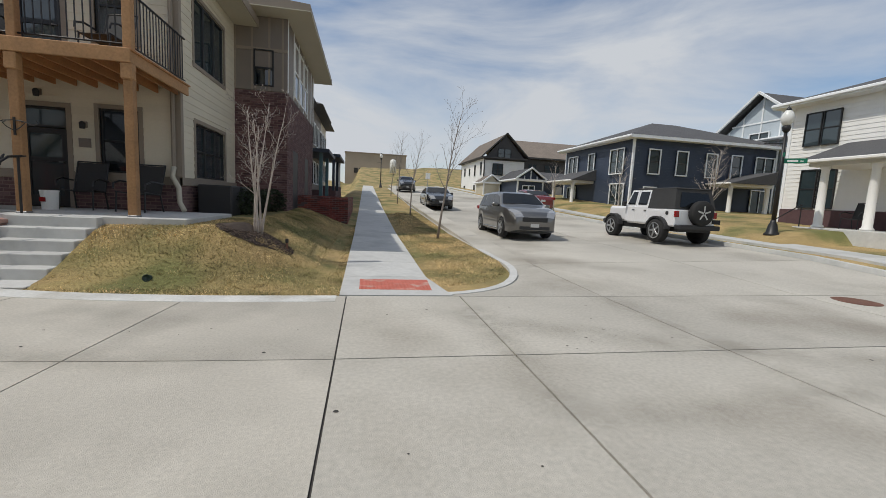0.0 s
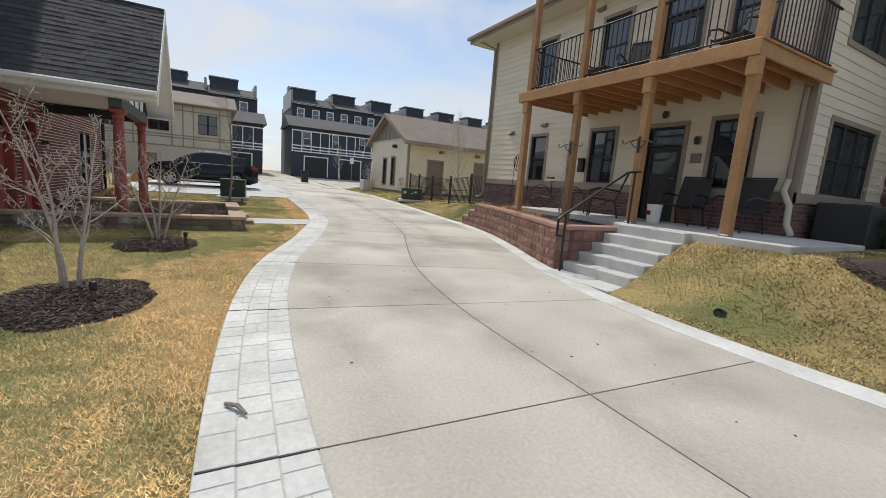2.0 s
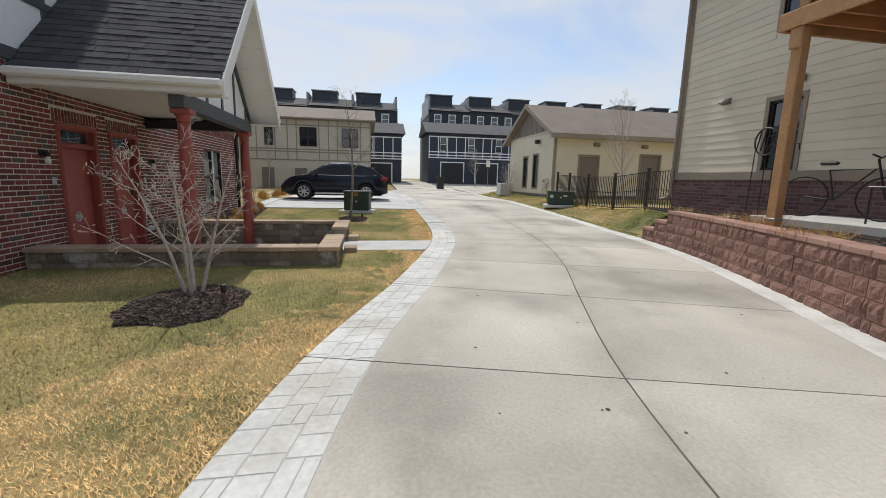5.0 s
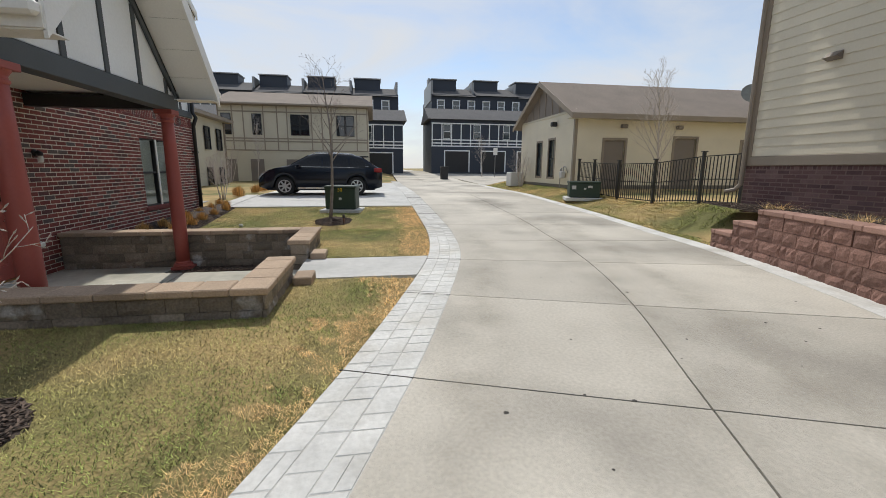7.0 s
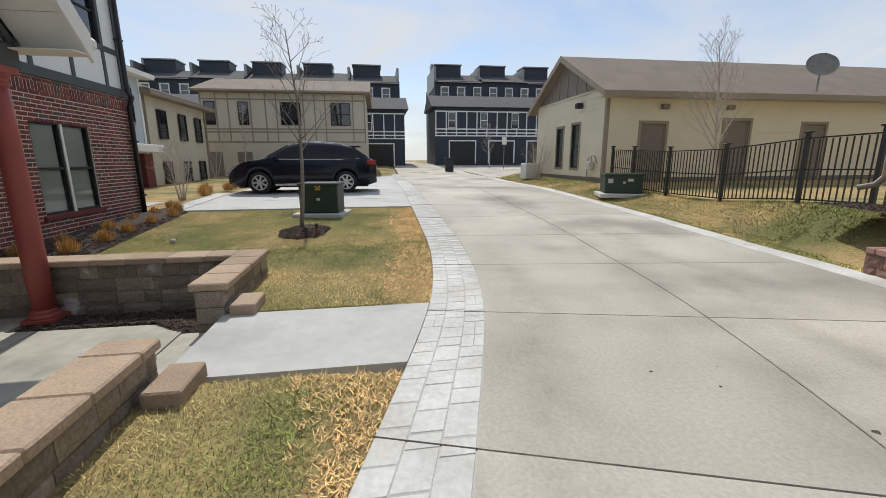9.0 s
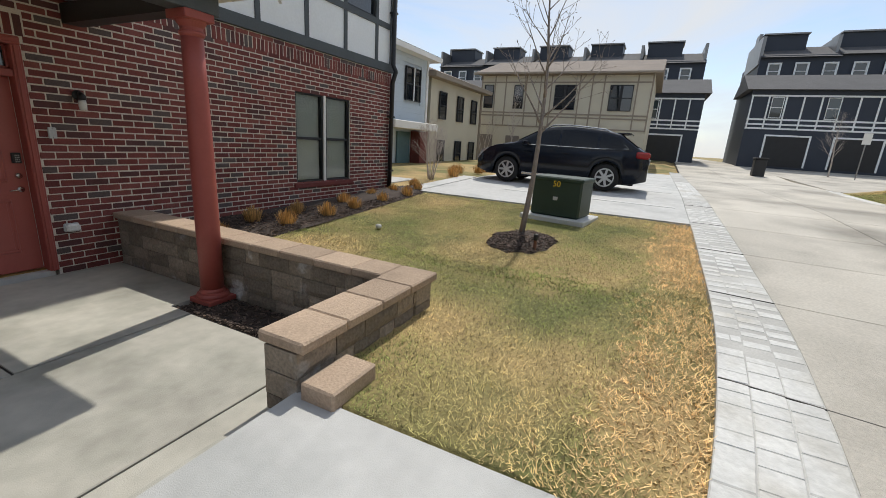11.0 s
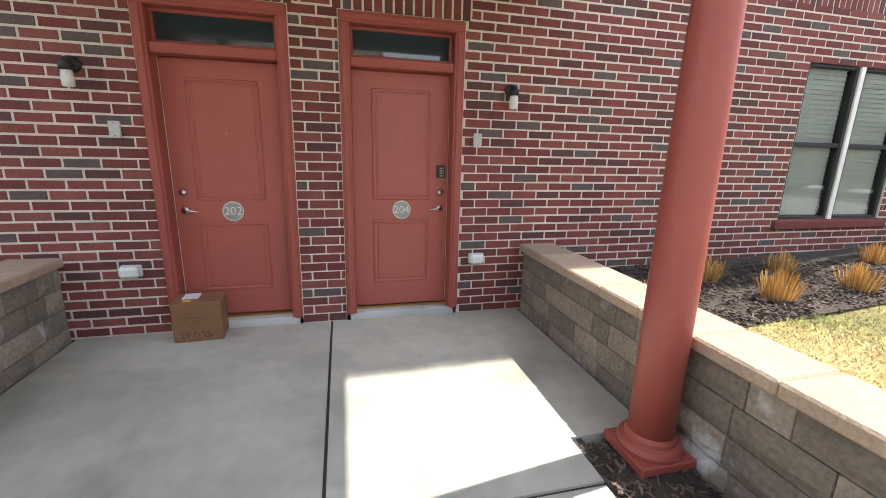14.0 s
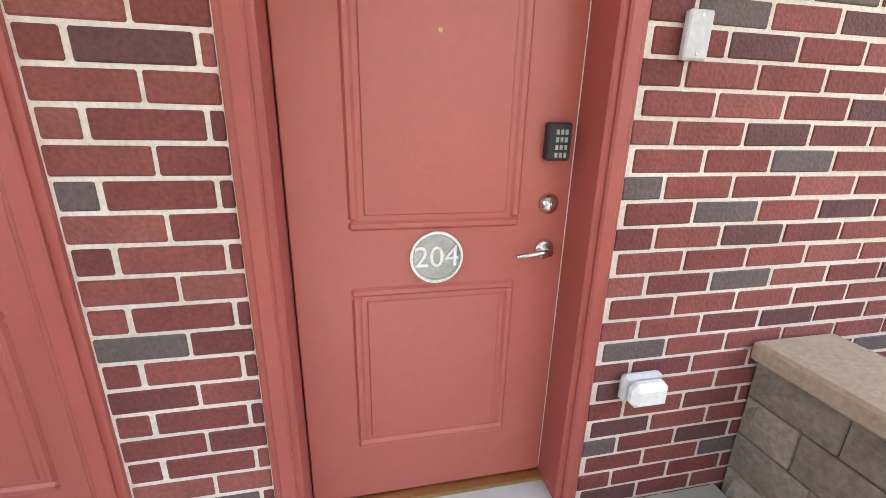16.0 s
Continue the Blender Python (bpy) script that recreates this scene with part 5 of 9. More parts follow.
# brick stair tower on the street side
tower = thing("brick_tower", "brick stair tower with taupe panels on the upper floor", "tower", kind="structure")
TX, TY = -2.55, 15.1
part("wall_core", Mesh().box(BX1, TX - 0.02, TY + 0.02, 22, -0.2, 4.75), MORTAR_P, tower)
brick_wall(tower, facing(BX1, TY, 0), TX - BX1, 0.1, 4.75, [], None, (BRICK_P, BRICK_P), seed=21)
brick_wall(tower, facing(TX, TY, 90), 6.9, 0.1, 4.75, [(1.2, 2.3, 0, 3.0), (4.2, 5.3, 0, 3.0)], None, (BRICK_P, BRICK_P), seed=22)
# no recess here: thin dark sheets stand for the shade inside the two doorways
for u in (1.2, 4.2):
    part("opening_shade", Mesh().box(TX - 0.012, TX - 0.004, TY + u, TY + u + 1.1, 0.1, 3.0), DARK, tower, "flat dark sheet for the shaded doorway")
part("upper_wall", Mesh().box(BX1, TX, TY, 22, 4.76, 7.1), TAUPE2, tower)
for u in (0.03, 0.55, 1.08, 1.5):
    part("batten", Mesh().box(BX1 + u - 0.03, BX1 + u + 0.03, TY - 0.02, TY, 4.76, 7.1), TAUPE, tower)
part("batten", Mesh().box(BX1, TX, TY - 0.024, TY, 6.0, 6.1), TAUPE, tower)
for v in (0.05, 1.2, 2.4, 3.6, 4.8, 6.0, 6.85):
    part("batten", Mesh().box(TX, TX + 0.02, TY + v - 0.03, TY + v + 0.03, 4.76, 7.1), STUCCO, tower)
window("window_6", facing(BX1 + 0.6, TY - 0.01, 0) @ pose(0, -0.05, 4.9), 0.62, 1.15, "narrow black window in the taupe tower wall")
for v in (1.3, 2.5, 3.7):
    window("window_7", facing(TX + 0.06, TY + v, 90) @ pose(0, 0, 4.9), 1.0, 1.9, "tall tower window", frame_mat=STUCCO)
part("tower_roof", Mesh().add([(BX1 - 0.5, TY - 0.8, 7.1), (TX + 0.8, TY - 0.8, 7.1), (TX + 0.8, 23, 7.1), (BX1 - 0.5, 23, 7.1), (BX1 - 0.5, TY - 0.8, 7.5), (TX + 0.8, TY - 0.8, 7.3), (TX + 0.8, 23, 7.3), (BX1 - 0.5, 23, 7.5)],
                              [(0, 3, 2, 1), (4, 5, 6, 7), (0, 1, 5, 4), (1, 2, 6, 5), (2, 3, 7, 6), (3, 0, 4, 7)]), TAUPE, tower)
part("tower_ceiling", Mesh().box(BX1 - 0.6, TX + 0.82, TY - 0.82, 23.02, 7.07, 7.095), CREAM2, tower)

# porch slab, steps, balcony
ZB = 0.88
slab_b = thing("porch_slab", "pale concrete porch slab", "porch slab", kind="structure")
part("slab", Mesh().bevel_box(-6.0, -3.1, 8.32, BY - 0.02, 0.3, ZB, 0.012), WALK, slab_b)
part("slab", Mesh().bevel_box(-10.2, -6.01, 9.15, BY - 0.02, 0.3, ZB, 0.012), WALK, slab_b)
steps = thing("steps", "five pale concrete steps up to the porch", "steps", kind="structure")
for i in range(5):
    part("step", Mesh().bevel_box(-5.82, -4.45, 6.95 + 0.3 * i, 8.32 if i == 4 else 6.95 + 0.3 * i + 0.34, 0.0 if i == 0 else 0.17 * i, 0.172 * (i + 1) + 0.005, 0.01), WALK, steps)
part("landing", Mesh().bevel_box(-5.85, -4.4, 6.45, 6.95, -0.1, 0.016, 0.008), WALK, steps)
rail = thing("handrail", "black tubular handrail beside the porch steps", "handrail")
for x in (-5.72,):
    part("rail", Mesh().tube([(x, 6.62, 0.62), (x, 6.62, 0.92), (x, 6.7, 0.97), (x, 8.2, 1.82), (x, 8.55, 1.86)], 0.021, 8), BLACK, rail)
    part("post", Mesh().tube([(x, 6.78, 0.0), (x, 6.78, 1.0)], 0.02, 8), BLACK, rail)
    part("loop", Mesh().tube([(x, 6.62, 0.64), (x, 6.78, 0.62)], 0.02, 8), BLACK, rail)
    part("post", Mesh().tube([(x, 8.4, ZB), (x, 8.4, 1.85)], 0.02, 8), BLACK, rail)

deck = thing("balcony", "cedar timber balcony on four posts with black metal railings", "balcony", kind="structure")
DY, DZ = 8.55, 3.56
PX = [-9.22, -7.5, -5.78, -4.06]
for x in PX:
    part("post", Mesh().bevel_box(x - 0.075, x + 0.075, DY - 0.075, DY + 0.075, ZB if x > -7 else 0.7, DZ + 0.02, 0.012), CEDAR, deck)
    part("corbel", Mesh().bevel_box(x - 0.09, x + 0.09, DY - 0.12, DY + 0.05, DZ - 0.28, DZ, 0.02), CEDAR, deck)
    part("upper_post", Mesh().bevel_box(x - 0.07, x + 0.07, DY - 0.05, DY + 0.09, DZ + 0.24, BT + 0.1, 0.01), CEDAR, deck)
    part("post_foot", Mesh().bevel_box(x - 0.08, x + 0.08, DY - 0.08, DY + 0.08, ZB - 0.002, ZB + 0.03, 0.004), STEEL, deck)
part("rim_beam", Mesh().bevel_box(-9.48, -3.98, DY - 0.13, DY - 0.08, DZ, DZ + 0.235, 0.008), CEDAR, deck)
for x in (-9.46, -4.02):
    part("rim_beam", Mesh().bevel_box(x - 0.025, x + 0.025, DY - 0.08, BY - 0.03, DZ, DZ + 0.235, 0.008), CEDAR, deck)
for x in np.arange(-9.1, -4.0, 0.405):
    part("joist", Mesh().bevel_box(x - 0.02, x + 0.02, DY - 0.08, BY - 0.03, DZ + 0.01, DZ + 0.2, 0.004), CEDAR2, deck)
for i in range(17):
    y = DY - 0.12 + i * 0.148
    part("deck_board", Mesh().bevel_box(-9.5, -3.96, y, y + 0.14, DZ + 0.205, DZ + 0.24, 0.004), CEDAR2, deck)


def railing(p, q, z, h, parent, spacing=0.115, rail_mat=BLACK, two=False, name="baluster"):
    a, b = Vector((p[0], p[1], z)), Vector((q[0], q[1], z))
    part("top_rail", Mesh().tube([a + Vector((0, 0, h)), b + Vector((0, 0, h))], 0.022, 6), rail_mat, parent)
    part("bottom_rail", Mesh().tube([a + Vector((0, 0, 0.09)), b + Vector((0, 0, 0.09))], 0.016, 6), rail_mat, parent)
    n = int((b - a).length / spacing)
    d = Mesh().box(-0.008, 0.008, -0.008, 0.008, 0, h - 0.09).data(name, rail_mat)
    for i in range(1, n):
        c = a.lerp(b, i / n)
        shared(name, d, parent, pose(c.x, c.y, z + 0.09))


rails = thing("balcony_railing", "black metal railing with slim balusters", "railing")
for a, b in zip(PX[:-1], PX[1:]):
    railing((a + 0.07, DY), (b - 0.07, DY), DZ + 0.24, 1.0, rails)
railing((PX[0], DY + 0.08), (PX[0], BY - 0.05), DZ + 0.24, 1.0, rails)
railing((PX[-1], DY + 0.08), (PX[-1], BY - 0.05), DZ + 0.24, 1.0, rails)

# red block planter beside the alley
bx = [-5.9 - 0.572 * i for i in range(14)]
runs = []
for i in range(13):
    p, q = (bx[i], edge_right(bx[i]) + 0.14), (bx[i + 1], edge_right(bx[i + 1]) + 0.14)
    z1 = 0.80 if i < 11 else (0.56 if i == 11 else 0.33)
    runs.append((p, q, -0.06, z1, 0.0, 0.0))
runs.append(((-5.9, edge_right(-5.9) + 0.27), (-5.9, 8.34), -0.06, 0.80, -0.13, 0.0))
block_wall("planter_wall", "rough red block planter wall curving along the alley", runs, RBLOCK, RCAP, h=0.18, d=0.26, capd=0.3, seed=9)


# ---- garage with the cream gable ----
garage = thing("garage_cream", "cream lap-sided garage with a taupe gable and shingled roof", "garage", kind="structure")
GX0, GX1, GY0, GY1, GB, GT = -29.6, -23.25, 11.45, 27.0, 0.3, 3.85
ge = facing(GX1, GY0, 90)
gs = facing(GX0, GY0, 0)
gd = [(1.35, 2.3, 0.5, 2.62), (4.65, 5.7, 0.5, 2.75), (8.0, 9.0, 0.5, 2.65)]
gw = [(2.35, 2.98, 1.05, 2.7), (3.8, 4.45, 1.05, 2.75)]
part("wall_east", wall_panel(GY1 - GY0, GB, GT, 0.2, gd), CREAM, garage, at=ge)
siding(garage, ge, GY1 - GY0, 0.75, GT, [(a - 0.1, b + 0.1, c, d + 0.1) for a, b, c, d in gd], CREAM, step=0.2, joined=True)
part("wall_south", wall_panel(GX1 - GX0, GB, GT, 0.2, gw), CREAM, garage, at=gs)
siding(garage, gs, GX1 - GX0, 0.75, GT, [(a - 0.09, b + 0.09, c - 0.09, d + 0.09) for a, b, c, d in gw], CREAM, step=0.2, joined=True)
part("foundation", Mesh().box(GX0 - 0.02, GX1 + 0.02, GY0 - 0.02, GY1, 0.0, 0.74), CONCW, garage)
for a, b, c, d in gd:
    dr = part("door", Mesh().bevel_box(a, b, 0.05, 0.1, c, d, 0.006), TAUPE2, garage, "flat taupe steel door", at=ge)
    part("door_trim", wall_panel(b - a + 0.2, c, d + 0.1, 0.05, [(0.1, b - a + 0.1, c, d)]), TAUPE, garage, at=ge @ pose(a - 0.1, -0.03, 0))
for a, b, c, d in gw:
    window("window_8", gs @ pose(a, 0, c), b - a, d - c, "narrow sash window with taupe trim in the garage gable", trim=TAUPE, glass=GLASSB)
part("corner_board", Mesh().bevel_box(-0.1, 0.03, -0.03, 0.1, 0.7, GT, 0.005), TAUPE, garage, at=pose(GX1, GY0, 0))
gm, gz = (GX0 + GX1) / 2, GT + (GX1 - GX0) / 2 * 0.5
part("gable_panel", Mesh().add([(GX0, GY0 - 0.01, GT), (GX1, GY0 - 0.01, GT), (gm, GY0 - 0.01, gz), (GX0, GY0 + 0.1, GT), (GX1, GY0 + 0.1, GT), (gm, GY0 + 0.1, gz)], [(0, 1, 2), (3, 5, 4), (0, 3, 4, 1), (1, 4, 5, 2), (2, 5, 3, 0)]), TAUPE2, garage, "taupe board gable")
for k in range(1, 8):
    x = GX0 + (GX1 - GX0) * k / 8
    part("batten", Mesh().box(x - 0.03, x + 0.03, GY0 - 0.035, GY0 - 0.01, GT, GT + (gz - GT) * (1 - abs(x - gm) / (gm - GX0))), TAUPE, garage)
part("batten", Mesh().bevel_box(GX0 - 0.05, GX1 + 0.05, GY0 - 0.04, GY0 - 0.01, GT - 0.08, GT + 0.02, 0.004), CREAM2, garage)
for sx in (-1, 1):
    ex, o = (GX1 + 0.45, 0) if sx > 0 else (GX0 - 0.45, 0)
    ez = GT - 0.2
    a, b, c, d = (ex, GY0 - 0.4, ez), (ex, GY1 + 0.4, ez), (gm, GY1 + 0.4, gz + 0.05), (gm, GY0 - 0.4, gz + 0.05)
    part("roof_plane", Mesh().quad(*((a, b, c, d) if sx > 0 else (d, c, b, a)), 0.12), SHINGLE_T, garage)
    part("rake_board", Mesh().quad(*(((gm, GY0 - 0.41, gz - 0.16), (ex, GY0 - 0.41, ez - 0.2), (ex, GY0 - 0.41, ez + 0.02), (gm, GY0 - 0.41, gz + 0.07)) if sx > 0 else
                                    ((ex, GY0 - 0.41, ez - 0.2), (gm, GY0 - 0.41, gz - 0.16), (gm, GY0 - 0.41, gz + 0.07), (ex, GY0 - 0.41, ez + 0.02))), 0.03), TAUPE, garage)
part("fascia", Mesh().bevel_box(GX1 + 0.43, GX1 + 0.5, GY0 - 0.4, GY1 + 0.4, GT - 0.42, GT - 0.2, 0.01), TAUPE, garage)
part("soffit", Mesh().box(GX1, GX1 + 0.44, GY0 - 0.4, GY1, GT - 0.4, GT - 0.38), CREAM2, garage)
part("wall_west", Mesh().box(GX0, GX0 + 0.2, GY0 + 0.2, GY1, GB, GT), CREAM, garage)


# ---- buff building across the parking court ----
def storey_windows(parent_at, spots, z, w, h, label, trim=None, glass=GLASS, frame_mat=WINBLACK, mull=None, house=None):
    for u in spots:
        window("window", parent_at @ pose(u, 0, z), w, h, label, frame_mat=frame_mat, trim=trim, glass=glass, mull=mull, parent=house, depth=0.08)


DXF, DY0, DY1, DB, DT = -40.0, -7.85, 2.84, 0.1, 5.95
buff = thing("building_buff", "two-storey buff building with taupe half-timber strips", "building")
fd = facing(DXF, DY0, 90)
part("wall", Mesh().box(DXF - 9, DXF - 0.001, DY0, DY1, -0.4, DT), CREAM2, buff)
Wd = DY1 - DY0
for z in (2.65, 3.3, 3.5, 5.4, 5.85):
    part("strip", Mesh().box(0, Wd, -0.03, 0.0, z - 0.045, z + 0.045), TAUPE, buff, at=fd)
for u in (0.05, 1.0, 1.75, 3.15, 4.1, 4.8, 6.55, 7.3, 8.0, 9.85, Wd - 0.05):
    part("strip", Mesh().box(u - 0.04, u + 0.04, -0.026, 0.0, 2.65, DT), TAUPE, buff, at=fd)
storey_windows(fd, (0.25, 2.35), 3.75, 0.66, 1.5, "dark sash window on the buff building", house=buff)
storey_windows(fd, (5.05, 8.35), 3.75, 1.32, 1.5, "dark double sash window on the buff building", house=buff, mull=WINBLACK)
for u in (0.15, 2.05, 4.6):
    part("door", Mesh().bevel_box(u, u + 0.95, -0.03, 0.02, 0.1, 2.0, 0.01), TAUPE2, buff, "flat taupe door", at=fd)
part("roof", Mesh().add([(DXF + 0.5, DY0 - 0.4, DT), (DXF + 0.5, DY1 + 0.4, DT), (DXF - 4.5, DY1 + 0.4, DT + 1.5), (DXF - 4.5, DY0 - 0.4, DT + 1.5), (DXF - 9.5, DY0 - 0.4, DT), (DXF - 9.5, DY1 + 0.4, DT)],
                        [(0, 1, 2, 3), (3, 2, 5, 4), (0, 3, 4), (1, 5, 2), (0, 4, 5, 1)]), SHINGLE_T, buff)
part("gutter", Mesh().bevel_box(DXF + 0.45, DXF + 0.58, DY0 - 0.4, DY1 + 0.4, DT - 0.12, DT + 0.02, 0.02), TAUPE, buff)

# ---- dark townhouses with white strips ----
def townhouse(y0, y1, xf, zb, doors, gable_side, label):
    """Rear wing with garages, a half-timbered upper floor, and a taller block behind."""
    t = thing("townhouse", label, "townhouse", group="dark townhouses")
    f = facing(xf, y0, 90)
    W = y1 - y0
    part("wall", Mesh().box(xf - 6, xf, y0, y1, zb - 1, zb + 5.6), NAVY, t)
    for z in (zb + 2.75, zb + 3.05, zb + 3.4, zb + 5.1):
        part("strip", Mesh().box(0, W, -0.05, 0, z - 0.06, z + 0.06), STUCCO, t, at=f)
    for u in np.arange(0.08, W, 1.05):
        part("strip", Mesh().box(u - 0.05, u + 0.05, -0.045, 0, zb + 2.75, zb + 5.1), STUCCO, t, at=f)
    for u in np.arange(1.3, W - 1.2, 3.3):
        window("window", f @ pose(u, -0.05, zb + 3.5), 0.75, 1.5, "white-framed window between strips", frame_mat=STUCCO, glass=GLASSB, parent=t)
    for u in doors:
        part("garage_door", Mesh().box(u, u + 2.6, -0.03, 0.02, zb, zb + 2.2), DARK, t, "dark garage door", at=f)
        part("door_trim", wall_panel(2.84, zb, zb + 2.32, 0.06, [(0.12, 2.72, zb, zb + 2.2)]), STUCCO, t, at=f @ pose(u - 0.12, -0.05, 0))
    part("roof", Mesh().add([(xf + 0.5, y0 - 0.4, zb + 5.5), (xf + 0.5, y1 + 0.4, zb + 5.5), (xf - 3, y1 + 0.4, zb + 7.0), (xf - 3, y0 - 0.4, zb + 7.0), (xf - 6.5, y0 - 0.4, zb + 5.5), (xf - 6.5, y1 + 0.4, zb + 5.5)],
                            [(0, 1, 2, 3), (3, 2, 5, 4), (0, 3, 4), (1, 5, 2), (0, 4, 5, 1)]), SHINGLE_G, t)
    # taller block behind
    xb = xf - 7
    part("tall_wall", Mesh().box(xb - 9, xb, y0 + 1.0, y1, zb - 1, zb + 9.2), NAVY, t)
    g = facing(xb, y0 + 1.0, 90)
    for u in np.arange(0.7, W - 2, 1.9):
        window("window", g @ pose(u, -0.05, zb + 7.3), 0.8, 1.2, "white-trimmed attic window", frame_mat=STUCCO, glass=GLASSB, trim=STUCCO, parent=t)
    n = max(1, round((W - 1) / 5.6))
    for i in range(n):
        a, b = y0 + 1.0 + (W - 1) * i / n, y0 + 1.0 + (W - 1) * (i + 1) / n
        part("tall_roof", Mesh().add([(xb + 0.4, a, zb + 9.0 + 0.15 * (i % 2)), (xb + 0.4, b, zb + 9.0 + 0.15 * (i % 2)), (xb - 3.5, b, zb + 10.5 + 0.15 * (i % 2)), (xb - 3.5, a, zb + 10.5 + 0.15 * (i % 2)), (xb - 3.5, a, zb + 9.0), (xb - 3.5, b, zb + 9.0)],
                                     [(0, 1, 2, 3), (3, 2, 5, 4), (0, 3, 4), (1, 5, 2)]), SHINGLE_G, t)
        part("dormer", Mesh().box(xb - 4.5, xb - 2.2, a + 0.3, a + 3.4, zb + 10.0, zb + 11.3), NAVY, t)
        part("dormer_cap", Mesh().box(xb - 4.7, xb - 2.0, a + 0.2, a + 3.5, zb + 11.3, zb + 11.42), STEEL, t)
        part("parapet", Mesh().box(xb - 6, xb - 1.0, b - 0.25, b, zb + 9.3, zb + 10.9), STEEL, t)
    part("parapet", Mesh().box(xb - 7, xb - 0.2, y0 + 0.9, y0 + 1.15, zb + 8.5, zb + 10.8).box(xb - 4, xb - 2.5, y0 + 0.9, y0 + 1.15, zb + 10.8, zb + 11.5), STEEL, t)


townhouse(9.4, 54, -52.0, 1.05, (1.5, 5.6, 9.7, 13.8, 17.9), 1, "dark navy townhouses with white half-timber strips and garages")
townhouse(-22, 6.35, -52.0, 0.75, (24.6,), -1, "dark navy townhouse with white strips behind the buff building")


# ---- parking court and its line marks ----
court = thing("parking_court", "pale concrete parking bays with white lines", "parking", kind="structure")
for x0, x1 in ((-24.2, -20.3), (-28.2, -24.21), (-32.2, -28.21), (-36.5, -32.21)):
    part("slab", slab([(x0, -1.3), (x1 - 0.01, -1.3)], [(x0, edge_left(x0) - 0.01), (x1 - 0.01, edge_left(x1) - 0.01)], 0.12, 0.004), WALK, court)
for x in (-22.1, -25.0, -27.6, -30.2, -32.8):
    part("bay_line", slab([(x - 0.05, 0.2), (x + 0.05, 0.2)], [(x - 0.05, 4.2), (x + 0.05, 4.2)], 0.006, 0.009), WINLINE, court, "worn white bay line")
part("walk", slab([(-24.0, -1.75), (-20.5, -1.75)], [(-24.0, -1.31), (-20.5, -1.31)], 0.1, 0.012), WALK, court)
part("walk", slab([(-36.0, -3.4), (-20.9, -3.4)], [(-36.0, -2.5), (-20.9, -2.5)], 0.1, 0.012), WALK, court)
# side arm of the alley by the far garages
arm = thing("side_alley", "concrete side arm of the alley", "alley", kind="structure")
part("slab", slab([(-44, 10.4), (-33.5, 10.2)], [(-44, 16), (-33.5, 16)], 0.1, 0.006), CONC, arm)
part("slab", slab([(-51.9, 7.0), (-44.0, 7.0)], [(-51.9, 40), (-44.0, 40)], 0.1, 0.003), CONC, arm)


# ---- mulch ----
def mulch_bed(outline, z, label, height=0.04, chips=500, seed=1, wall=None):
    """A low heap of dark soil inside an outline, strewn with chips."""
    r = random.Random(seed)
    n = len(outline)
    cx, cy = sum(p[0] for p in outline) / n, sum(p[1] for p in outline) / n
    m = Mesh()
    rings = ((1.0, -0.02), (0.9, 0.4), (0.6, 0.9), (0.3, 1.0))
    for k, hgt in rings:
        m.v += [(cx + (x - cx) * k, cy + (y - cy) * k, (z(x, y) if callable(z) else z) + height * hgt) for x, y in outline]
    for q in range(3):
        m.f += [(q * n + i, q * n + (i + 1) % n, (q + 1) * n + (i + 1) % n, (q + 1) * n + i) for i in range(n)]
    m.f.append(tuple(3 * n + i for i in range(n)))
    top = thing("mulch_bed", label, "mulch bed", kind="structure")
    part("soil", m, MULCH, top, smooth=True)
    c = Mesh()
    for _ in range(int(chips * 2.6)):
        i, t, k = r.randrange(n), r.random(), math.sqrt(r.random()) * 0.99
        ex = outline[i][0] + (outline[(i + 1) % n][0] - outline[i][0]) * t
        ey = outline[i][1] + (outline[(i + 1) % n][1] - outline[i][1]) * t
        x, y = cx + (ex - cx) * k, cy + (ey - cy) * k
        hh = float(np.interp(k, [0.3, 0.6, 0.9, 1.0], [1, 0.9, 0.4, 0])) * height
        zz = (z(x, y) if callable(z) else z) + hh + 0.006
        L, w = r.uniform(0.008, 0.034), r.uniform(0.003, 0.007)
        c.box(-L, L, -w, w, -0.003, 0.004, pose(x, y, zz, r.uniform(-25, 25), r.uniform(-25, 25), r.uniform(0, 180)))
    tagged(part("chips", c, CHIP, top), kind="stuff")
    return top


def blob(cx, cy, rx, ry, seed, n=22):
    r = random.Random(seed)
    return [(cx + rx * math.cos(2 * math.pi * i / n) * r.uniform(0.9, 1.1), cy + ry * math.sin(2 * math.pi * i / n) * r.uniform(0.9, 1.1)) for i in range(n)]


BEDS = [(-5.4, 0.38, 0.8, 0.6), (-8.6, 0.7, 0.72, 0.6), (-17.35, 2.12, 0.65, 0.45), (-1.95, 8.5, 0.7, 0.55)]
for i, (x, y, rx, ry) in enumerate(BEDS):
    mulch_bed(blob(x, y, rx, ry, i), lambda a, b: ground(a, b) + 0.005, "dark shredded bark mulch ring round a bare tree", 0.06, 1100 if i < 2 else 600, i)
mulch_bed([(-13.95, -0.42), (-13.95, 1.44), (-13.62, 1.47), (-13.62, 1.83), (-14.44, 1.83), (-14.44, -0.42)], ZP - 0.03, "dark mulch strip between the patio and the block wall", 0.05, 700, 11).matrix_basis = COURT
mulch_bed([(-10.64, -0.1), (-10.64, 1.83), (-11.6, 1.83), (-11.6, 1.46), (-11.33, 1.46), (-11.33, -0.1)], ZP - 0.03, "dark mulch strip beside the patio slab", 0.05, 500, 12).matrix_basis = COURT
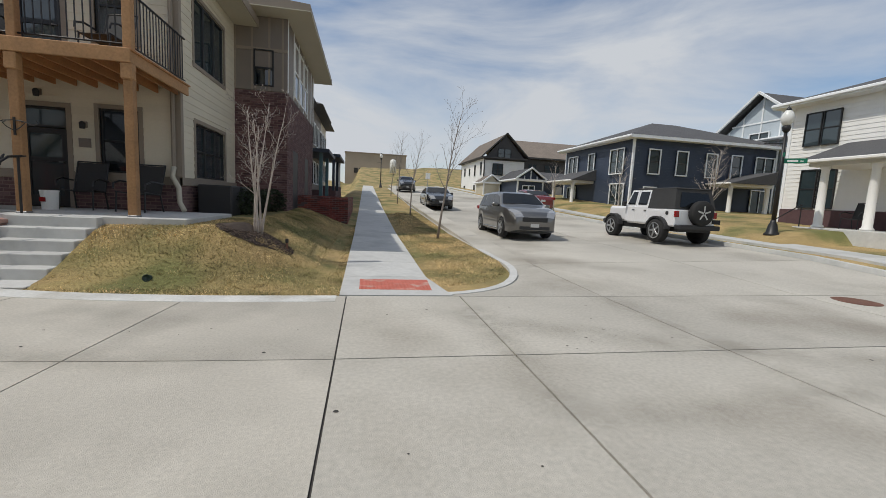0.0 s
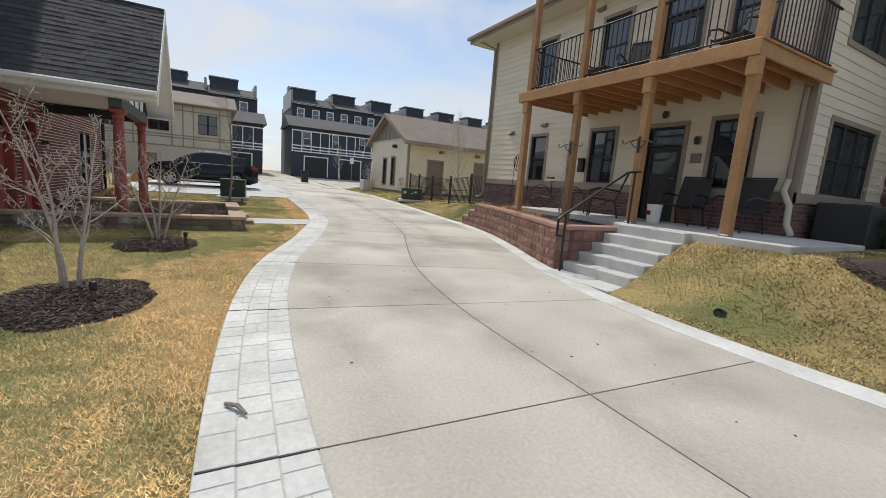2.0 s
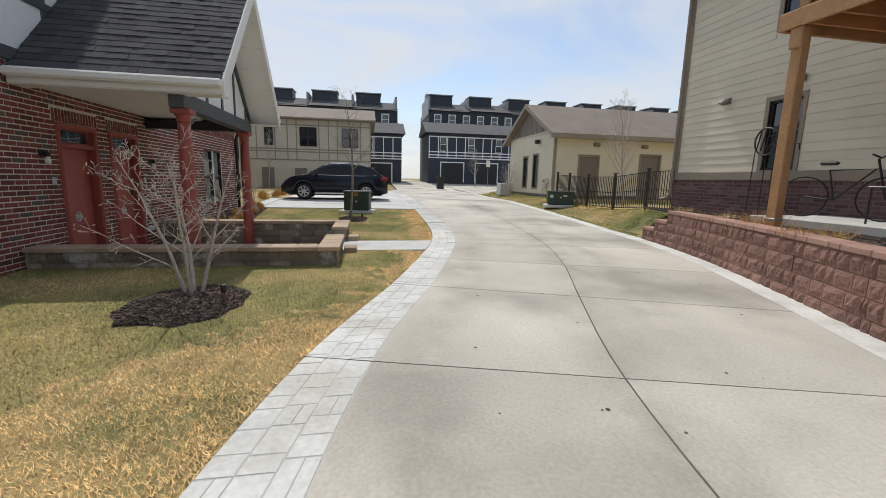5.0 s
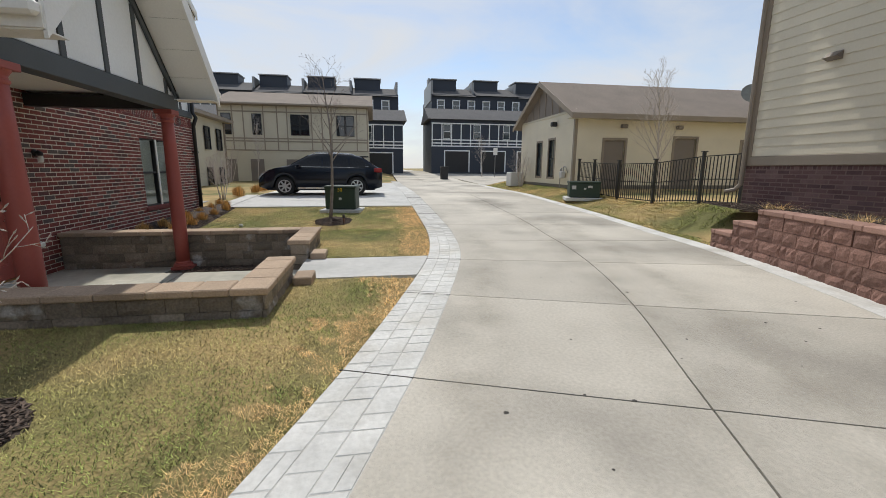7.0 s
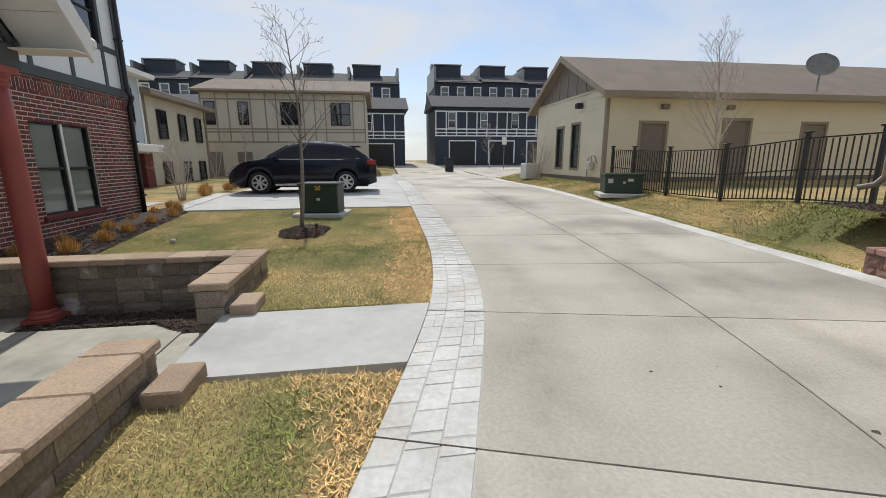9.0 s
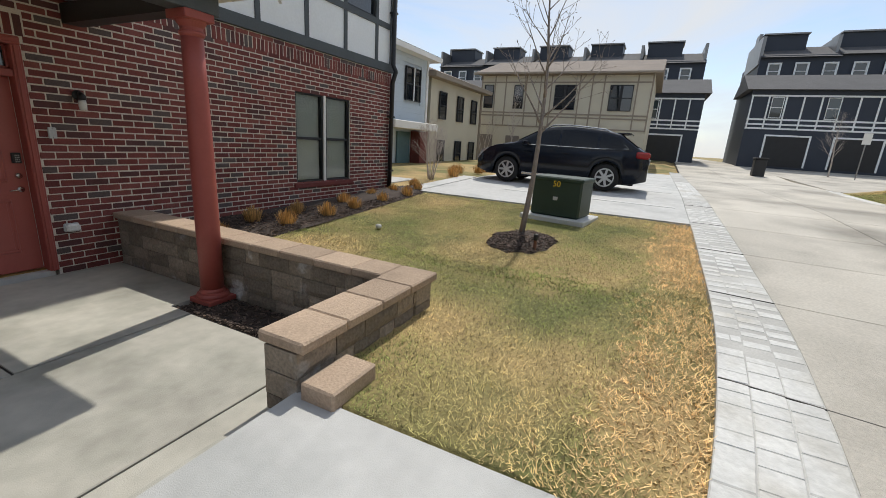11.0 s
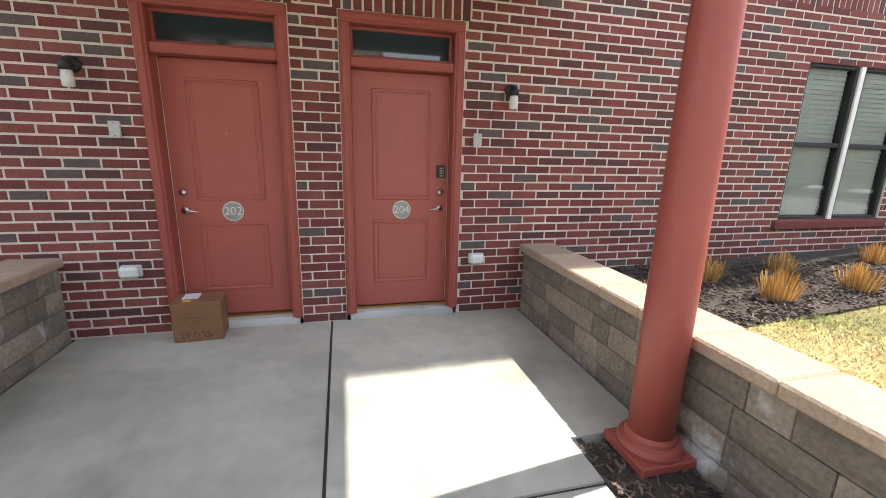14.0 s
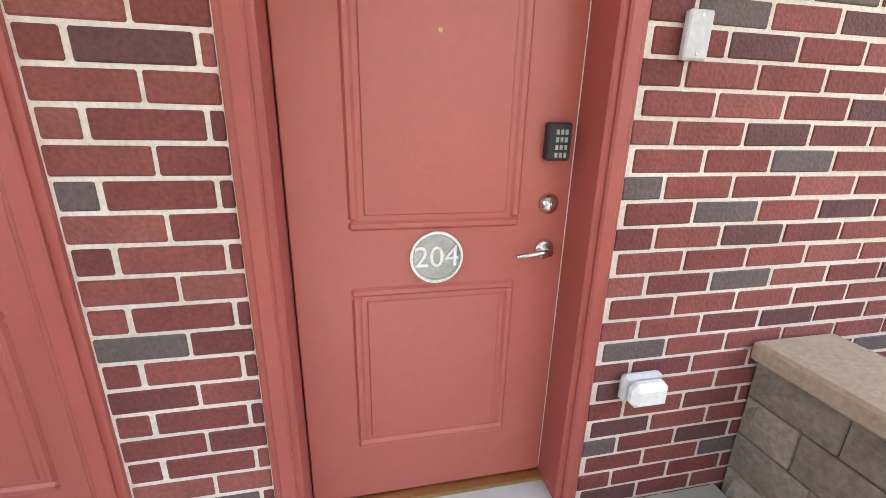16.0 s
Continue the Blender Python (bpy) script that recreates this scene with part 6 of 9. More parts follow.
mulch_bed([(-14.62, -2.08), (-20.4, -2.08), (-21.5, -1.75), (-20.1, -1.05), (-17.2, -0.8), (-14.63, -0.6)], lambda a, b: ground(a, b) + 0.01, "brown bark mulch bed along the brick wall", 0.05, 2600, 13)
mulch_bed([(-6.05, edge_right(-6.0) + 0.32), (-7.5, edge_right(-7.5) + 0.3), (-9, edge_right(-9) + 0.3), (-10.5, edge_right(-10.5) + 0.3), (-12.2, edge_right(-12.2) + 0.3), (-13.6, edge_right(-13.6) + 0.45), (-14.9, 10.4), (-14.4, 10.9), (-10.2, 10.9), (-10.2, 9.14), (-6.05, 9.14)][::-1],
          0.70, "bark mulch and dry leaves filling the red block planter", 0.06, 2600, 14)


# ---- plants ----
def bare_tree(name, label, at, height, stems, seed, spread=0.5, trunk=0.05, bark=BARK, fork=0.3, depth=4, lean=0.25, buds=True, group="", kids=None, reach=None, twig=0.5):
    """A leafless tree: tapered limbs that fork again and again, with buds at the tips."""
    r = random.Random(seed)
    top = thing(name, label, "tree", at=at, group=group)
    tips = []

    def limb(m, p, d, length, rad, level_, kids, droop=0.1):
        """A tapering leader with side branches along it."""
        pts, rads = [p], [rad]
        q, v = Vector(p), Vector(d).normalized()
        n = (9, 5, 4, 3)[level_]
        for i in range(n):
            v = (v + Vector((r.uniform(-1, 1), r.uniform(-1, 1), r.uniform(-0.2, 0.55))) * (0.07, 0.16, 0.2, 0.25)[level_]).normalized()
            q = q + v * (length / n)
            pts.append(tuple(q))
            rads.append(max(rad * (1 - 0.85 * (i + 1) / n), 0.0022))
        m.tube(pts, rads, (8, 6, 4, 4)[level_])
        if level_ >= depth - 1:
            tips.append((q.copy(), v.copy()))
            return
        turn = r.uniform(0, 6.28)
        for k in range(kids[level_]):
            t = fork + (1 - fork) * (k + r.uniform(0.2, 0.9)) / kids[level_]
            f = min(t, 0.985) * n
            i = min(int(f), n - 1)
            base = Vector(pts[i]).lerp(Vector(pts[i + 1]), f - i)
            here = (Vector(pts[i + 1]) - Vector(pts[i])).normalized()
            turn += 2.4 + r.uniform(-0.5, 0.5)
            o = here.orthogonal().normalized()
            side = o * math.cos(turn) + here.cross(o) * math.sin(turn)
            nd = (here * r.uniform(0.5, 0.9) + side * spread * 1.4 + Vector((0, 0, 0.15))).normalized()
            limb(crown, tuple(base), nd, length * (reach or (0.34 if stems == 1 else 0.42), twig, twig)[level_] * r.uniform(0.7, 1.25) * (1.25 - 0.75 * t), max(rads[i] * 0.5, 0.0028), level_ + 1, kids)

    m, crown = Mesh(), Mesh()
    for s in range(stems):
        a = 2 * math.pi * s / max(stems, 1) + r.uniform(-0.4, 0.4)
        ln = lean * r.uniform(0.5, 1.3)
        d = Vector((math.cos(a) * ln, math.sin(a) * ln, 1)) if stems > 1 else Vector((r.uniform(-0.04, 0.04), r.uniform(-0.04, 0.04), 1))
        limb(m, (math.cos(a) * 0.06 * (stems > 1), math.sin(a) * 0.06 * (stems > 1), -0.05), d, height * r.uniform(0.85, 1.05), trunk, 0, kids or ((10, 5, 3) if stems > 1 else (24, 6, 3)))
    part("trunk", m, bark, top, smooth=True)
    part("crown", crown, bark, top, smooth=True)
    if buds:
        b = Mesh()
        for q, v in tips:
            b.tube([q, q + v * 0.014, q + v * 0.034], [0.0025, 0.0055, 0.001], 5)
        tagged(part("budding", b, bark, top), kind="stuff")
    return top


bare_tree("small_tree", "bare multi-stemmed young magnolia in a mulch ring", (-5.7, 0.28, ground(-5.7, 0.28) + 0.05), 1.8, 3, 21, spread=0.7, trunk=0.024, lean=0.09, fork=0.22, kids=(9, 8, 2), reach=0.38, twig=0.27)
bare_tree("small_tree", "low bare multi-stemmed shrub tree beside the block wall", (-8.8, 0.7, ground(-8.8, 0.7) + 0.05), 1.6, 4, 5, spread=0.75, trunk=0.024, lean=0.35, fork=0.2, kids=(8, 7, 2), reach=0.45, twig=0.28)
bare_tree("street_tree", "slender bare young tree beside the green transformer", (-17.62, 2.02, ground(-17.62, 2.02) + 0.05), 4.3, 1, 8, spread=0.5, trunk=0.045, bark=BARK2, depth=4, fork=0.38, kids=(18, 5, 2), reach=0.32)
bare_tree("small_tree", "bare multi-stemmed tree on the lawn mound", (-1.95, 8.6, ground(-1.95, 8.6) + 0.05), 2.45, 5, 33, spread=0.5, trunk=0.026, lean=0.15, fork=0.3, kids=(7, 4, 2), reach=0.27)
for i, (x, y) in enumerate(((2.5, 13.7), (2.5, 22.4), (2.45, 31.2), (2.5, 40))):
    bare_tree("street_tree", "slender bare street tree on the verge", (x, y, ground(x, y)), 4.7, 1, 50 + i, spread=0.38, trunk=0.042, bark=BARK2, depth=4 if i < 1 else 3, fork=0.36, kids=(15, 4, 2), reach=0.3, group="verge trees")
for i, (x, y) in enumerate(((12.9, 19.5), (16.2, 17.2), (15.0, 16.0), (12.9, 27))):
    bare_tree("street_tree", "bare young tree before the navy house", (x, y, ground(x, y)), 3.3, 1, 70 + i, spread=0.5, trunk=0.05, depth=3, fork=0.3, kids=(16, 5, 2), bark=BARK, group="trees across the street")
bare_tree("shrub", "bare twiggy shrub by the garage wall", (-28.0, 10.9, ground(-28.0, 10.9)), 1.7, 5, 91, spread=0.5, trunk=0.03, depth=3)
bare_tree("street_tree", "pale bare young tree behind the black fence", (-20.0, 13.2, ground(-20.0, 13.0)), 4.6, 1, 93, spread=0.3, trunk=0.05, depth=4, fork=0.25)
bare_tree("shrub", "bare shrub at the end of the brick house", (-22.6, -2.2, ground(-22.6, -2.2)), 1.5, 6, 95, spread=0.4, trunk=0.02, depth=3)
bare_tree("small_tree", "bare sapling before the dark townhouses", (-46.5, 13.6, ground(-46.5, 13.6)), 3.6, 1, 96, spread=0.4, trunk=0.05, depth=3)
bare_tree("small_tree", "thin bare sapling by the buff building", (-38.6, -5.0, ground(-38.6, -5)), 4.0, 1, 97, spread=0.3, trunk=0.04, depth=3)
bare_tree("small_tree", "thin bare sapling by the buff building", (-38.8, -6.9, ground(-38.8, -6.9)), 3.0, 4, 98, spread=0.3, trunk=0.03, depth=3)


def grass_clump(x, y, s, seed):
    """A clipped tuft of dry ornamental grass."""
    r = random.Random(seed)
    t = thing("ornamental_grass", "clipped golden tuft of dry ornamental grass", "grass tuft", at=(x, y, ground(x, y) + 0.03), group="clipped grass tufts")
    m = Mesh()
    for _ in range(240):
        a, k = r.uniform(0, 6.283), math.sqrt(r.random())
        b = Vector((math.cos(a), math.sin(a), 0)) * 0.11 * k * s
        tip = b * r.uniform(1.25, 1.75) + Vector((0, 0, r.uniform(0.14, 0.25) * s * (1.1 - 0.4 * k)))
        w = Vector((-math.sin(a), math.cos(a), 0)) * 0.0045
        m.add([b - w, b + w, tip + w * 0.5, tip - w * 0.5], [(0, 1, 2, 3)])
    part("blades", m, STRAW, t)


rr = random.Random(17)
row = [(-15.05, -1.25), (-16.0, -1.72), (-16.15, -1.15), (-16.95, -1.75), (-17.1, -1.2), (-18.2, -1.75), (-17.9, -1.25), (-19.2, -1.8), (-18.9, -1.3), (-20.0, -1.75), (-19.9, -1.3), (-20.9, -1.6), (-21.3, -1.95)]
for i, (x, y) in enumerate(row):
    grass_clump(0.94 * x - 0.766, 0.94 * y + 0.124, rr.uniform(0.85, 1.05), i)
for i in range(9):
    grass_clump(-23.4 - i * 0.75 + rr.uniform(-0.2, 0.2), -2.0 + rr.uniform(-0.3, 0.2), 1.5, 40 + i)


def dry_heap(x, y, z, rad, n, seed, mat, label, h=0.25):
    r = random.Random(seed)
    t = thing("dry_plant", label, "dry plant", at=(x, y, z))
    m = Mesh()
    for _ in range(n):
        a, k = r.uniform(0, 6.283), math.sqrt(r.random()) * rad
        b = Vector((math.cos(a) * k, math.sin(a) * k, 0))
        tip = b + Vector((r.uniform(-1, 1) * 0.25, r.uniform(-1, 1) * 0.25, r.uniform(0.2, 1.0) * h))
        w = Vector((r.uniform(-1, 1), r.uniform(-1, 1), 0)) * 0.006
        m.add([b - w, b + w, tip], [(0, 1, 2)])
    tagged(part("stalk_clump", m, mat, t), kind="stuff")


dry_heap(-8.3, 8.15, 0.74, 0.35, 260, 1, STRAW, "flattened heap of dry straw-coloured perennial")
dry_heap(-9.6, 8.75, 0.74, 0.3, 200, 2, STRAW, "dry brown perennial stalks in the planter", 0.35)
dry_heap(-10.9, 9.3, 0.74, 0.2, 120, 3, BLADE, "fresh green shoots in the planter", 0.18)
dry_heap(-12.6, 9.9, 0.74, 0.2, 120, 4, BLADE, "fresh green shoots in the planter", 0.18)
for i, (x, y) in enumerate(((-3.0, 12.3), (-3.2, 13.3), (-2.9, 14.2))):
    t = thing("evergreen_shrub", "low dark evergreen shrub by the brick tower", "shrub", at=(x, y, ground(x, y)), group="evergreen shrubs")
    r = random.Random(i)
    m = Mesh()
    for _ in range(900):
        d = Vector((r.gauss(0, 1), r.gauss(0, 1), r.gauss(0, 1))).normalized() * r.uniform(0.7, 1.05)
        c = Vector((d.x * 0.5, d.y * 0.5, 0.35 + d.z * 0.38))
        m.quad(*[c + Vector((r.uniform(-1, 1), r.uniform(-1, 1), r.uniform(-1, 1))) * 0.05 for _ in range(4)])
    part("foliage", m, SHRUB, t)


# ---- lawn blades ----
def blades(name, region, count, inside, seed, label, length=(0.026, 0.054), width=0.0033, mat=BLADE):
    r = np.random.RandomState(seed)
    x0, x1, y0, y1 = region
    px, py = r.uniform(x0, x1, count), r.uniform(y0, y1, count)
    keep = [i for i in range(count) if inside(px[i], py[i])]
    n = len(keep)
    bx_, by_ = px[keep], py[keep]
    bz = np.array([ground(a, b) for a, b in zip(bx_, by_)])
    a, L = r.uniform(0, 2 * np.pi, n), r.uniform(*length, n)
    up, out = L * r.uniform(0.15, 0.62, n), L * r.uniform(0.5, 1.0, n)
    wx, wy = -np.sin(a) * width, np.cos(a) * width
    v = np.zeros((n, 3, 3))
    v[:, 0] = np.stack([bx_ - wx, by_ - wy, bz - 0.004], 1)
    v[:, 1] = np.stack([bx_ + wx, by_ + wy, bz - 0.004], 1)
    v[:, 2] = np.stack([bx_ + np.cos(a) * out, by_ + np.sin(a) * out, bz + up], 1)
    me = bpy.data.meshes.new(name)
    me.vertices.add(3 * n), me.loops.add(3 * n), me.polygons.add(n)
    me.vertices.foreach_set("co", v.reshape(-1))
    me.loops.foreach_set("vertex_index", np.arange(3 * n, dtype=np.int32))
    me.polygons.foreach_set("loop_start", np.arange(0, 3 * n, 3, dtype=np.int32))
    me.update()
    me.validate()
    me.materials.append(mat)
    return tagged(new(name, me), label, "grass", kind="stuff")


def in_beds(x, y):
    return any(((x - bx_) / rx) ** 2 + ((y - by_) / ry) ** 2 < 0.9 for bx_, by_, rx, ry in BEDS)


def south_lawn(x, y):
    if y > edge_left(x) - 0.005 or y < -2.05 or in_beds(x, y):
        return False
    if -14.62 < x < -10.49 and y < 2.12:
        return False
    if -13.15 < x < -11.92 and y > 1.9:
        return False
    if x < -20.25 and y > -1.8:
        return False
    if x < -14.7 and y < float(np.interp(x, [-20.1, -17.2, -14.6], [-1.05, -0.8, -0.6])):
        return False
    return True


def mound_lawn(x, y):
    if y < edge_right(x) + 0.03 or in_beds(x, y):
        return False
    if x < -4.42 and y > 6.4:
        return False
    if x < -3.1 and y > 8.28:
        return False
    return x < -0.27 and not (x < -2.5 and y > 10.9) and y < 17.4


def west_lawn(x, y):
    return y > edge_right(x) + 0.03 and not (x > -14.2 and y > edge_right(x) + 0.3)


def verge(x, y):
    return not (x > 1.0 and y < 8.95 and (x - 1.0) ** 2 + (y - 8.95) ** 2 > 2.15 ** 2) and 1.24 < x < 3.16


def by_kerb(x, y):
    return y > edge_left(x) - 0.55 - 0.5 * noise.noise(Vector((x * 0.8, y * 0.8, 8.0))) - 0.3 * noise.noise(Vector((x * 11, y * 11, 2.0)))


def greener(x, y):
    return y < 0.35 + 2.3 * smooth01((-6.0 - x) / 3.2) + 0.6 * noise.noise(Vector((x * 0.9, y * 0.9, 3.0))) + 0.7 * noise.noise(Vector((x * 6, y * 6, 5.0)))


blades("lawn_grass", (-10.5, -1.4, -0.3, 3.2), 340000, lambda x, y: south_lawn(x, y) and not greener(x, y), 1, "dormant straw-coloured lawn grass beside the alley", (0.02, 0.046), 0.0024)
blades("lawn_grass", (-10.5, -1.4, -2.1, 2.9), 300000, lambda x, y: south_lawn(x, y) and greener(x, y), 6, "greening lawn grass near the brick wall", (0.024, 0.05), 0.0026, BLADE_G)
blades("lawn_grass", (-20.3, -10.4, -1.4, 4.4), 380000, lambda x, y: south_lawn(x, y) and not by_kerb(x, y), 2, "patchy green and straw lawn grass round the block wall", (0.024, 0.05), 0.0028, BLADE_G)
blades("lawn_grass", (-20.3, -10.4, 1.8, 4.4), 110000, lambda x, y: south_lawn(x, y) and by_kerb(x, y), 7, "bleached straw grass along the stamped border", (0.035, 0.065), 0.0042)
blades("lawn_grass", (-4.5, -0.27, 6.1, 17.4), 130000, mound_lawn, 3, "brownish dormant lawn grass on the mound", (0.03, 0.07), 0.005, BLADE_M)
blades("lawn_grass", (-33.0, -13.2, 9.3, 11.6), 90000, west_lawn, 4, "greening lawn grass beside the garage", (0.04, 0.08), 0.007, BLADE_G)
blades("lawn_grass", (1.24, 3.6, 6.3, 24), 45000, verge, 5, "dormant grass on the street verge", (0.04, 0.08), 0.007, BLADE_M)


# ---- vehicles ----
def wheel(parent, x, y, r, w, side, style):
    t = part("wheel", Mesh().lathe([(r * 0.62, -w / 2), (r * 0.93, -w / 2), (r, -w * 0.32), (r, w * 0.32), (r * 0.93, w / 2), (r * 0.62, w / 2)], 28, pose(x, y, r, 90)), RUBBER, parent, "black tyre", True)
    yo = y + side * (w / 2 + 0.006)
    rim = Mesh().lathe([(r * 0.66, -0.02), (r * 0.68, 0.012), (r * 0.60, 0.012), (r * 0.58, -0.02)], 28, pose(x, yo, r, -90 * side))
    for k in range(style):
        a = 2 * math.pi * k / style
        rim.bevel_box(0.03, r * 0.63, -0.03, 0.03, -0.015, 0.012, 0.006, pose(x, yo, r, -90 * side) @ pose(0, 0, 0, 0, 0, math.degrees(a)))
    rim.lathe([(0.06, -0.01), (0.06, 0.02), (0.0, 0.022)], 14, pose(x, yo, r, -90 * side))
    part("rim", rim, ALLOY, t, "silver alloy rim")
    part("brake_disc", Mesh().lathe([(r * 0.6, -0.03), (r * 0.6, -0.028)], 20, pose(x, yo, r, -90 * side)), DARK, t)


def car(name, label, at, rz, L, W, top, belt, paint, wheels, r, glass_x, roof_x, style=7, sill=0.22, group="", nose=0.0):
    """A rounded car. top: (x, z) of the roof line from the rear to the nose; belt: the height of the window foot;
    glass_x: the side panes' spans along x; roof_x: the spans of the rear and front screens."""
    c = thing(name, label, "car", at=at, rz=rz, group=group)
    tx, tz = [p[0] for p in top], [p[1] for p in top]
    h = W / 2

    def plan(x):
        e = abs(x) / (L / 2)
        return h * (1 - 0.16 * max(0.0, e - 0.72) / 0.28 - (0.10 * ((e - 0.92) / 0.08) if e > 0.92 else 0))

    def zt(x):
        return float(np.interp(x, tx, tz))

    def foot(x):
        z = sill + 0.10 * max(0.0, (abs(x) / (L / 2) - 0.85) / 0.15)
        for wx in wheels:
            d = abs(x - wx)
            if d < r * 1.12:
                z = max(z, r + math.sqrt((r * 1.12) ** 2 - d * d))
        return z

    def side(x, z):
        """Half width at a height."""
        p = plan(x)
        b = min(belt, zt(x) - 0.03)
        if z <= b:
            return p * (0.985 + 0.015 * math.sin(math.pi * min(max((z - sill) / (b - sill + 1e-6), 0), 1)))
        return p * 0.985 - (z - b) * 0.42

    xs = sorted(set([round(v, 3) for v in np.linspace(-L / 2, L / 2, 64)] + [round(wx + k * r * 1.12, 3) for wx in wheels for k in (-1, -0.97, -0.8, -0.5, 0, 0.5, 0.8, 0.97, 1)]))
    m = Mesh()
    rows = []
    for x in xs:
        f, t = foot(x), zt(x)
        b = min(belt, t - 0.03)
        f = min(f, b - 0.06)
        e = t - 0.045 if t > belt + 0.05 else t - 0.02
        ring = [(0.0, max(f, sill + 0.02)), (plan(x) * 0.9, max(f, sill)), (side(x, f + 0.02), f + 0.02), (side(x, (f + b) / 2), (f + b) / 2), (side(x, b), b)]
        ring += [(side(x, (b + e) / 2), (b + e) / 2), (side(x, e), e), (max(side(x, e) - 0.12, 0.1), t - 0.006), (0.0, t + 0.012)]
        rows.append(ring)
    for sgn in (1, -1):
        k0 = len(m.v)
        n = len(rows[0])
        for x, ring in zip(xs, rows):
            m.v += [(x, sgn * y, z) for y, z in ring]
        for i in range(len(xs) - 1):
            for j in range(n - 1):
                a = k0 + i * n + j
                q = (a, a + n, a + n + 1, a + 1)
                m.f.append(q if sgn < 0 else q[::-1])
        for i, flip in ((0, False), (len(xs) - 1, True)):
            q = tuple(k0 + i * n + j for j in range(n))
            m.f.append(q if (flip == (sgn > 0)) else q[::-1])
    body = part("body", m, paint, c, "", True)
    part("underbody", Mesh().box(-L / 2 + 0.3, L / 2 - 0.3, -h + 0.22, h - 0.22, sill - 0.03, belt - 0.2), DARK, c)
    for sgn in (1, -1):
        for a, b in glass_x:
            g = Mesh()
            gx_ = np.linspace(a, b, 14)
            for i, x in enumerate(gx_):
                lo, hi = belt + 0.03, max(zt(x) - 0.10, belt + 0.035)
                g.v += [(x, sgn * (side(x, lo) + 0.006), lo), (x, sgn * (side(x, hi) + 0.006), hi)]
            g.f += [(2 * i, 2 * i + 2, 2 * i + 3, 2 * i + 1) if sgn < 0 else (2 * i + 1, 2 * i + 3, 2 * i + 2, 2 * i) for i in range(13)]
            part("side_window", g, CARGLASS, body, "tinted side glass")
        for a, b in glass_x[1:]:
            part("door_handle", Mesh().bevel_box(b - 0.28, b - 0.08, sgn * (side(b, belt - 0.12) + 0.004), sgn * (side(b, belt - 0.12) + 0.03), belt - 0.14, belt - 0.11, 0.008), paint, body)
        fx = glass_x[-1][1] - 0.12
        part("mirror", Mesh().bevel_box(fx - 0.1, fx + 0.08, sgn * (side(fx, belt) - 0.02), sgn * (side(fx, belt) + 0.2), belt + 0.02, belt + 0.17, 0.04), paint, body)
        part("rocker", Mesh().bevel_box(wheels[0] + r * 1.3, wheels[1] - r * 1.3, sgn * (h * 0.97), sgn * (h * 0.99 + 0.012), sill + 0.03, sill + 0.10, 0.01), CHROME, body)
        hl = Mesh()
        for x in np.linspace(L / 2 - 0.4, L / 2 - 0.012, 7):
            t = zt(x)
            k = min(1.0, (x - L / 2 + 0.4) / 0.2)
            hl.v += [(x, sgn * (side(x, t - 0.16) + 0.008), t - 0.03 - 0.09 * k), (x, sgn * (side(x, t - 0.02) + 0.008), t - 0.018), (x, sgn * (side(x, t - 0.02) - 0.12 - 0.16 * k), t + 0.012)]
        hl.f += [q for i in range(6) for q in ((3 * i, 3 * i + 3, 3 * i + 4, 3 * i + 1), (3 * i + 1, 3 * i + 4, 3 * i + 5, 3 * i + 2))]
        part("headlight", hl, HEADLAMP, body, "clear headlight")
        part("tail_light", Mesh().bevel_box(-L / 2 - 0.005, -L / 2 + 0.34, sgn * h * 0.6, sgn * h * 0.93, belt - 0.14, belt + 0.03, 0.04), LAMPRED, body, "red tail light")
        for wx in wheels:
            wheel(c, wx, sgn * (h - 0.12), r, 0.22, sgn, style)
    for a, b in roof_x:
        g = Mesh()
        sx = np.linspace(a, b, 8)
        for x in sx:
            k = max(side(x, zt(x) - 0.05) - 0.10, 0.2)
            g.v += [(x, -k, zt(x) + 0.013), (x, 0, zt(x) + 0.022), (x, k, zt(x) + 0.013)]
        g.f += [q for i in range(7) for q in ((3 * i, 3 * i + 3, 3 * i + 4, 3 * i + 1), (3 * i + 1, 3 * i + 4, 3 * i + 5, 3 * i + 2))]
        part("screen", g, CARGLASS, body, "glass screen")
    zn = zt(L / 2 - 0.05)
    part("grille", Mesh().bevel_box(L / 2 - 0.06, L / 2 + 0.012, -h * 0.5, h * 0.5, zn - 0.22, zn - 0.06, 0.02), BLACK, body, "black grille")
    part("lower_grille", Mesh().bevel_box(L / 2 - 0.1, L / 2 + 0.008, -h * 0.6, h * 0.6, sill + 0.1, sill + 0.24, 0.02), DARK, body)
    part("licence_plate", Mesh().bevel_box(L / 2, L / 2 + 0.02, -0.15, 0.15, sill + 0.2, sill + 0.32, 0.005), PLATE, body)
    part("licence_plate", Mesh().bevel_box(-L / 2 - 0.02, -L / 2, -0.15, 0.15, belt - 0.28, belt - 0.16, 0.005), PLATE, body)
    return c


def suv_top(L, hood, roof):
    f = L / 2
    return [(-f, 0.95), (-f + 0.06, 1.02), (-f + 0.42, roof - 0.16), (-f + 0.62, roof - 0.05), (-0.4, roof), (0.15, roof - 0.01), (0.5, roof - 0.09), (f - 1.15, hood + 0.09), (f - 0.5, hood - 0.03), (f - 0.12, hood - 0.16), (f, hood - 0.34)]


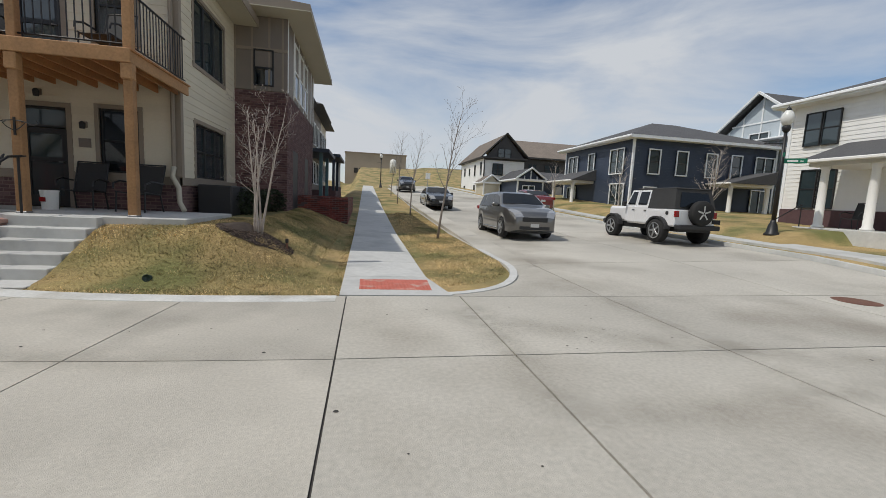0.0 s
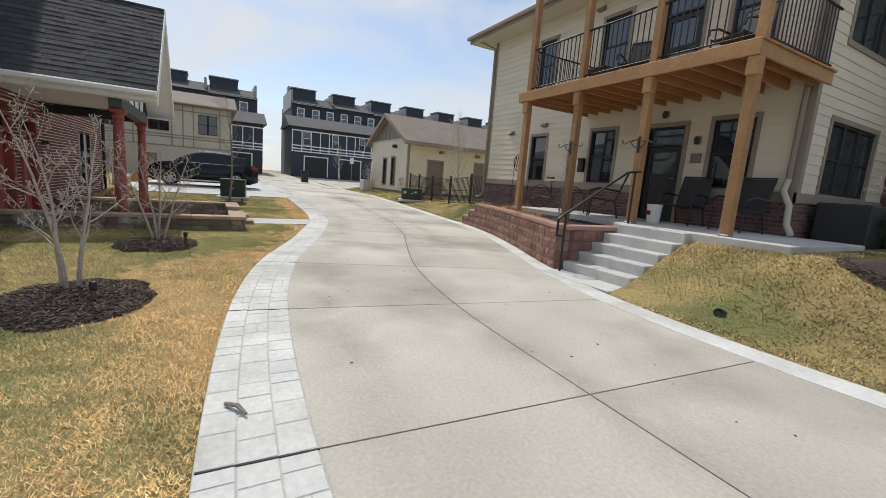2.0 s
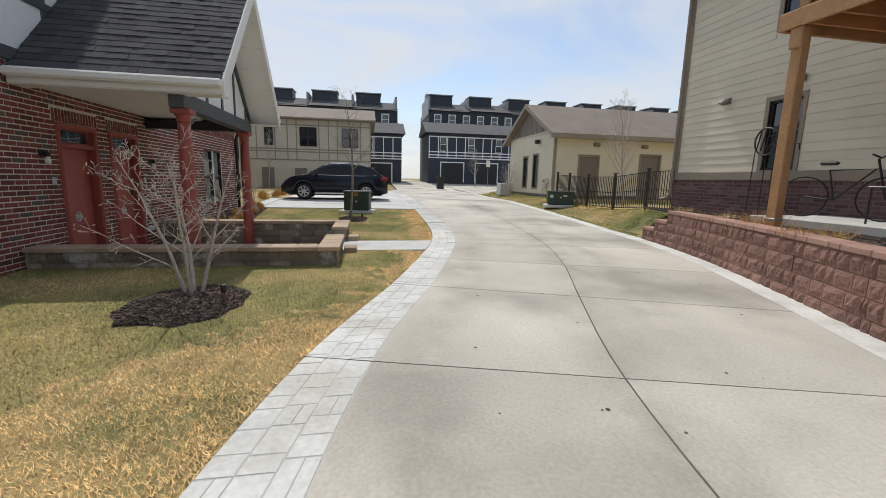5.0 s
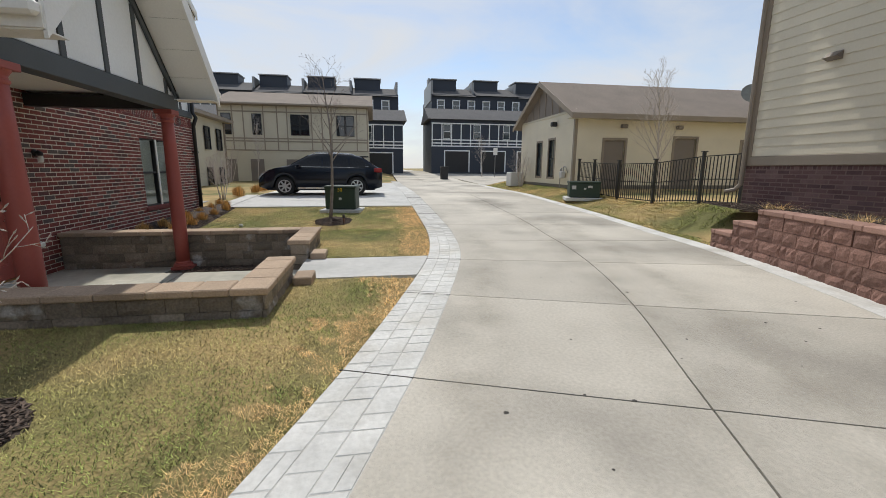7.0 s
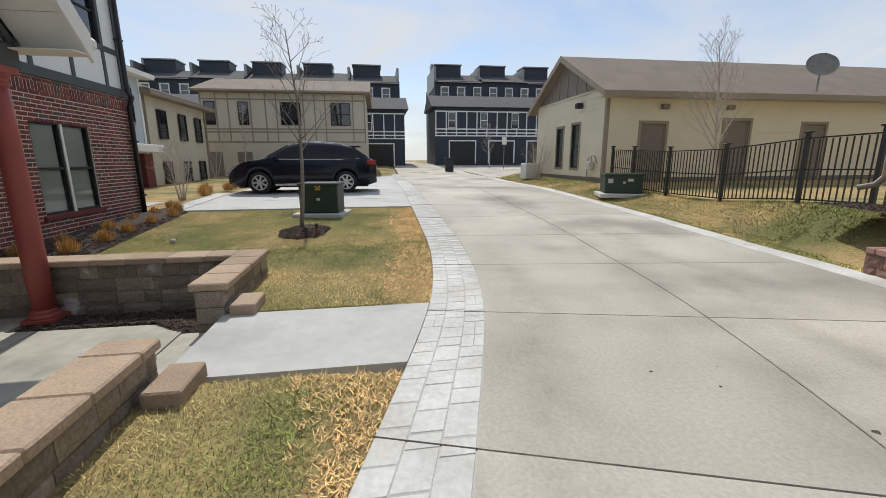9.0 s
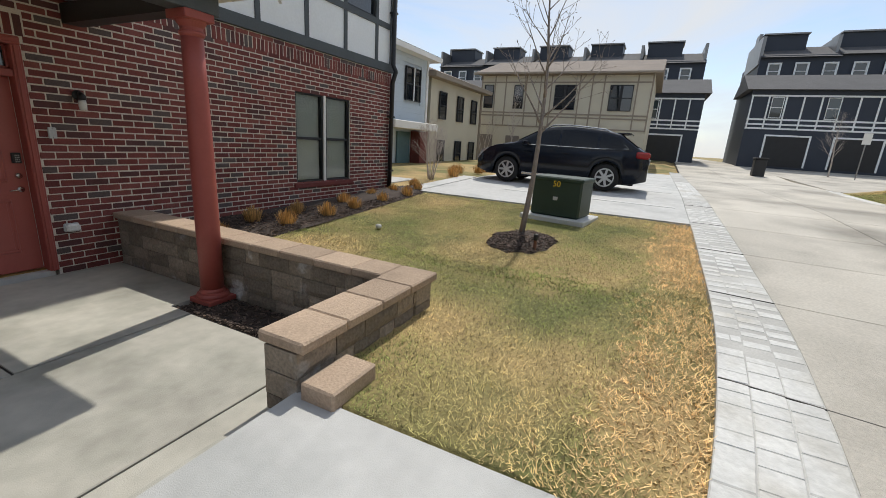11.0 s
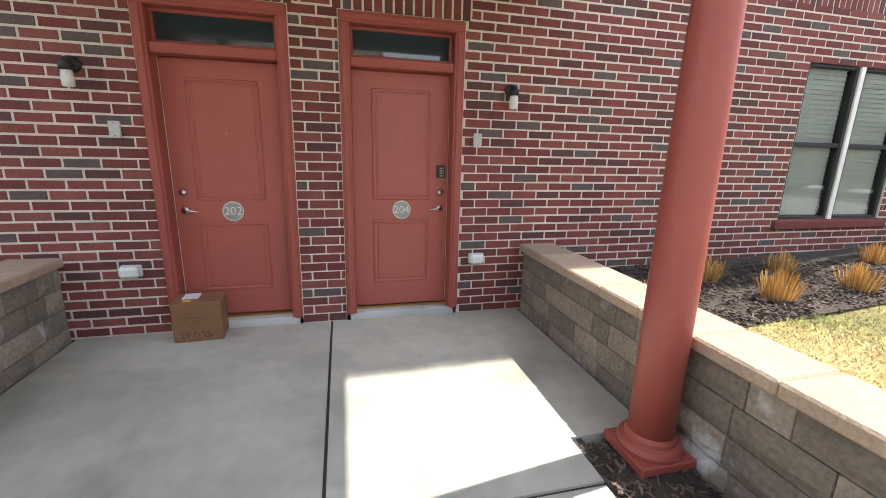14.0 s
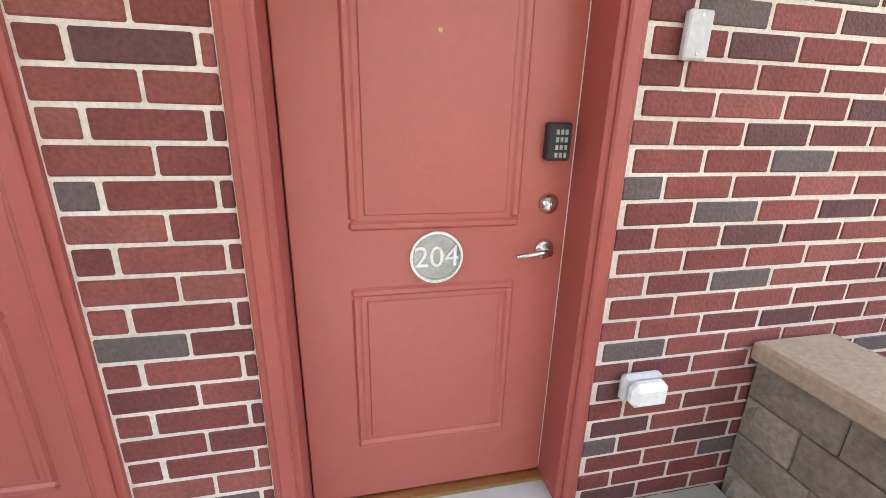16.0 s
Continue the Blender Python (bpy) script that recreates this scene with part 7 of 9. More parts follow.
dark_suv = car("suv", "glossy dark navy crossover parked in a bay", (-24.55, 1.12, level(-24.5, 1.1)), -90, 4.75, 1.88, [(-2.375, 0.9), (-2.34, 1.02), (-2.1, 1.16), (-1.6, 1.5), (-1.15, 1.6), (-0.35, 1.655), (0.15, 1.63), (0.5, 1.54), (1.2, 1.15), (1.75, 1.05), (2.2, 0.9), (2.375, 0.7)], 1.04, PAINT_NAVY, (-1.37, 1.37), 0.36,
               [(-1.95, -1.12), (-1.05, -0.1), (-0.04, 0.95)], [(-2.08, -1.66), (0.5, 1.15)])
for s in (1, -1):
    part("roof_rail", Mesh().tube([(-1.35, s * 0.62, 1.53), (-1.2, s * 0.62, 1.61), (-0.35, s * 0.62, 1.675), (0.2, s * 0.62, 1.66), (0.4, s * 0.62, 1.55)], 0.018, 6), CHROME, dark_suv, "silver roof rail")
    part("window_trim", Mesh().tube([(0.95, s * 0.90, 1.10), (-1.2, s * 0.905, 1.09), (-1.85, s * 0.88, 1.13), (-1.5, s * 0.76, 1.42)], 0.011, 5), CHROME, dark_suv, "bright window moulding")
part("spoiler", Mesh().bevel_box(-1.85, -1.5, -0.58, 0.58, 1.50, 1.54, 0.012), PAINT_NAVY, dark_suv)

car("suv", "grey compact crossover parked at the kerb", (5.75, 15.5, level(5.7, 15.5)), -90, 4.44, 1.85, suv_top(4.44, 1.08, 1.64), 1.04, PAINT_GREY, (-1.32, 1.32), 0.35,
    [(-1.8, -1.1), (-1.03, -0.08), (-0.02, 0.95)], [(-2.1, -1.75), (0.5, 1.05)], style=5)
sedan_top = [(-2.25, 0.88), (-2.2, 1.0), (-1.6, 1.04), (-0.95, 1.36), (-0.3, 1.45), (0.2, 1.42), (0.95, 1.05), (1.6, 0.95), (2.1, 0.82), (2.25, 0.62)]
car("sedan", "glossy black sedan parked farther up the street", (4.9, 28.6, level(4.9, 28.6)), -90, 4.5, 1.78, sedan_top, 0.95, PAINT_BLACK, (-1.3, 1.3), 0.32,
    [(-1.15, -0.3), (-0.24, 0.75)], [(-1.5, -0.95), (0.25, 0.9)], style=5)
car("sedan", "dark red sedan parked across the street", (11.1, 27.0, level(11.1, 27)), 90, 4.5, 1.8, sedan_top, 0.95, PAINT_RED, (-1.3, 1.3), 0.32,
    [(-1.15, -0.3), (-0.24, 0.75)], [(-1.5, -0.95), (0.25, 0.9)], style=5)
car("pickup", "dark pickup seen head on far up the street", (4.9, 51.0, level(4.9, 51)), -90, 5.2, 1.95, suv_top(5.2, 1.2, 1.8), 1.2, PAINT_BLACK, (-1.6, 1.6), 0.4,
    [(-0.6, 0.1), (0.16, 0.9)], [(0.5, 1.2)], style=5)


def offroader(at, rz):
    c = thing("offroader", "white boxy off-road car with black soft top and spare wheel", "car", at=at, rz=rz)
    r, h = 0.41, 0.80
    body = part("body", Mesh().bevel_box(-1.95, 0.55, -h, h, 0.58, 1.16, 0.05).bevel_box(0.5, 1.9, -h * 0.86, h * 0.86, 0.62, 1.2, 0.08), PAINT_WHITE, c)
    part("chassis", Mesh().box(-2.0, 2.0, -0.6, 0.6, 0.42, 0.6), DARK, c)
    top = Mesh().add([(-1.93, -h + 0.02, 1.16), (-0.62, -h + 0.02, 1.16), (-0.62, h - 0.02, 1.16), (-1.93, h - 0.02, 1.16), (-1.78, -h + 0.14, 1.82), (0.02, -h + 0.14, 1.86), (0.02, h - 0.14, 1.86), (-1.78, h - 0.14, 1.82)],
                     [(4, 5, 6, 7), (0, 1, 5, 4), (2, 3, 7, 6), (3, 0, 4, 7), (0, 3, 2, 1), (1, 2, 6, 5)])
    part("soft_top", top, FABRIC, c, "black fabric soft top")
    part("roof_panel", Mesh().bevel_box(-1.8, 0.2, -h + 0.13, h - 0.13, 1.80, 1.87, 0.03), FABRIC, c)
    for s in (1, -1):
        y0, y1 = s * (h - 0.07), s * (h - 0.02)
        for nm, a, b in (("rear_door", -0.62, 0.02), ("front_door", 0.04, 0.62)):
            d = part(nm, Mesh().bevel_box(a, b, s * (h - 0.05), s * (h + 0.012), 0.64, 1.2, 0.012), PAINT_WHITE, body)
            part("door_frame", Mesh().add([(a, y1, 1.2), (b, y1, 1.2), (b - (0.18 if b > 0.5 else 0), s * (h - 0.13), 1.8), (a, s * (h - 0.13), 1.8), (a, y0, 1.2), (b, y0, 1.2), (b - (0.18 if b > 0.5 else 0), s * (h - 0.18), 1.8), (a, s * (h - 0.18), 1.8)],
                                          [(0, 1, 2, 3), (4, 7, 6, 5), (0, 4, 5, 1), (1, 5, 6, 2), (2, 6, 7, 3), (3, 7, 4, 0)]), PAINT_WHITE, d)
            part("door_window", Mesh().add([(a + 0.07, y1 + s * 0.004, 1.27), (b - 0.08, y1 + s * 0.004, 1.27), (b - (0.24 if b > 0.5 else 0.08), s * (h - 0.117), 1.74), (a + 0.07, s * (h - 0.117), 1.74)], [(0, 1, 2, 3) if s < 0 else (3, 2, 1, 0)]), CARGLASS, d)
            part("door_handle", Mesh().bevel_box(a + 0.03, a + 0.15, s * (h + 0.01), s * (h + 0.045), 1.06, 1.09, 0.008), DARK, d)
        part("mirror", Mesh().bevel_box(0.5, 0.6, s * (h + 0.04), s * (h + 0.22), 1.2, 1.38, 0.03), DARK, body)
        for wx in (-1.25, 1.3):
            fl = Mesh()
            for a0 in range(0, 7):
                t0, t1 = math.radians(10 + a0 * 160 / 7), math.radians(10 + (a0 + 1) * 160 / 7)
                for (ra, rb) in ((r * 1.12, r * 1.28),):
                    p = [(wx + q * math.cos(t), q * math.sin(t) * 0.95 + r) for t, q in ((t0, ra), (t0, rb), (t1, rb), (t1, ra))]
                    yy0, yy1 = s * (h - 0.06), s * (h + 0.14)
                    fl.add([(p[k][0], yy0, p[k][1]) for k in range(4)] + [(p[k][0], yy1, p[k][1]) for k in range(4)], [(0, 1, 2, 3), (4, 7, 6, 5), (0, 4, 5, 1), (1, 5, 6, 2), (2, 6, 7, 3), (3, 7, 4, 0)])
            part("fender_flare", fl, DARK, body, "black plastic fender flare")
            wheel(c, wx, s * (h + 0.0), r, 0.27, s, 5)
        part("tail_light", Mesh().bevel_box(-2.0, -1.92, s * (h - 0.16), s * (h - 0.01), 0.9, 1.1, 0.015), LAMPRED, body)
        part("fuel_cap", Mesh().lathe([(0.07, 0), (0.06, 0.015), (0, 0.016)], 14, pose(-1.62, s * h, 1.02, -90 * s)), DARK, body)
    part("windscreen", Mesh().quad((0.62, -h + 0.12, 1.2), (0.62, h - 0.12, 1.2), (0.38, h - 0.2, 1.8), (0.38, -h + 0.2, 1.8), 0.01), CARGLASS, body)
    part("rear_window", Mesh().quad((-1.94, h - 0.2, 1.24), (-1.94, -h + 0.2, 1.24), (-1.83, -h + 0.3, 1.72), (-1.83, h - 0.3, 1.72), 0.006), CARGLASS, c)
    part("bumper", Mesh().bevel_box(-2.2, -1.96, -h + 0.02, h - 0.02, 0.5, 0.66, 0.03), DARK, c)
    part("bumper", Mesh().bevel_box(1.92, 2.15, -h + 0.02, h - 0.02, 0.5, 0.68, 0.03), DARK, c)
    part("licence_plate", Mesh().bevel_box(-2.22, -2.19, -0.72, -0.42, 0.72, 0.86, 0.004), PAINT_NAVY, c)
    sp = part("spare_wheel", Mesh().lathe([(0.22, -0.12), (0.38, -0.12), (0.41, -0.07), (0.41, 0.07), (0.38, 0.12), (0.22, 0.12)], 28, pose(-2.1, -0.08, 1.05, 0, 90)), RUBBER, c, "", True)
    rim = Mesh()
    for k in range(5):
        rim.bevel_box(0.03, 0.24, -0.025, 0.025, 0.10, 0.128, 0.006, pose(-2.1, -0.08, 1.05, 0, -90) @ pose(0, 0, 0, 0, 0, 72 * k))
    part("rim", rim, ALLOY, sp)


offroader((10.75, 13.9, level(10.7, 13.9)), 90)


# ---- houses across the street and up it ----
def plain_house(name, label, x0, x1, y0, y1, zb, h, wall, roof_mat, hip, trim, win_w, win_s, roof_h=2.0, ov=0.6, gable_axis="y", base=None, wtrim=True):
    t = thing(name, label, "house")
    part("wall", Mesh().box(x0, x1, y0, y1, zb - 1.5, zb + h), wall, t)
    n = int(h / 0.19)
    for f, w in ((facing(x0, y1, -90), y1 - y0), (facing(x0, y0, 0), x1 - x0)):
        m = Mesh()
        for i in range(n):
            z = zb + 0.1 + i * 0.19
            m.add([(0, -0.018, z), (w, -0.018, z), (w, 0, z + 0.19), (0, 0, z + 0.19), (0, 0.0, z), (w, 0.0, z)], [(0, 1, 2, 3), (5, 4, 0, 1)][:1] + [(4, 5, 1, 0)])
        tagged(part("siding_boarding", m, wall, t, at=f), kind="stuff")
    for (a, b) in ((x0, y0), (x0, y1), (x1, y0)):
        part("corner_board", Mesh().box(a - 0.05, a + 0.09, b - 0.05, b + 0.09, zb, zb + h), trim, t)
    if base:
        part("brick_base", Mesh().box(x0 - 0.06, x1, y0 - 0.06, y1, zb - 1.0, zb + 0.75), base, t)
    for u, z, w, hh in win_w:
        window("window", facing(x0 - 0.03, y1, -90) @ pose(u, -0.02, zb + z), w, hh, "sash window", frame_mat=WINBLACK, trim=trim if wtrim else None, tw=0.08, mull=trim if w > 1.1 else None, glass=GLASSB, parent=t)
    for u, z, w, hh in win_s:
        window("window", facing(x0, y0 - 0.03, 0) @ pose(u, -0.02, zb + z), w, hh, "sash window", frame_mat=WINBLACK, trim=trim if wtrim else None, tw=0.08, mull=trim if w > 1.1 else None, glass=GLASSB, parent=t)
    a, b, c, d, z = x0 - ov, x1 + ov, y0 - ov, y1 + ov, zb + h
    part("soffit", Mesh().box(a, b, c, d, z - 0.02, z + 0.18), trim, t)
    if hip:
        k = min(b - a, d - c) / 2 * 0.98
        if b - a > d - c:
            r0, r1 = (a + k, (c + d) / 2, z + roof_h), (b - k, (c + d) / 2, z + roof_h)
            fs = [(0, 1, 5, 4), (1, 2, 5), (2, 3, 4, 5), (3, 0, 4)]
        else:
            r0, r1 = ((a + b) / 2, c + k, z + roof_h), ((a + b) / 2, d - k, z + roof_h)
            fs = [(0, 1, 4), (1, 2, 5, 4), (2, 3, 5), (3, 0, 4, 5)]
    elif gable_axis == "y":
        r0, r1 = ((a + b) / 2, c, z + roof_h), ((a + b) / 2, d, z + roof_h)
        fs = [(1, 2, 5, 4), (3, 0, 4, 5)]
    else:
        r0, r1 = (a, (c + d) / 2, z + roof_h), (b, (c + d) / 2, z + roof_h)
        fs = [(0, 1, 5, 4), (2, 3, 4, 5)]
    part("roof", Mesh().add([(a, c, z + 0.19), (b, c, z + 0.19), (b, d, z + 0.19), (a, d, z + 0.19), r0, r1], fs), roof_mat, t)
    if not hip:
        if gable_axis == "y":
            tri_ = Mesh().add([(x0, y0, z), (x1, y0, z), ((x0 + x1) / 2, y0, z + roof_h * 0.93), (x0, y0 + 0.1, z), (x1, y0 + 0.1, z), ((x0 + x1) / 2, y0 + 0.1, z + roof_h * 0.93)], [(0, 1, 2), (3, 5, 4), (1, 4, 5, 2), (2, 5, 3, 0)])
            ends = [((a, c, z + 0.19), (r0[0], c, r0[2])), ((r0[0], c, r0[2]), (b, c, z + 0.19))]
        else:
            tri_ = Mesh().add([(x0, y0, z), (x0, y1, z), (x0, (y0 + y1) / 2, z + roof_h * 0.93), (x0 + 0.1, y0, z), (x0 + 0.1, y1, z), (x0 + 0.1, (y0 + y1) / 2, z + roof_h * 0.93)], [(0, 2, 1), (3, 4, 5), (1, 2, 5, 4), (2, 0, 3, 5)])
            ends = [((a, c, z + 0.19), (a, r0[1], r0[2])), ((a, r0[1], r0[2]), (a, d, z + 0.19))]
        part("gable", tri_, wall, t)
        for p, q in ends:
            part("rake_board", Mesh().tube([p, q], 0.11, 4), trim, t)
    part("gutter", Mesh().bevel_box(a - 0.1, a, c, d, z + 0.04, z + 0.18, 0.03), trim, t)
    return t


def porch_roof(house, x0, x1, y0, y1, z, rise, posts, wall_mat, roof_mat, gable=False):
    """A small porch on white columns before a west face."""
    zb = min(z - 2.4, z)
    part("porch_beam", Mesh().box(x0, x1, y0, y1, z - 0.22, z), WHITE, house)
    if gable:
        ym = (y0 + y1) / 2
        part("porch_roof", Mesh().add([(x0 - 0.3, y0 - 0.3, z), (x1, y0 - 0.3, z), (x1, y1 + 0.3, z), (x0 - 0.3, y1 + 0.3, z), (x0 - 0.3, ym, z + rise), (x1, ym, z + rise)], [(0, 1, 5, 4), (2, 3, 4, 5), (0, 4, 3)]), roof_mat, house)
    else:
        part("porch_roof", Mesh().add([(x0 - 0.3, y0 - 0.3, z), (x1, y0 - 0.3, z + rise), (x1, y1 + 0.3, z + rise), (x0 - 0.3, y1 + 0.3, z), (x1, y0 - 0.3, z), (x1, y1 + 0.3, z)], [(0, 1, 2, 3), (0, 4, 1), (3, 2, 5)]), roof_mat, house)
        part("porch_gutter", Mesh().bevel_box(x0 - 0.42, x0 - 0.3, y0 - 0.3, y1 + 0.3, z - 0.1, z + 0.03, 0.03), WHITE, house)
    for px, py, pz in posts:
        part("porch_column", Mesh().lathe([(0.2, 0), (0.2, 0.08), (0.15, 0.12), (0.13, z - 0.4 - pz), (0.17, z - 0.3 - pz), (0.17, z - 0.2 - pz)], 18, pose(px, py, pz)), WHITE, house, "round white column", True)


blue = plain_house("house_navy", "two-storey navy house with white trim and a dark hip roof", 18.2, 30.0, 26.4, 36.2, 0.95, 5.4, NAVY2, SHINGLE_G, True, STUCCO,
                   [(0.8, 3.1, 1.5, 1.7), (4.2, 3.1, 0.8, 1.7), (7.3, 3.1, 1.6, 1.7), (0.9, 0.6, 1.4, 1.6), (7.6, 0.6, 1.6, 1.7)],
                   [(1.2, 3.1, 0.8, 1.6), (3.4, 3.1, 0.8, 1.6), (5.8, 3.1, 0.8, 1.6), (7.9, 3.1, 0.8, 1.6), (10.0, 3.0, 1.5, 1.7), (1.0, 0.7, 0.9, 1.4), (3.2, 0.7, 0.8, 1.2), (9.9, 0.6, 1.5, 1.7)], 2.2, base=BRICK_P)
porch_roof(blue, 16.4, 18.2, 31.2, 35.0, 3.6, 0.9, [(16.5, 31.4, 0.9), (16.5, 34.8, 0.9)], NAVY2, SHINGLE_G)
porch_roof(blue, 24.6, 28.0, 24.6, 26.4, 3.6, 0.9, [(24.8, 24.8, 0.9), (27.8, 24.8, 0.9)], NAVY2, SHINGLE_G)
white_h = plain_house("house_white", "two-storey white lap-sided house with black windows and a brick base", 20.0, 32.0, 4.5, 17.0, 1.1, 5.5, WHITE, SHINGLE_G, True, STUCCO,
                      [(0.68, 3.6, 0.72, 1.5), (1.44, 3.6, 0.72, 1.5), (0.8, 0.8, 0.72, 1.75), (1.58, 0.8, 0.72, 1.75), (6.2, 3.6, 1.0, 1.5), (6.6, 0.8, 1.0, 1.7)], [], 2.4, base=BRICK_P, wtrim=False)
porch_roof(white_h, 17.8, 20.0, 8.6, 14.2, 3.75, 0.95, [(18.0, 13.7, 1.1), (18.0, 12.0, 1.1), (18.0, 9.0, 1.1)], WHITE, SHINGLE_G)
part("porch_slab", Mesh().bevel_box(17.5, 20.0, 8.4, 14.3, 0.3, 1.1, 0.02), WALK, white_h)
for i in range(4):
    part("porch_step", Mesh().bevel_box(17.5 - 0.32 * (i + 1), 17.52 - 0.32 * i, 12.4, 14.0, 0.3, 1.1 - 0.17 * (i + 1), 0.01), WALK, white_h)
part("porch_handrail", Mesh().tube([(16.3, 14.1, 0.5), (16.3, 14.1, 1.3), (17.6, 14.1, 2.0), (17.6, 14.1, 1.1)], 0.025, 6), BLACK, white_h, "black handrail")
gable_h = plain_house("house_grey", "pale grey gabled house with white strips behind its neighbours", 30.6, 42, 24.0, 33, 1.4, 5.8, PALEBLUE, SHINGLE_G, False, STUCCO, [(3.7, 5.2, 1.6, 1.3)], [], 3.8, gable_axis="x")
fg = facing(30.6, 33, -90)
for u, z0, z1 in ((1.6, 6.7, 8.4), (2.9, 6.7, 9.4), (4.5, 6.7, 10.7), (6.1, 6.7, 9.4), (7.4, 6.7, 8.4)):
    part("strip", Mesh().box(u - 0.06, u + 0.06, -0.06, -0.02, z0, z1), STUCCO, gable_h, "white batten", at=fg)
for z, u0, u1 in ((8.75, 1.8, 7.2), (7.25, 0.1, 8.9)):
    part("strip", Mesh().box(u0, u1, -0.055, -0.02, z - 0.06, z + 0.06), STUCCO, gable_h, "white batten", at=fg)
dark_h = plain_house("house_charcoal", "charcoal and white gabled house up the street", 14.9, 20.3, 52, 64.5, 2.8, 4.3, WHITE, SHINGLE_T, False, CHARCOAL,
                     [(2.2, 2.4, 0.4, 1.2), (5.0, 2.4, 0.4, 1.0), (8.0, 2.2, 0.45, 1.5), (11.0, 2.2, 0.5, 1.7), (2.2, 0.3, 0.5, 0.7), (8.0, 0.3, 0.5, 0.7)],
                     [(1.1, 2.2, 1.4, 1.5)], 3.2, ov=0.45, wtrim=False)
part("upper_gable", Mesh().add([(14.88, 51.9, 6.9), (20.32, 51.9, 6.9), (20.32, 51.9, 7.15), (17.6, 51.9, 10.1), (14.88, 51.9, 7.15), (14.88, 52.0, 6.9), (20.32, 52.0, 6.9), (20.32, 52.0, 7.15), (17.6, 52.0, 10.1), (14.88, 52.0, 7.15)],
                               [(0, 1, 2, 3, 4), (0, 5, 6, 1), (1, 6, 7, 2), (4, 9, 5, 0), (2, 7, 8, 3), (3, 8, 9, 4)]), CHARCOAL, dark_h, "charcoal gable front")
window("window", facing(16.6, 51.87, 0) @ pose(0, -0.02, 7.1), 1.7, 1.3, "gable window", mull=WINBLACK, glass=GLASSB, parent=dark_h)
plain_house("house_charcoal", "long charcoal house under a tan roof", 20.8, 40, 55, 65, 2.8, 4.9, CHARCOAL, SHINGLE_T, False, CHARCOAL, [], [(1.2, 3.1, 1.2, 1.1), (3.6, 3.1, 2.2, 1.1), (9, 3.1, 2.2, 1.1)], 3.1, gable_axis="x", wtrim=False)
shed = plain_house("shed_blue", "small slate-blue garage with a white-battened gable", 15.8, 18.6, 42, 48, 1.6, 2.35, NAVY2, SHINGLE_G, False, STUCCO, [], [(0.55, 0.5, 0.55, 1.3), (1.25, 0.5, 0.55, 1.3)], 1.35, ov=0.3)
for u, t in ((16.5, 0.5), (17.2, 1.05), (17.9, 0.5)):
    part("strip", Mesh().box(u - 0.05, u + 0.05, 41.93, 41.98, 3.95, 3.95 + t), STUCCO, shed, "white batten")
part("strip", Mesh().box(15.8, 18.6, 41.92, 41.98, 3.88, 4.0), STUCCO, shed, "white batten")
part("wing", Mesh().box(18.62, 22.2, 42.8, 48, 0.6, 3.9), NAVY2, shed)
part("wing_roof", Mesh().add([(18.5, 42.4, 3.9), (22.6, 42.4, 3.9), (22.6, 45.4, 5.2), (18.5, 45.4, 5.2), (18.5, 48.3, 3.9), (22.6, 48.3, 3.9)], [(0, 1, 2, 3), (3, 2, 5, 4), (0, 3, 4), (1, 5, 2), (0, 4, 5, 1)]), SHINGLE_G, shed)
part("wing_door", Mesh().box(20.2, 21.2, 42.75, 42.8, 1.5, 3.5), PLATE, shed, "pale grey door")
plain_house("shed_tan", "small tan garage up the street", 13.6, 15.5, 47.2, 50.5, 2.2, 1.5, CREAM2, SHINGLE_T, False, STUCCO, [], [], 1.0, ov=0.2)
far_b = thing("warehouse", "long tan flat-roofed warehouse on the far rise", "warehouse")
part("wall", Mesh().box(-6, 12.2, 130, 160, 4, 14.4), TANWALL, far_b)
part("roof_edge", Mesh().box(-6.2, 12.4, 129.8, 160, 14.4, 14.7), TAUPE, far_b)
for i in range(4):
    part("dock", Mesh().box(-3.4 + 1.5 * i, -2.2 + 1.5 * i, 129.85, 130, 8.5, 10.0), DARK, far_b, "dark dock opening")
far_c = thing("office_block", "distant glazed office block", "office block")
part("wall", Mesh().box(26, 40, 150, 160, 6, 13.0), STEEL, far_c)
for i in range(5):
    part("window_band", Mesh().box(26.4 + i * 2.7, 28.6 + i * 2.7, 149.9, 150, 10.0, 12.5), GLASSB, far_c)
part("low_wing", Mesh().box(14, 25, 150, 160, 6, 12.0), DARK, far_c)
tank = thing("water_tank", "white upright tank on the far rise", "tank", at=(6.4, 100, ground(6.4, 100)))
part("shell", Mesh().lathe([(0.75, 0), (0.75, 2.5), (0.6, 3.0), (0.2, 3.2)], 18), WHITE, tank, smooth=True)

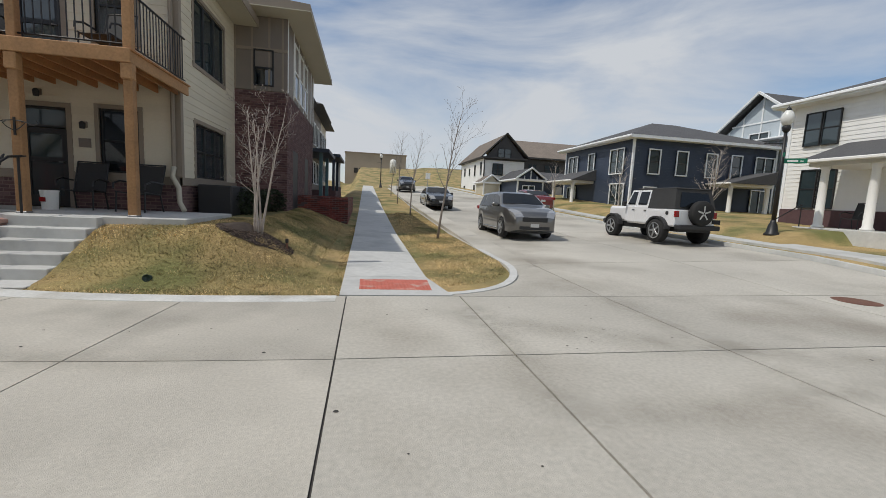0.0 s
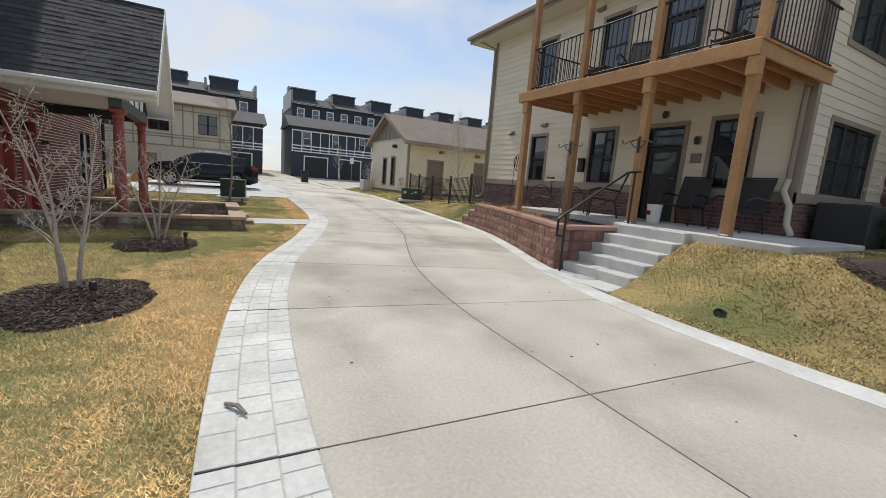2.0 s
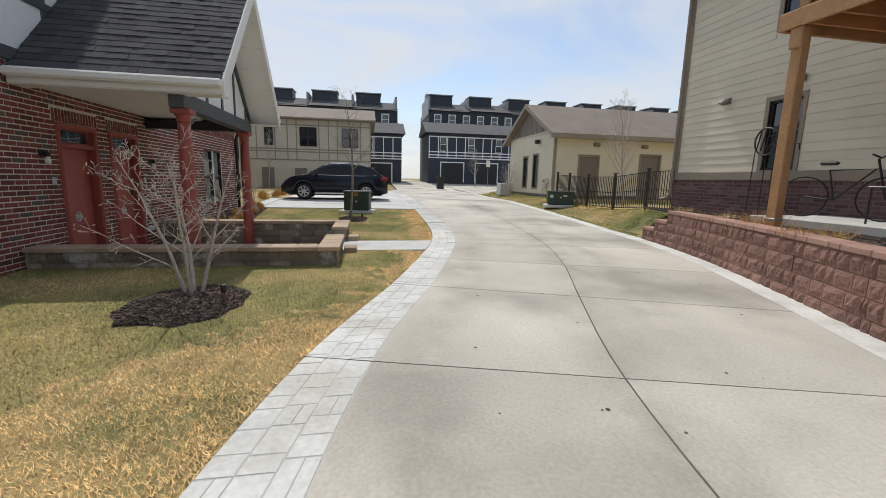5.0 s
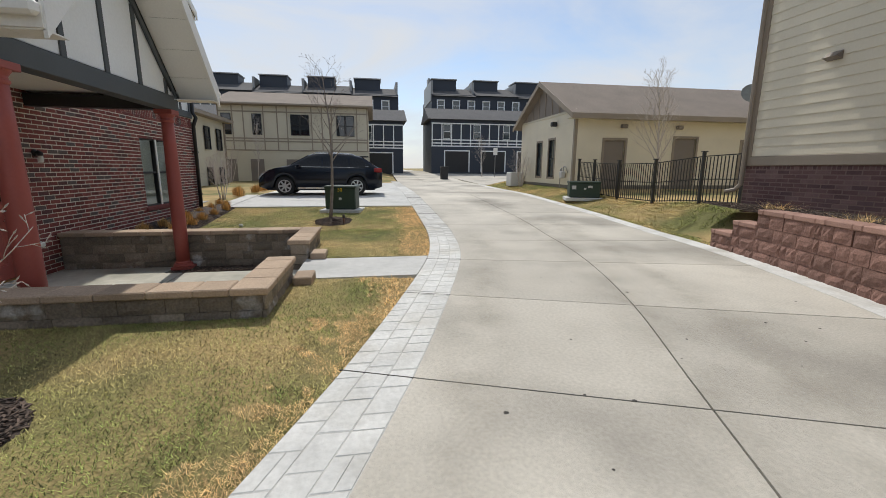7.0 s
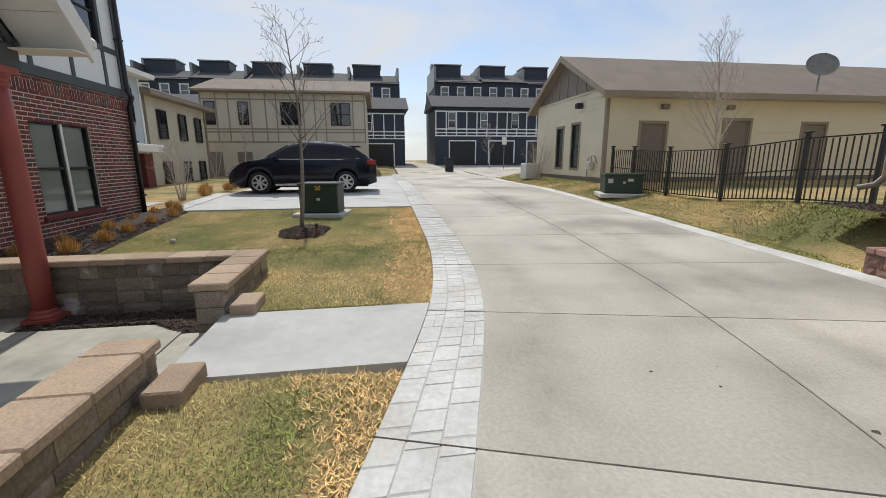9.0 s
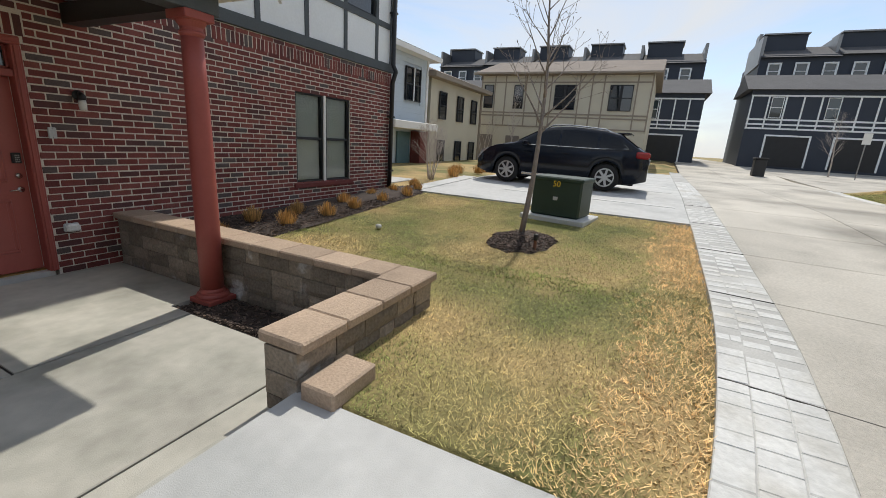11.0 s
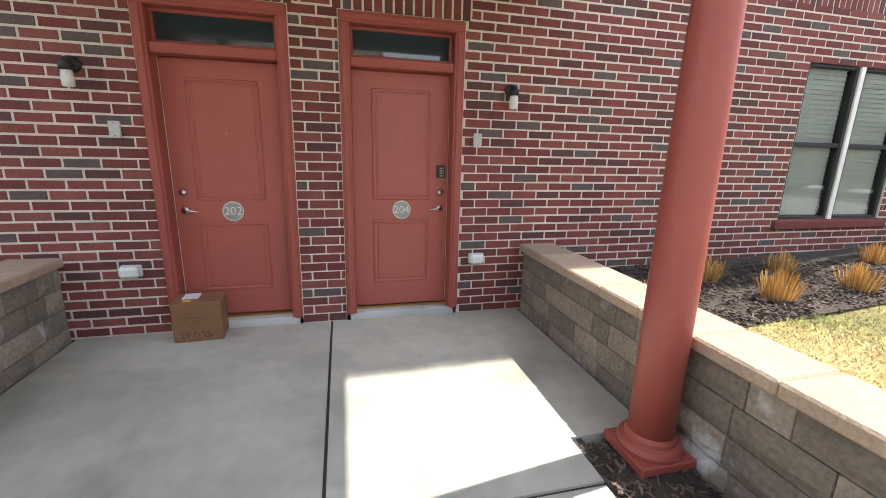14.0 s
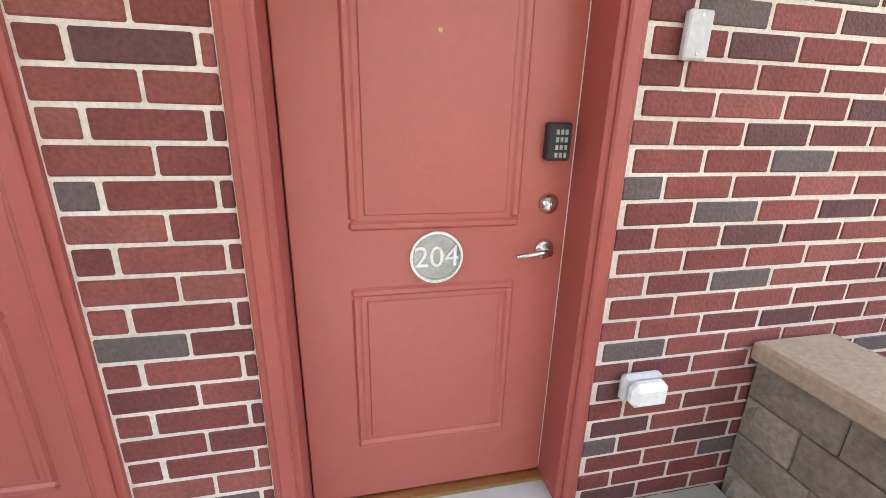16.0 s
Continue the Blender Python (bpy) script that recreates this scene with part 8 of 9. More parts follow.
# row houses beyond the brick tower
for i, (y0, y1, x1, mat, zt_) in enumerate(((25.5, 32, -4.2, STUCCO, 7.6), (33, 40, -4.0, TAUPE2, 8.0), (41, 48, -4.3, CREAM, 8.4))):
    t = thing("row_house", "two-storey row house with a porch facing the street", "row house", group="row houses")
    zb = level(-1, y0)
    part("wall", Mesh().box(-12, x1, y0, y1, -0.5, zt_), mat, t)
    part("roof", Mesh().add([(-12.5, y0 - 0.6, zt_), (x1 + 0.9, y0 - 0.6, zt_), (x1 + 0.9, y1 + 0.6, zt_), (-12.5, y1 + 0.6, zt_), (-8, (y0 + y1) / 2, zt_ + 1.8), (x1 - 3.5, (y0 + y1) / 2, zt_ + 1.8)], [(0, 1, 5, 4), (1, 2, 5), (2, 3, 4, 5), (3, 0, 4), (3, 2, 1, 0)]), SHINGLE_G, t)
    part("porch_slab", Mesh().box(x1, x1 + 1.8, y0 + 1, y1 - 1, 0, zb + 0.7), BRICK_P, t, "brick porch base")
    part("porch_roof", Mesh().box(x1, x1 + 2.1, y0 + 0.7, y1 - 0.7, zb + 3.3, zb + 3.5), NAVY, t)
    for y in (y0 + 1.2, y1 - 1.2):
        part("porch_post", Mesh().box(x1 + 1.5, x1 + 1.7, y - 0.1, y + 0.1, zb + 0.7, zb + 3.3), (TEAL, NAVY, WHITE)[i], t)
    for k in range(3):
        window("window", facing(x1 + 0.03, y0 + 0.9 + k * 2.0, 90) @ pose(0, -0.02, zb + 4.2), 1.0, 1.5, "upper window", trim=STUCCO, parent=t)
        window("window", facing(x1 + 0.03, y0 + 0.9 + k * 2.0, 90) @ pose(0, -0.02, zb + 1.2), 1.0, 1.6, "porch window", trim=STUCCO, parent=t)
    window("window", facing(-5.5, y0 - 0.03, 0) @ pose(0, -0.02, zb + 4.4), 1.0, 1.4, "side window", trim=STUCCO, parent=t)
lw = thing("low_brick_wall", "low dark brick garden wall by the sidewalk", "garden wall", kind="structure")
part("wall_core", Mesh().box(-3.4, -0.6, 17.55, 17.8, 0.0, 1.35), MORTAR_P, lw)
brick_wall(lw, facing(-3.4, 17.5, 0), 2.8, 0.1, 1.4, [], None, (BRICK_J, BRICK_J), seed=31)
brick_wall(lw, facing(-0.6, 17.5, 90), 7.0, 0.1, 1.4, [], None, (BRICK_J, BRICK_J), seed=32)

# neighbours beyond the brick house's far corner
n1 = plain_house("house_pale_blue", "pale blue-grey two-storey house with a teal door", -29.4, -22.5, -15, -6.3, -0.2, 5.0, PALEBLUE, SHINGLE_G, True, WHITE, [], [], 1.2, ov=0.5)
fn = facing(-22.5, -6.27, 180)
window("window", fn @ pose(5.0, -0.02, 2.95), 1.25, 1.35, "dark double window", mull=STUCCO, parent=n1)
part("teal_door", Mesh().bevel_box(4.5, 5.5, -0.05, 0.02, -0.2, 1.65, 0.01), TEAL, n1, "teal door", at=fn)
part("brick_pier", Mesh().bevel_box(5.65, 6.3, -0.5, 0.0, -0.2, 1.7, 0.01), BRICK_J, n1, "brick pier", at=fn)
part("porch_roof", Mesh().bevel_box(3.0, 6.5, -0.9, 0.0, 1.75, 2.05, 0.02), WHITE, n1, at=fn)
siding(n1, fn, 6.9, 2.1, 4.8, [(4.9, 6.35, 2.85, 4.4)], PALEBLUE, joined=True)
n2 = plain_house("house_buff", "buff two-storey house with small dark windows", -36.2, -29.9, -15, -6.3, -0.2, 4.4, CREAM2, SHINGLE_T, True, TAUPE, [], [], 1.4, ov=0.5)
fn = facing(-29.9, -6.27, 180)
for u in (0.8, 2.9, 4.8):
    window("window", fn @ pose(u, -0.02, 2.4), 0.75, 1.3, "narrow dark window", parent=n2)
    window("window", fn @ pose(u, -0.02, 0.1), 0.75, 1.3, "narrow dark window", parent=n2)


# ---- street furniture, boxes, fence ----
def street_lamp(x, y, signs):
    z = ground(x, y)
    t = thing("street_lamp", "black cast street lamp with an acorn globe", "street lamp", at=(x, y, z))
    part("base", Mesh().lathe([(0.26, 0), (0.26, 0.06), (0.2, 0.12), (0.15, 0.4), (0.1, 0.5), (0.085, 0.6)], 18), BLACK, t, smooth=True)
    part("pole", Mesh().tube([(0, 0, 0.55), (0, 0, 3.9)], [0.075, 0.055], 14), BLACK, t, smooth=True)
    part("collar", Mesh().lathe([(0.06, 3.85), (0.12, 3.92), (0.14, 4.05), (0.11, 4.1)], 16), BLACK, t, smooth=True)
    part("globe", Mesh().lathe([(0.11, 4.1), (0.2, 4.25), (0.22, 4.4), (0.17, 4.55), (0.11, 4.62), (0.1, 4.66)], 18), FROST, t, "ribbed frosted acorn globe", True)
    part("finial", Mesh().lathe([(0.11, 4.65), (0.07, 4.72), (0.02, 4.78), (0.0, 4.86)], 12), BLACK, t, smooth=True)
    part("banner_arm", Mesh().tube([(0, 0, 3.45), (-0.5, 0.35, 3.45)], 0.02, 6), BLACK, t)
    if signs:
        s1 = part("street_sign", Mesh().box(0.04, 0.75, -0.01, 0.01, 2.72, 2.9), SIGNGREEN, t, "green street name plate", at=pose(0, 0, 0, 0, 0, -38))
        part("sign_lettering", Mesh().box(0.16, 0.48, -0.014, -0.01, 2.775, 2.845).box(0.54, 0.64, -0.014, -0.01, 2.785, 2.82), WHITE, s1, "white illegible lettering")
        part("street_sign", Mesh().box(-0.3, 0.3, -0.01, 0.01, 2.95, 3.1), SIGNGREEN, t, "green street name plate", at=pose(0, 0, 0, 0, 0, 52))


street_lamp(15.4, 13.3, True)
street_lamp(2.2, 60, False)
sg = thing("road_sign", "small white road sign on a post", "road sign", at=(9.2, 62, level(9, 62)))
part("post", Mesh().tube([(0, 0, 0), (0, 0, 2.2)], 0.04, 6), STEEL, sg)
part("plate", Mesh().box(-0.35, 0.35, -0.03, -0.01, 1.4, 2.3), WHITE, sg)
mh = solid("manhole_cover", Mesh().lathe([(0.34, 0), (0.34, 0.012), (0.32, 0.016), (0.0, 0.016)], 28, pose(8.6, 5.7, level(8.6, 5.7))), RUST, "rusty round iron manhole cover in the street", "manhole cover")

fence = thing("fence", "black metal fence with slim pickets", "fence")
posts_x = [-22.4, -21.2, -19.6, -17.75, -15.95, -14.75]
for x in posts_x:
    zg = ground(x, 11.3)
    part("post", Mesh().bevel_box(x - 0.035, x + 0.035, 11.265, 11.335, zg - 0.05, zg + 1.28, 0.006), BLACK, fence)
    part("post_cap", Mesh().bevel_box(x - 0.06, x + 0.06, 11.24, 11.36, zg + 1.28, zg + 1.31, 0.006), BLACK, fence)
pk = Mesh().box(-0.009, 0.009, -0.009, 0.009, 0, 1.1).data("picket", BLACK)
for a, b in zip(posts_x[:-1], posts_x[1:]):
    za, zb_ = ground(a, 11.3), ground(b, 11.3)
    for h in (0.08, 0.62, 1.18):
        part("rail", Mesh().tube([(a, 11.3, za + h), (b, 11.3, zb_ + h)], 0.017, 4), BLACK, fence)
    n = int((b - a) / 0.105)
    for i in range(1, n):
        x = a + (b - a) * i / n
        shared("picket", pk, fence, pose(x, 11.3, za + (zb_ - za) * i / n + 0.06))


def transformer(x, y, w, d, h, number, label, face):
    z = ground(x, y)
    t = thing("transformer", label, "transformer box", at=(x, y, z), rz=face)
    part("pad", Mesh().bevel_box(-w / 2 - 0.14, w / 2 + 0.14, -d / 2 - 0.14, d / 2 + 0.14, -0.05, 0.07, 0.015), WALK, t, "concrete pad")
    part("cabinet", Mesh().bevel_box(-w / 2, w / 2, -d / 2, d / 2, 0.07, h, 0.03), GREENBOX, t)
    part("lid", Mesh().bevel_box(-w / 2 - 0.02, w / 2 + 0.02, -d / 2 - 0.02, d / 2 + 0.02, h - 0.05, h + 0.03, 0.02), GREENBOX, t)
    part("latch", Mesh().bevel_box(-0.04, 0.04, -d / 2 - 0.02, -d / 2, 0.36, 0.42, 0.006), PLATE, t, "small pale latch plate")
    if number:
        lettering("number", number, 0.14, YELLOW, t, pose(0, -d / 2 - 0.022, h - 0.09, 90), label="yellow stencilled number")
    else:
        part("label", Mesh().box(-w / 2 + 0.08, -w / 2 + 0.22, -d / 2 - 0.006, -d / 2, h - 0.25, h - 0.12).box(0.1, 0.25, -d / 2 - 0.006, -d / 2, h - 0.2, h - 0.12), PLATE, t, "pale unreadable labels")


transformer(-19.4, 2.22, 0.88, 0.68, 0.73, "50", "dark green transformer box on a pad beside the parking court", 82)
transformer(-20.9, 10.75, 1.05, 0.85, 0.62, "", "low dark green utility box by the black fence", 70)
ac = thing("condenser", "dark air conditioning condensers against the house", "condenser", at=(-3.65, 13.2, ZB - 0.1))
part("unit", Mesh().bevel_box(-0.4, 0.4, -0.8, 0.0, 0, 0.78, 0.03), DARK, ac)
part("unit", Mesh().bevel_box(-0.4, 0.4, -1.75, -0.95, 0, 0.78, 0.03), DARK, ac)
solid("condenser_slab", Mesh().bevel_box(-4.08, -3.0, 10.95, 14.0, 0.3, ZB - 0.1, 0.01), WALK, "pale concrete strip beside the house", "slab", "structure")
ac2 = thing("condenser", "grey air conditioner by the garage gable", "condenser", at=(-29.0, 10.9, ground(-29, 10.9)))
part("unit", Mesh().bevel_box(-0.4, 0.4, -0.35, 0.35, 0, 0.75, 0.03), PLATE, ac2)
part("fan_grille", Mesh().lathe([(0.3, 0), (0.3, 0.02), (0.05, 0.03)], 18, pose(0, 0, 0.75)), DARK, ac2)
gm_ = thing("gas_meter", "grey gas meter with bent pipes on the garage wall", "gas meter", at=(-23.9, GY0 - 0.15, ground(-23.9, 11.3)))
part("meter", Mesh().bevel_box(-0.12, 0.12, -0.1, 0.08, 0.45, 0.75, 0.03), PLATE, gm_)
part("pipe", Mesh().tube([(-0.2, 0, 0), (-0.2, 0, 0.85), (-0.08, 0, 0.9), (-0.08, 0, 0.72)], 0.02, 6).tube([(0.08, 0, 0.72), (0.08, 0, 0.95), (0.3, 0, 0.95), (0.3, 0.1, 0.7)], 0.02, 6), STEEL, gm_)
dish = thing("satellite_dish", "weathered grey satellite dish on the garage roof", "satellite dish", at=(-22.75, 19.2, GT - 0.12))
part("mast", Mesh().tube([(0, 0, 0), (0, 0, 0.55)], 0.03, 6), STEEL, dish)
part("reflector", Mesh().lathe([(0.02, 0.0), (0.3, 0.04), (0.47, 0.11), (0.48, 0.1)], 24, pose(0.05, -0.05, 0.85, 60, 0, 60)), DISHGREY, dish)
for x, y, z, rz in ((-11.2, BY - 0.02, 3.45, 0), (-12.9, BY - 0.02, 3.3, 0), (-9.4, BY - 0.02, 6.4, 0)):
    v = thing("wall_vent", "small dark hooded vent on cream siding", "wall vent", at=(x, y, z), group="wall vents")
    part("hood", Mesh().add([(-0.12, 0, 0.1), (0.12, 0, 0.1), (0.12, -0.14, 0.0), (-0.12, -0.14, 0.0), (-0.12, 0, -0.04), (0.12, 0, -0.04)], [(0, 3, 2, 1), (3, 4, 5, 2), (0, 4, 3), (1, 2, 5), (0, 1, 5, 4)]), TAUPE2, v)
for x, z, nm in ((-6.15, 2.75, "wall_lamp"), (-7.0, 3.38, "wall_lamp")):
    v = thing(nm, "small dark porch lamp on cream siding", "wall lamp", at=(x, BY - 0.02, z))
    part("backplate", Mesh().bevel_box(-0.07, 0.07, -0.02, 0, -0.07, 0.07, 0.01), TAUPE, v)
    part("shade", Mesh().lathe([(0.05, -0.1), (0.06, 0.02), (0.03, 0.06)], 12, pose(0, -0.08, 0)), DARK, v)
pl = thing("house_plaque", "small taupe plaque beside the door", "plaque", at=(-6.15, BY - 0.03, 2.35))
part("plate", Mesh().bevel_box(-0.12, 0.12, -0.015, 0.01, -0.1, 0.1, 0.005), TAUPE2, pl)
fl = thing("flood_lamp", "dark floodlight on the garage gable", "floodlight", at=(-25.0, GY0 - 0.05, GT - 0.45))
part("body", Mesh().bevel_box(-0.12, 0.12, -0.25, 0.0, -0.1, 0.1, 0.03), DARK, fl)
for y in (13.6, 16.2):
    v = thing("wall_vent", "small tan vent high on the garage wall", "wall vent", at=(GX1 + 0.02, y, 3.2), rz=90, group="garage vents")
    part("hood", Mesh().bevel_box(-0.14, 0.14, -0.16, 0, -0.08, 0.08, 0.02), TAUPE2, v)
hs = thing("parking_sign", "small white and blue sign on a post before the garages", "sign", at=(-45.5, 14.6, level(-45, 14)))
part("post", Mesh().tube([(0, 0, 0), (0, 0, 2.6)], 0.035, 6), STEEL, hs)
part("plate", Mesh().box(0.03, 0.05, -0.2, 0.2, 2.1, 2.75), WHITE, hs)
bn = thing("wheelie_bin", "black wheeled bin by the far alley", "bin", at=(-42.5, 9.2, level(-42, 9.2)))
part("tub", Mesh().bevel_box(-0.35, 0.35, -0.3, 0.3, 0, 1.0, 0.04), DARK, bn)
part("lid", Mesh().bevel_box(-0.4, 0.4, -0.34, 0.34, 1.0, 1.1, 0.03), DARK, bn)


# ---- things on the two porches ----
def sling_chair(at, rz, label):
    t = thing("patio_chair", label, "chair", at=at, rz=rz, group="sling chairs on the porch")
    part("seat", Mesh().quad((-0.27, -0.28, 0.42), (0.27, -0.28, 0.42), (0.27, 0.25, 0.38), (-0.27, 0.25, 0.38), 0.012), FABRIC, t)
    part("backrest", Mesh().quad((-0.27, 0.25, 0.38), (0.27, 0.25, 0.38), (0.27, 0.46, 1.02), (-0.27, 0.46, 1.02), 0.012), FABRIC, t)
    for s in (-1, 1):
        part("frame", Mesh().tube([(s * 0.29, -0.3, 0.43), (s * 0.29, 0.25, 0.38), (s * 0.29, 0.47, 1.04)], 0.016, 6), BLACK, t)
        part("armrest", Mesh().tube([(s * 0.33, 0.32, 0.62), (s * 0.33, -0.1, 0.66), (s * 0.33, -0.3, 0.6), (s * 0.32, -0.32, 0.5)], 0.02, 6), BLACK, t)
        part("leg", Mesh().tube([(s * 0.29, -0.27, 0.42), (s * 0.3, -0.3, 0.0)], 0.016, 6), BLACK, t)
        part("leg", Mesh().tube([(s * 0.29, 0.24, 0.4), (s * 0.3, 0.34, 0.0)], 0.016, 6), BLACK, t)
    part("top_bar", Mesh().tube([(-0.29, 0.47, 1.04), (0.29, 0.47, 1.04)], 0.016, 6), BLACK, t)


sling_chair((-7.3, 9.5, ZB), -52, "black sling patio chair with curved arms")
sling_chair((-5.9, 10.35, ZB), 5, "black sling patio chair by the storm door")
sling_chair((-4.75, 10.2, ZB), -8, "black sling patio chair near the downpipe")
sling_chair((-7.0, 9.6, DZ + 0.24), 20, "dark slatted balcony chair")
sling_chair((-4.9, 9.5, DZ + 0.24), -10, "dark covered balcony seat")
sling_chair((18.7, 12.9, 1.1), -90, "black lounge chair on the white porch")
tb = thing("side_table", "small black metal side table", "table", at=(-8.5, 9.75, ZB))
part("top", Mesh().bevel_box(-0.25, 0.25, -0.25, 0.25, 0.5, 0.53, 0.008), BLACK, tb)
for a in (-0.22, 0.22):
    for b in (-0.22, 0.22):
        part("leg", Mesh().tube([(a, b, 0), (a, b, 0.5)], 0.013, 6), BLACK, tb)
tb = thing("balcony_table", "dark low table on the balcony", "table", at=(-7.9, 9.5, DZ + 0.24))
part("top", Mesh().bevel_box(-0.4, 0.4, -0.3, 0.3, 0.42, 0.46, 0.008), DARK, tb)
for a in (-0.35, 0.35):
    for b in (-0.25, 0.25):
        part("leg", Mesh().bevel_box(a - 0.025, a + 0.025, b - 0.025, b + 0.025, 0, 0.42, 0.004), DARK, tb)
mb = thing("mailbox", "small black wall mailbox beside the window", "mailbox", at=(-9.42, BY - 0.02, 2.2))
part("case", Mesh().bevel_box(-0.09, 0.09, -0.12, 0.0, -0.2, 0.16, 0.01), BLACK, mb)
part("lid", Mesh().bevel_box(-0.1, 0.1, -0.14, 0.0, 0.15, 0.19, 0.012), BLACK, mb)
bk = thing("bucket", "white plastic bucket with a red mark", "bucket", at=(-6.25, 9.9, ZB))
part("pail", Mesh().lathe([(0.13, 0), (0.15, 0.36), (0.158, 0.36), (0.158, 0.39)], 20), WHITE, bk, smooth=False)
part("mark", Mesh().box(-0.09, 0.02, -0.152, -0.146, 0.16, 0.25), LAMPRED, bk, "red printed mark")
bike = thing("bicycle", "dark bicycle leaning among porch clutter", "bicycle", at=(-9.5, 10.1, ZB), rz=20)
for x in (-0.5, 0.5):
    part("wheel", Mesh().tube([(x + 0.33 * math.cos(a), 0, 0.34 + 0.33 * math.sin(a)) for a in np.linspace(0, 2 * math.pi, 25)], 0.013, 5), RUBBER, bike)
part("frame", Mesh().tube([(-0.5, 0, 0.34), (-0.1, 0, 0.3), (0.35, 0, 0.8), (-0.2, 0, 0.78), (-0.1, 0, 0.3)], 0.018, 6).tube([(0.5, 0, 0.34), (0.35, 0, 0.95)], 0.018, 6), DARK, bike)
part("handlebar", Mesh().tube([(0.35, -0.28, 1.0), (0.38, 0, 0.96), (0.35, 0.28, 1.0)], 0.014, 6), BLACK, bike)
part("saddle", Mesh().bevel_box(-0.34, -0.1, -0.06, 0.06, 0.86, 0.92, 0.025), DARK, bike)
for x, rz in ((-7.5, 0), (-5.78, 0)):
    hk = thing("plant_hanger", "black scrolled iron plant hanger on a post", "plant hanger", at=(x, DY - 0.08, 2.35), group="plant hangers")
    part("plate", Mesh().box(-0.015, 0.015, -0.02, 0.0, -0.15, 0.15), BLACK, hk)
    for s in (-1, 1):
        part("scroll", Mesh().tube([(0, -0.01, 0.1), (s * 0.15, -0.03, 0.08), (s * 0.3, -0.03, 0.02), (s * 0.36, -0.03, 0.06), (s * 0.33, -0.03, 0.1)], 0.009, 5).tube([(0, -0.01, -0.08), (s * 0.1, -0.03, -0.02), (s * 0.16, -0.03, 0.05), (s * 0.11, -0.03, 0.07)], 0.008, 5), BLACK, hk)
for x, y in ((-10.1, 9.2), (-9.75, 9.25)):
    st = thing("garden_stake", "black iron garden hook", "garden hook", at=(x, y, 0.75), group="garden hooks")
    part("rod", Mesh().tube([(0, 0, 0), (0, 0, 1.2), (0.05, 0, 1.32), (0.14, 0, 1.3), (0.16, 0, 1.2)], 0.009, 5), BLACK, st)
orn = thing("garden_ornament", "round black wrought iron trellis ornament", "ornament", at=(-9.95, 9.0, 0.75))
part("hoop", Mesh().tube([(0.2 * math.cos(a), 0, 1.35 + 0.22 * math.sin(a)) for a in np.linspace(0, 2 * math.pi, 19)], 0.014, 5), BLACK, orn)
for s in (-1, 1):
    part("stem", Mesh().tube([(s * 0.17, 0, 1.25), (s * 0.2, 0, 0)], 0.009, 5), BLACK, orn)
for k in range(5):
    part("bar", Mesh().tube([(-0.16 + 0.08 * k, 0, 1.2), (-0.1 + 0.08 * k, 0, 1.52)], 0.012, 5), BLACK, orn)
vine = thing("climbing_vine", "dry climbing vine on a post", "vine", at=(-7.5, DY - 0.09, 0.76))
r = random.Random(6)
m = Mesh()
for s in range(5):
    pts = [(r.uniform(-0.12, 0.12), r.uniform(-0.05, 0.02), 0.35 * k) for k in range(6)]
    m.tube(pts, [0.006, 0.006, 0.005, 0.004, 0.003, 0.002], 4)
    for _ in range(22):
        p = Vector((r.uniform(-0.14, 0.14), r.uniform(-0.08, 0.0), r.uniform(0.1, 1.75)))
        m.tube([p, p + Vector((r.uniform(-0.1, 0.1), r.uniform(-0.05, 0.02), r.uniform(-0.05, 0.1)))], [0.004, 0.002], 4)
tagged(part("stem_tangle", m, BARK2, vine), kind="stuff")

box = thing("parcel", "brown cardboard parcel with a shipping label at the door", "parcel", at=(-11.6, -2.235, ZP), rz=184)
to_site([box])
part("carton", Mesh().bevel_box(-0.175, 0.175, -0.125, 0.118, 0, 0.325, 0.006), CARD, box)
part("flap_seam", Mesh().box(-0.17, 0.17, -0.004, 0.004, 0.323, 0.3262), CARD, box)
part("label", Mesh().box(-0.12, 0.0, -0.03, 0.11, 0.3265, 0.328), PAPER, box, "white shipping label")
part("label", Mesh().box(-0.1, -0.045, -0.09, -0.05, 0.3265, 0.328), YELLOW, box, "small yellow sticker")
part("label", Mesh().box(0.17, 0.172, -0.1, 0.03, 0.06, 0.22), PAPER, box, "white barcode label")
for k in range(7):
    part("barcode_bar", Mesh().box(0.172, 0.1732, -0.09 + k * 0.015, -0.083 + k * 0.015, 0.11, 0.19), INK, box)
for k, w in enumerate((0.22, 0.18)):
    part("print_bar", Mesh().box(-w / 2, w / 2, -0.1262, -0.125, 0.2 - 0.03 * k, 0.21 - 0.03 * k), FADED, box, "faded print")
part("print_mark", Mesh().box(-0.12, 0.1, -0.1262, -0.125, 0.03, 0.085), FADED, box, "dark print band")

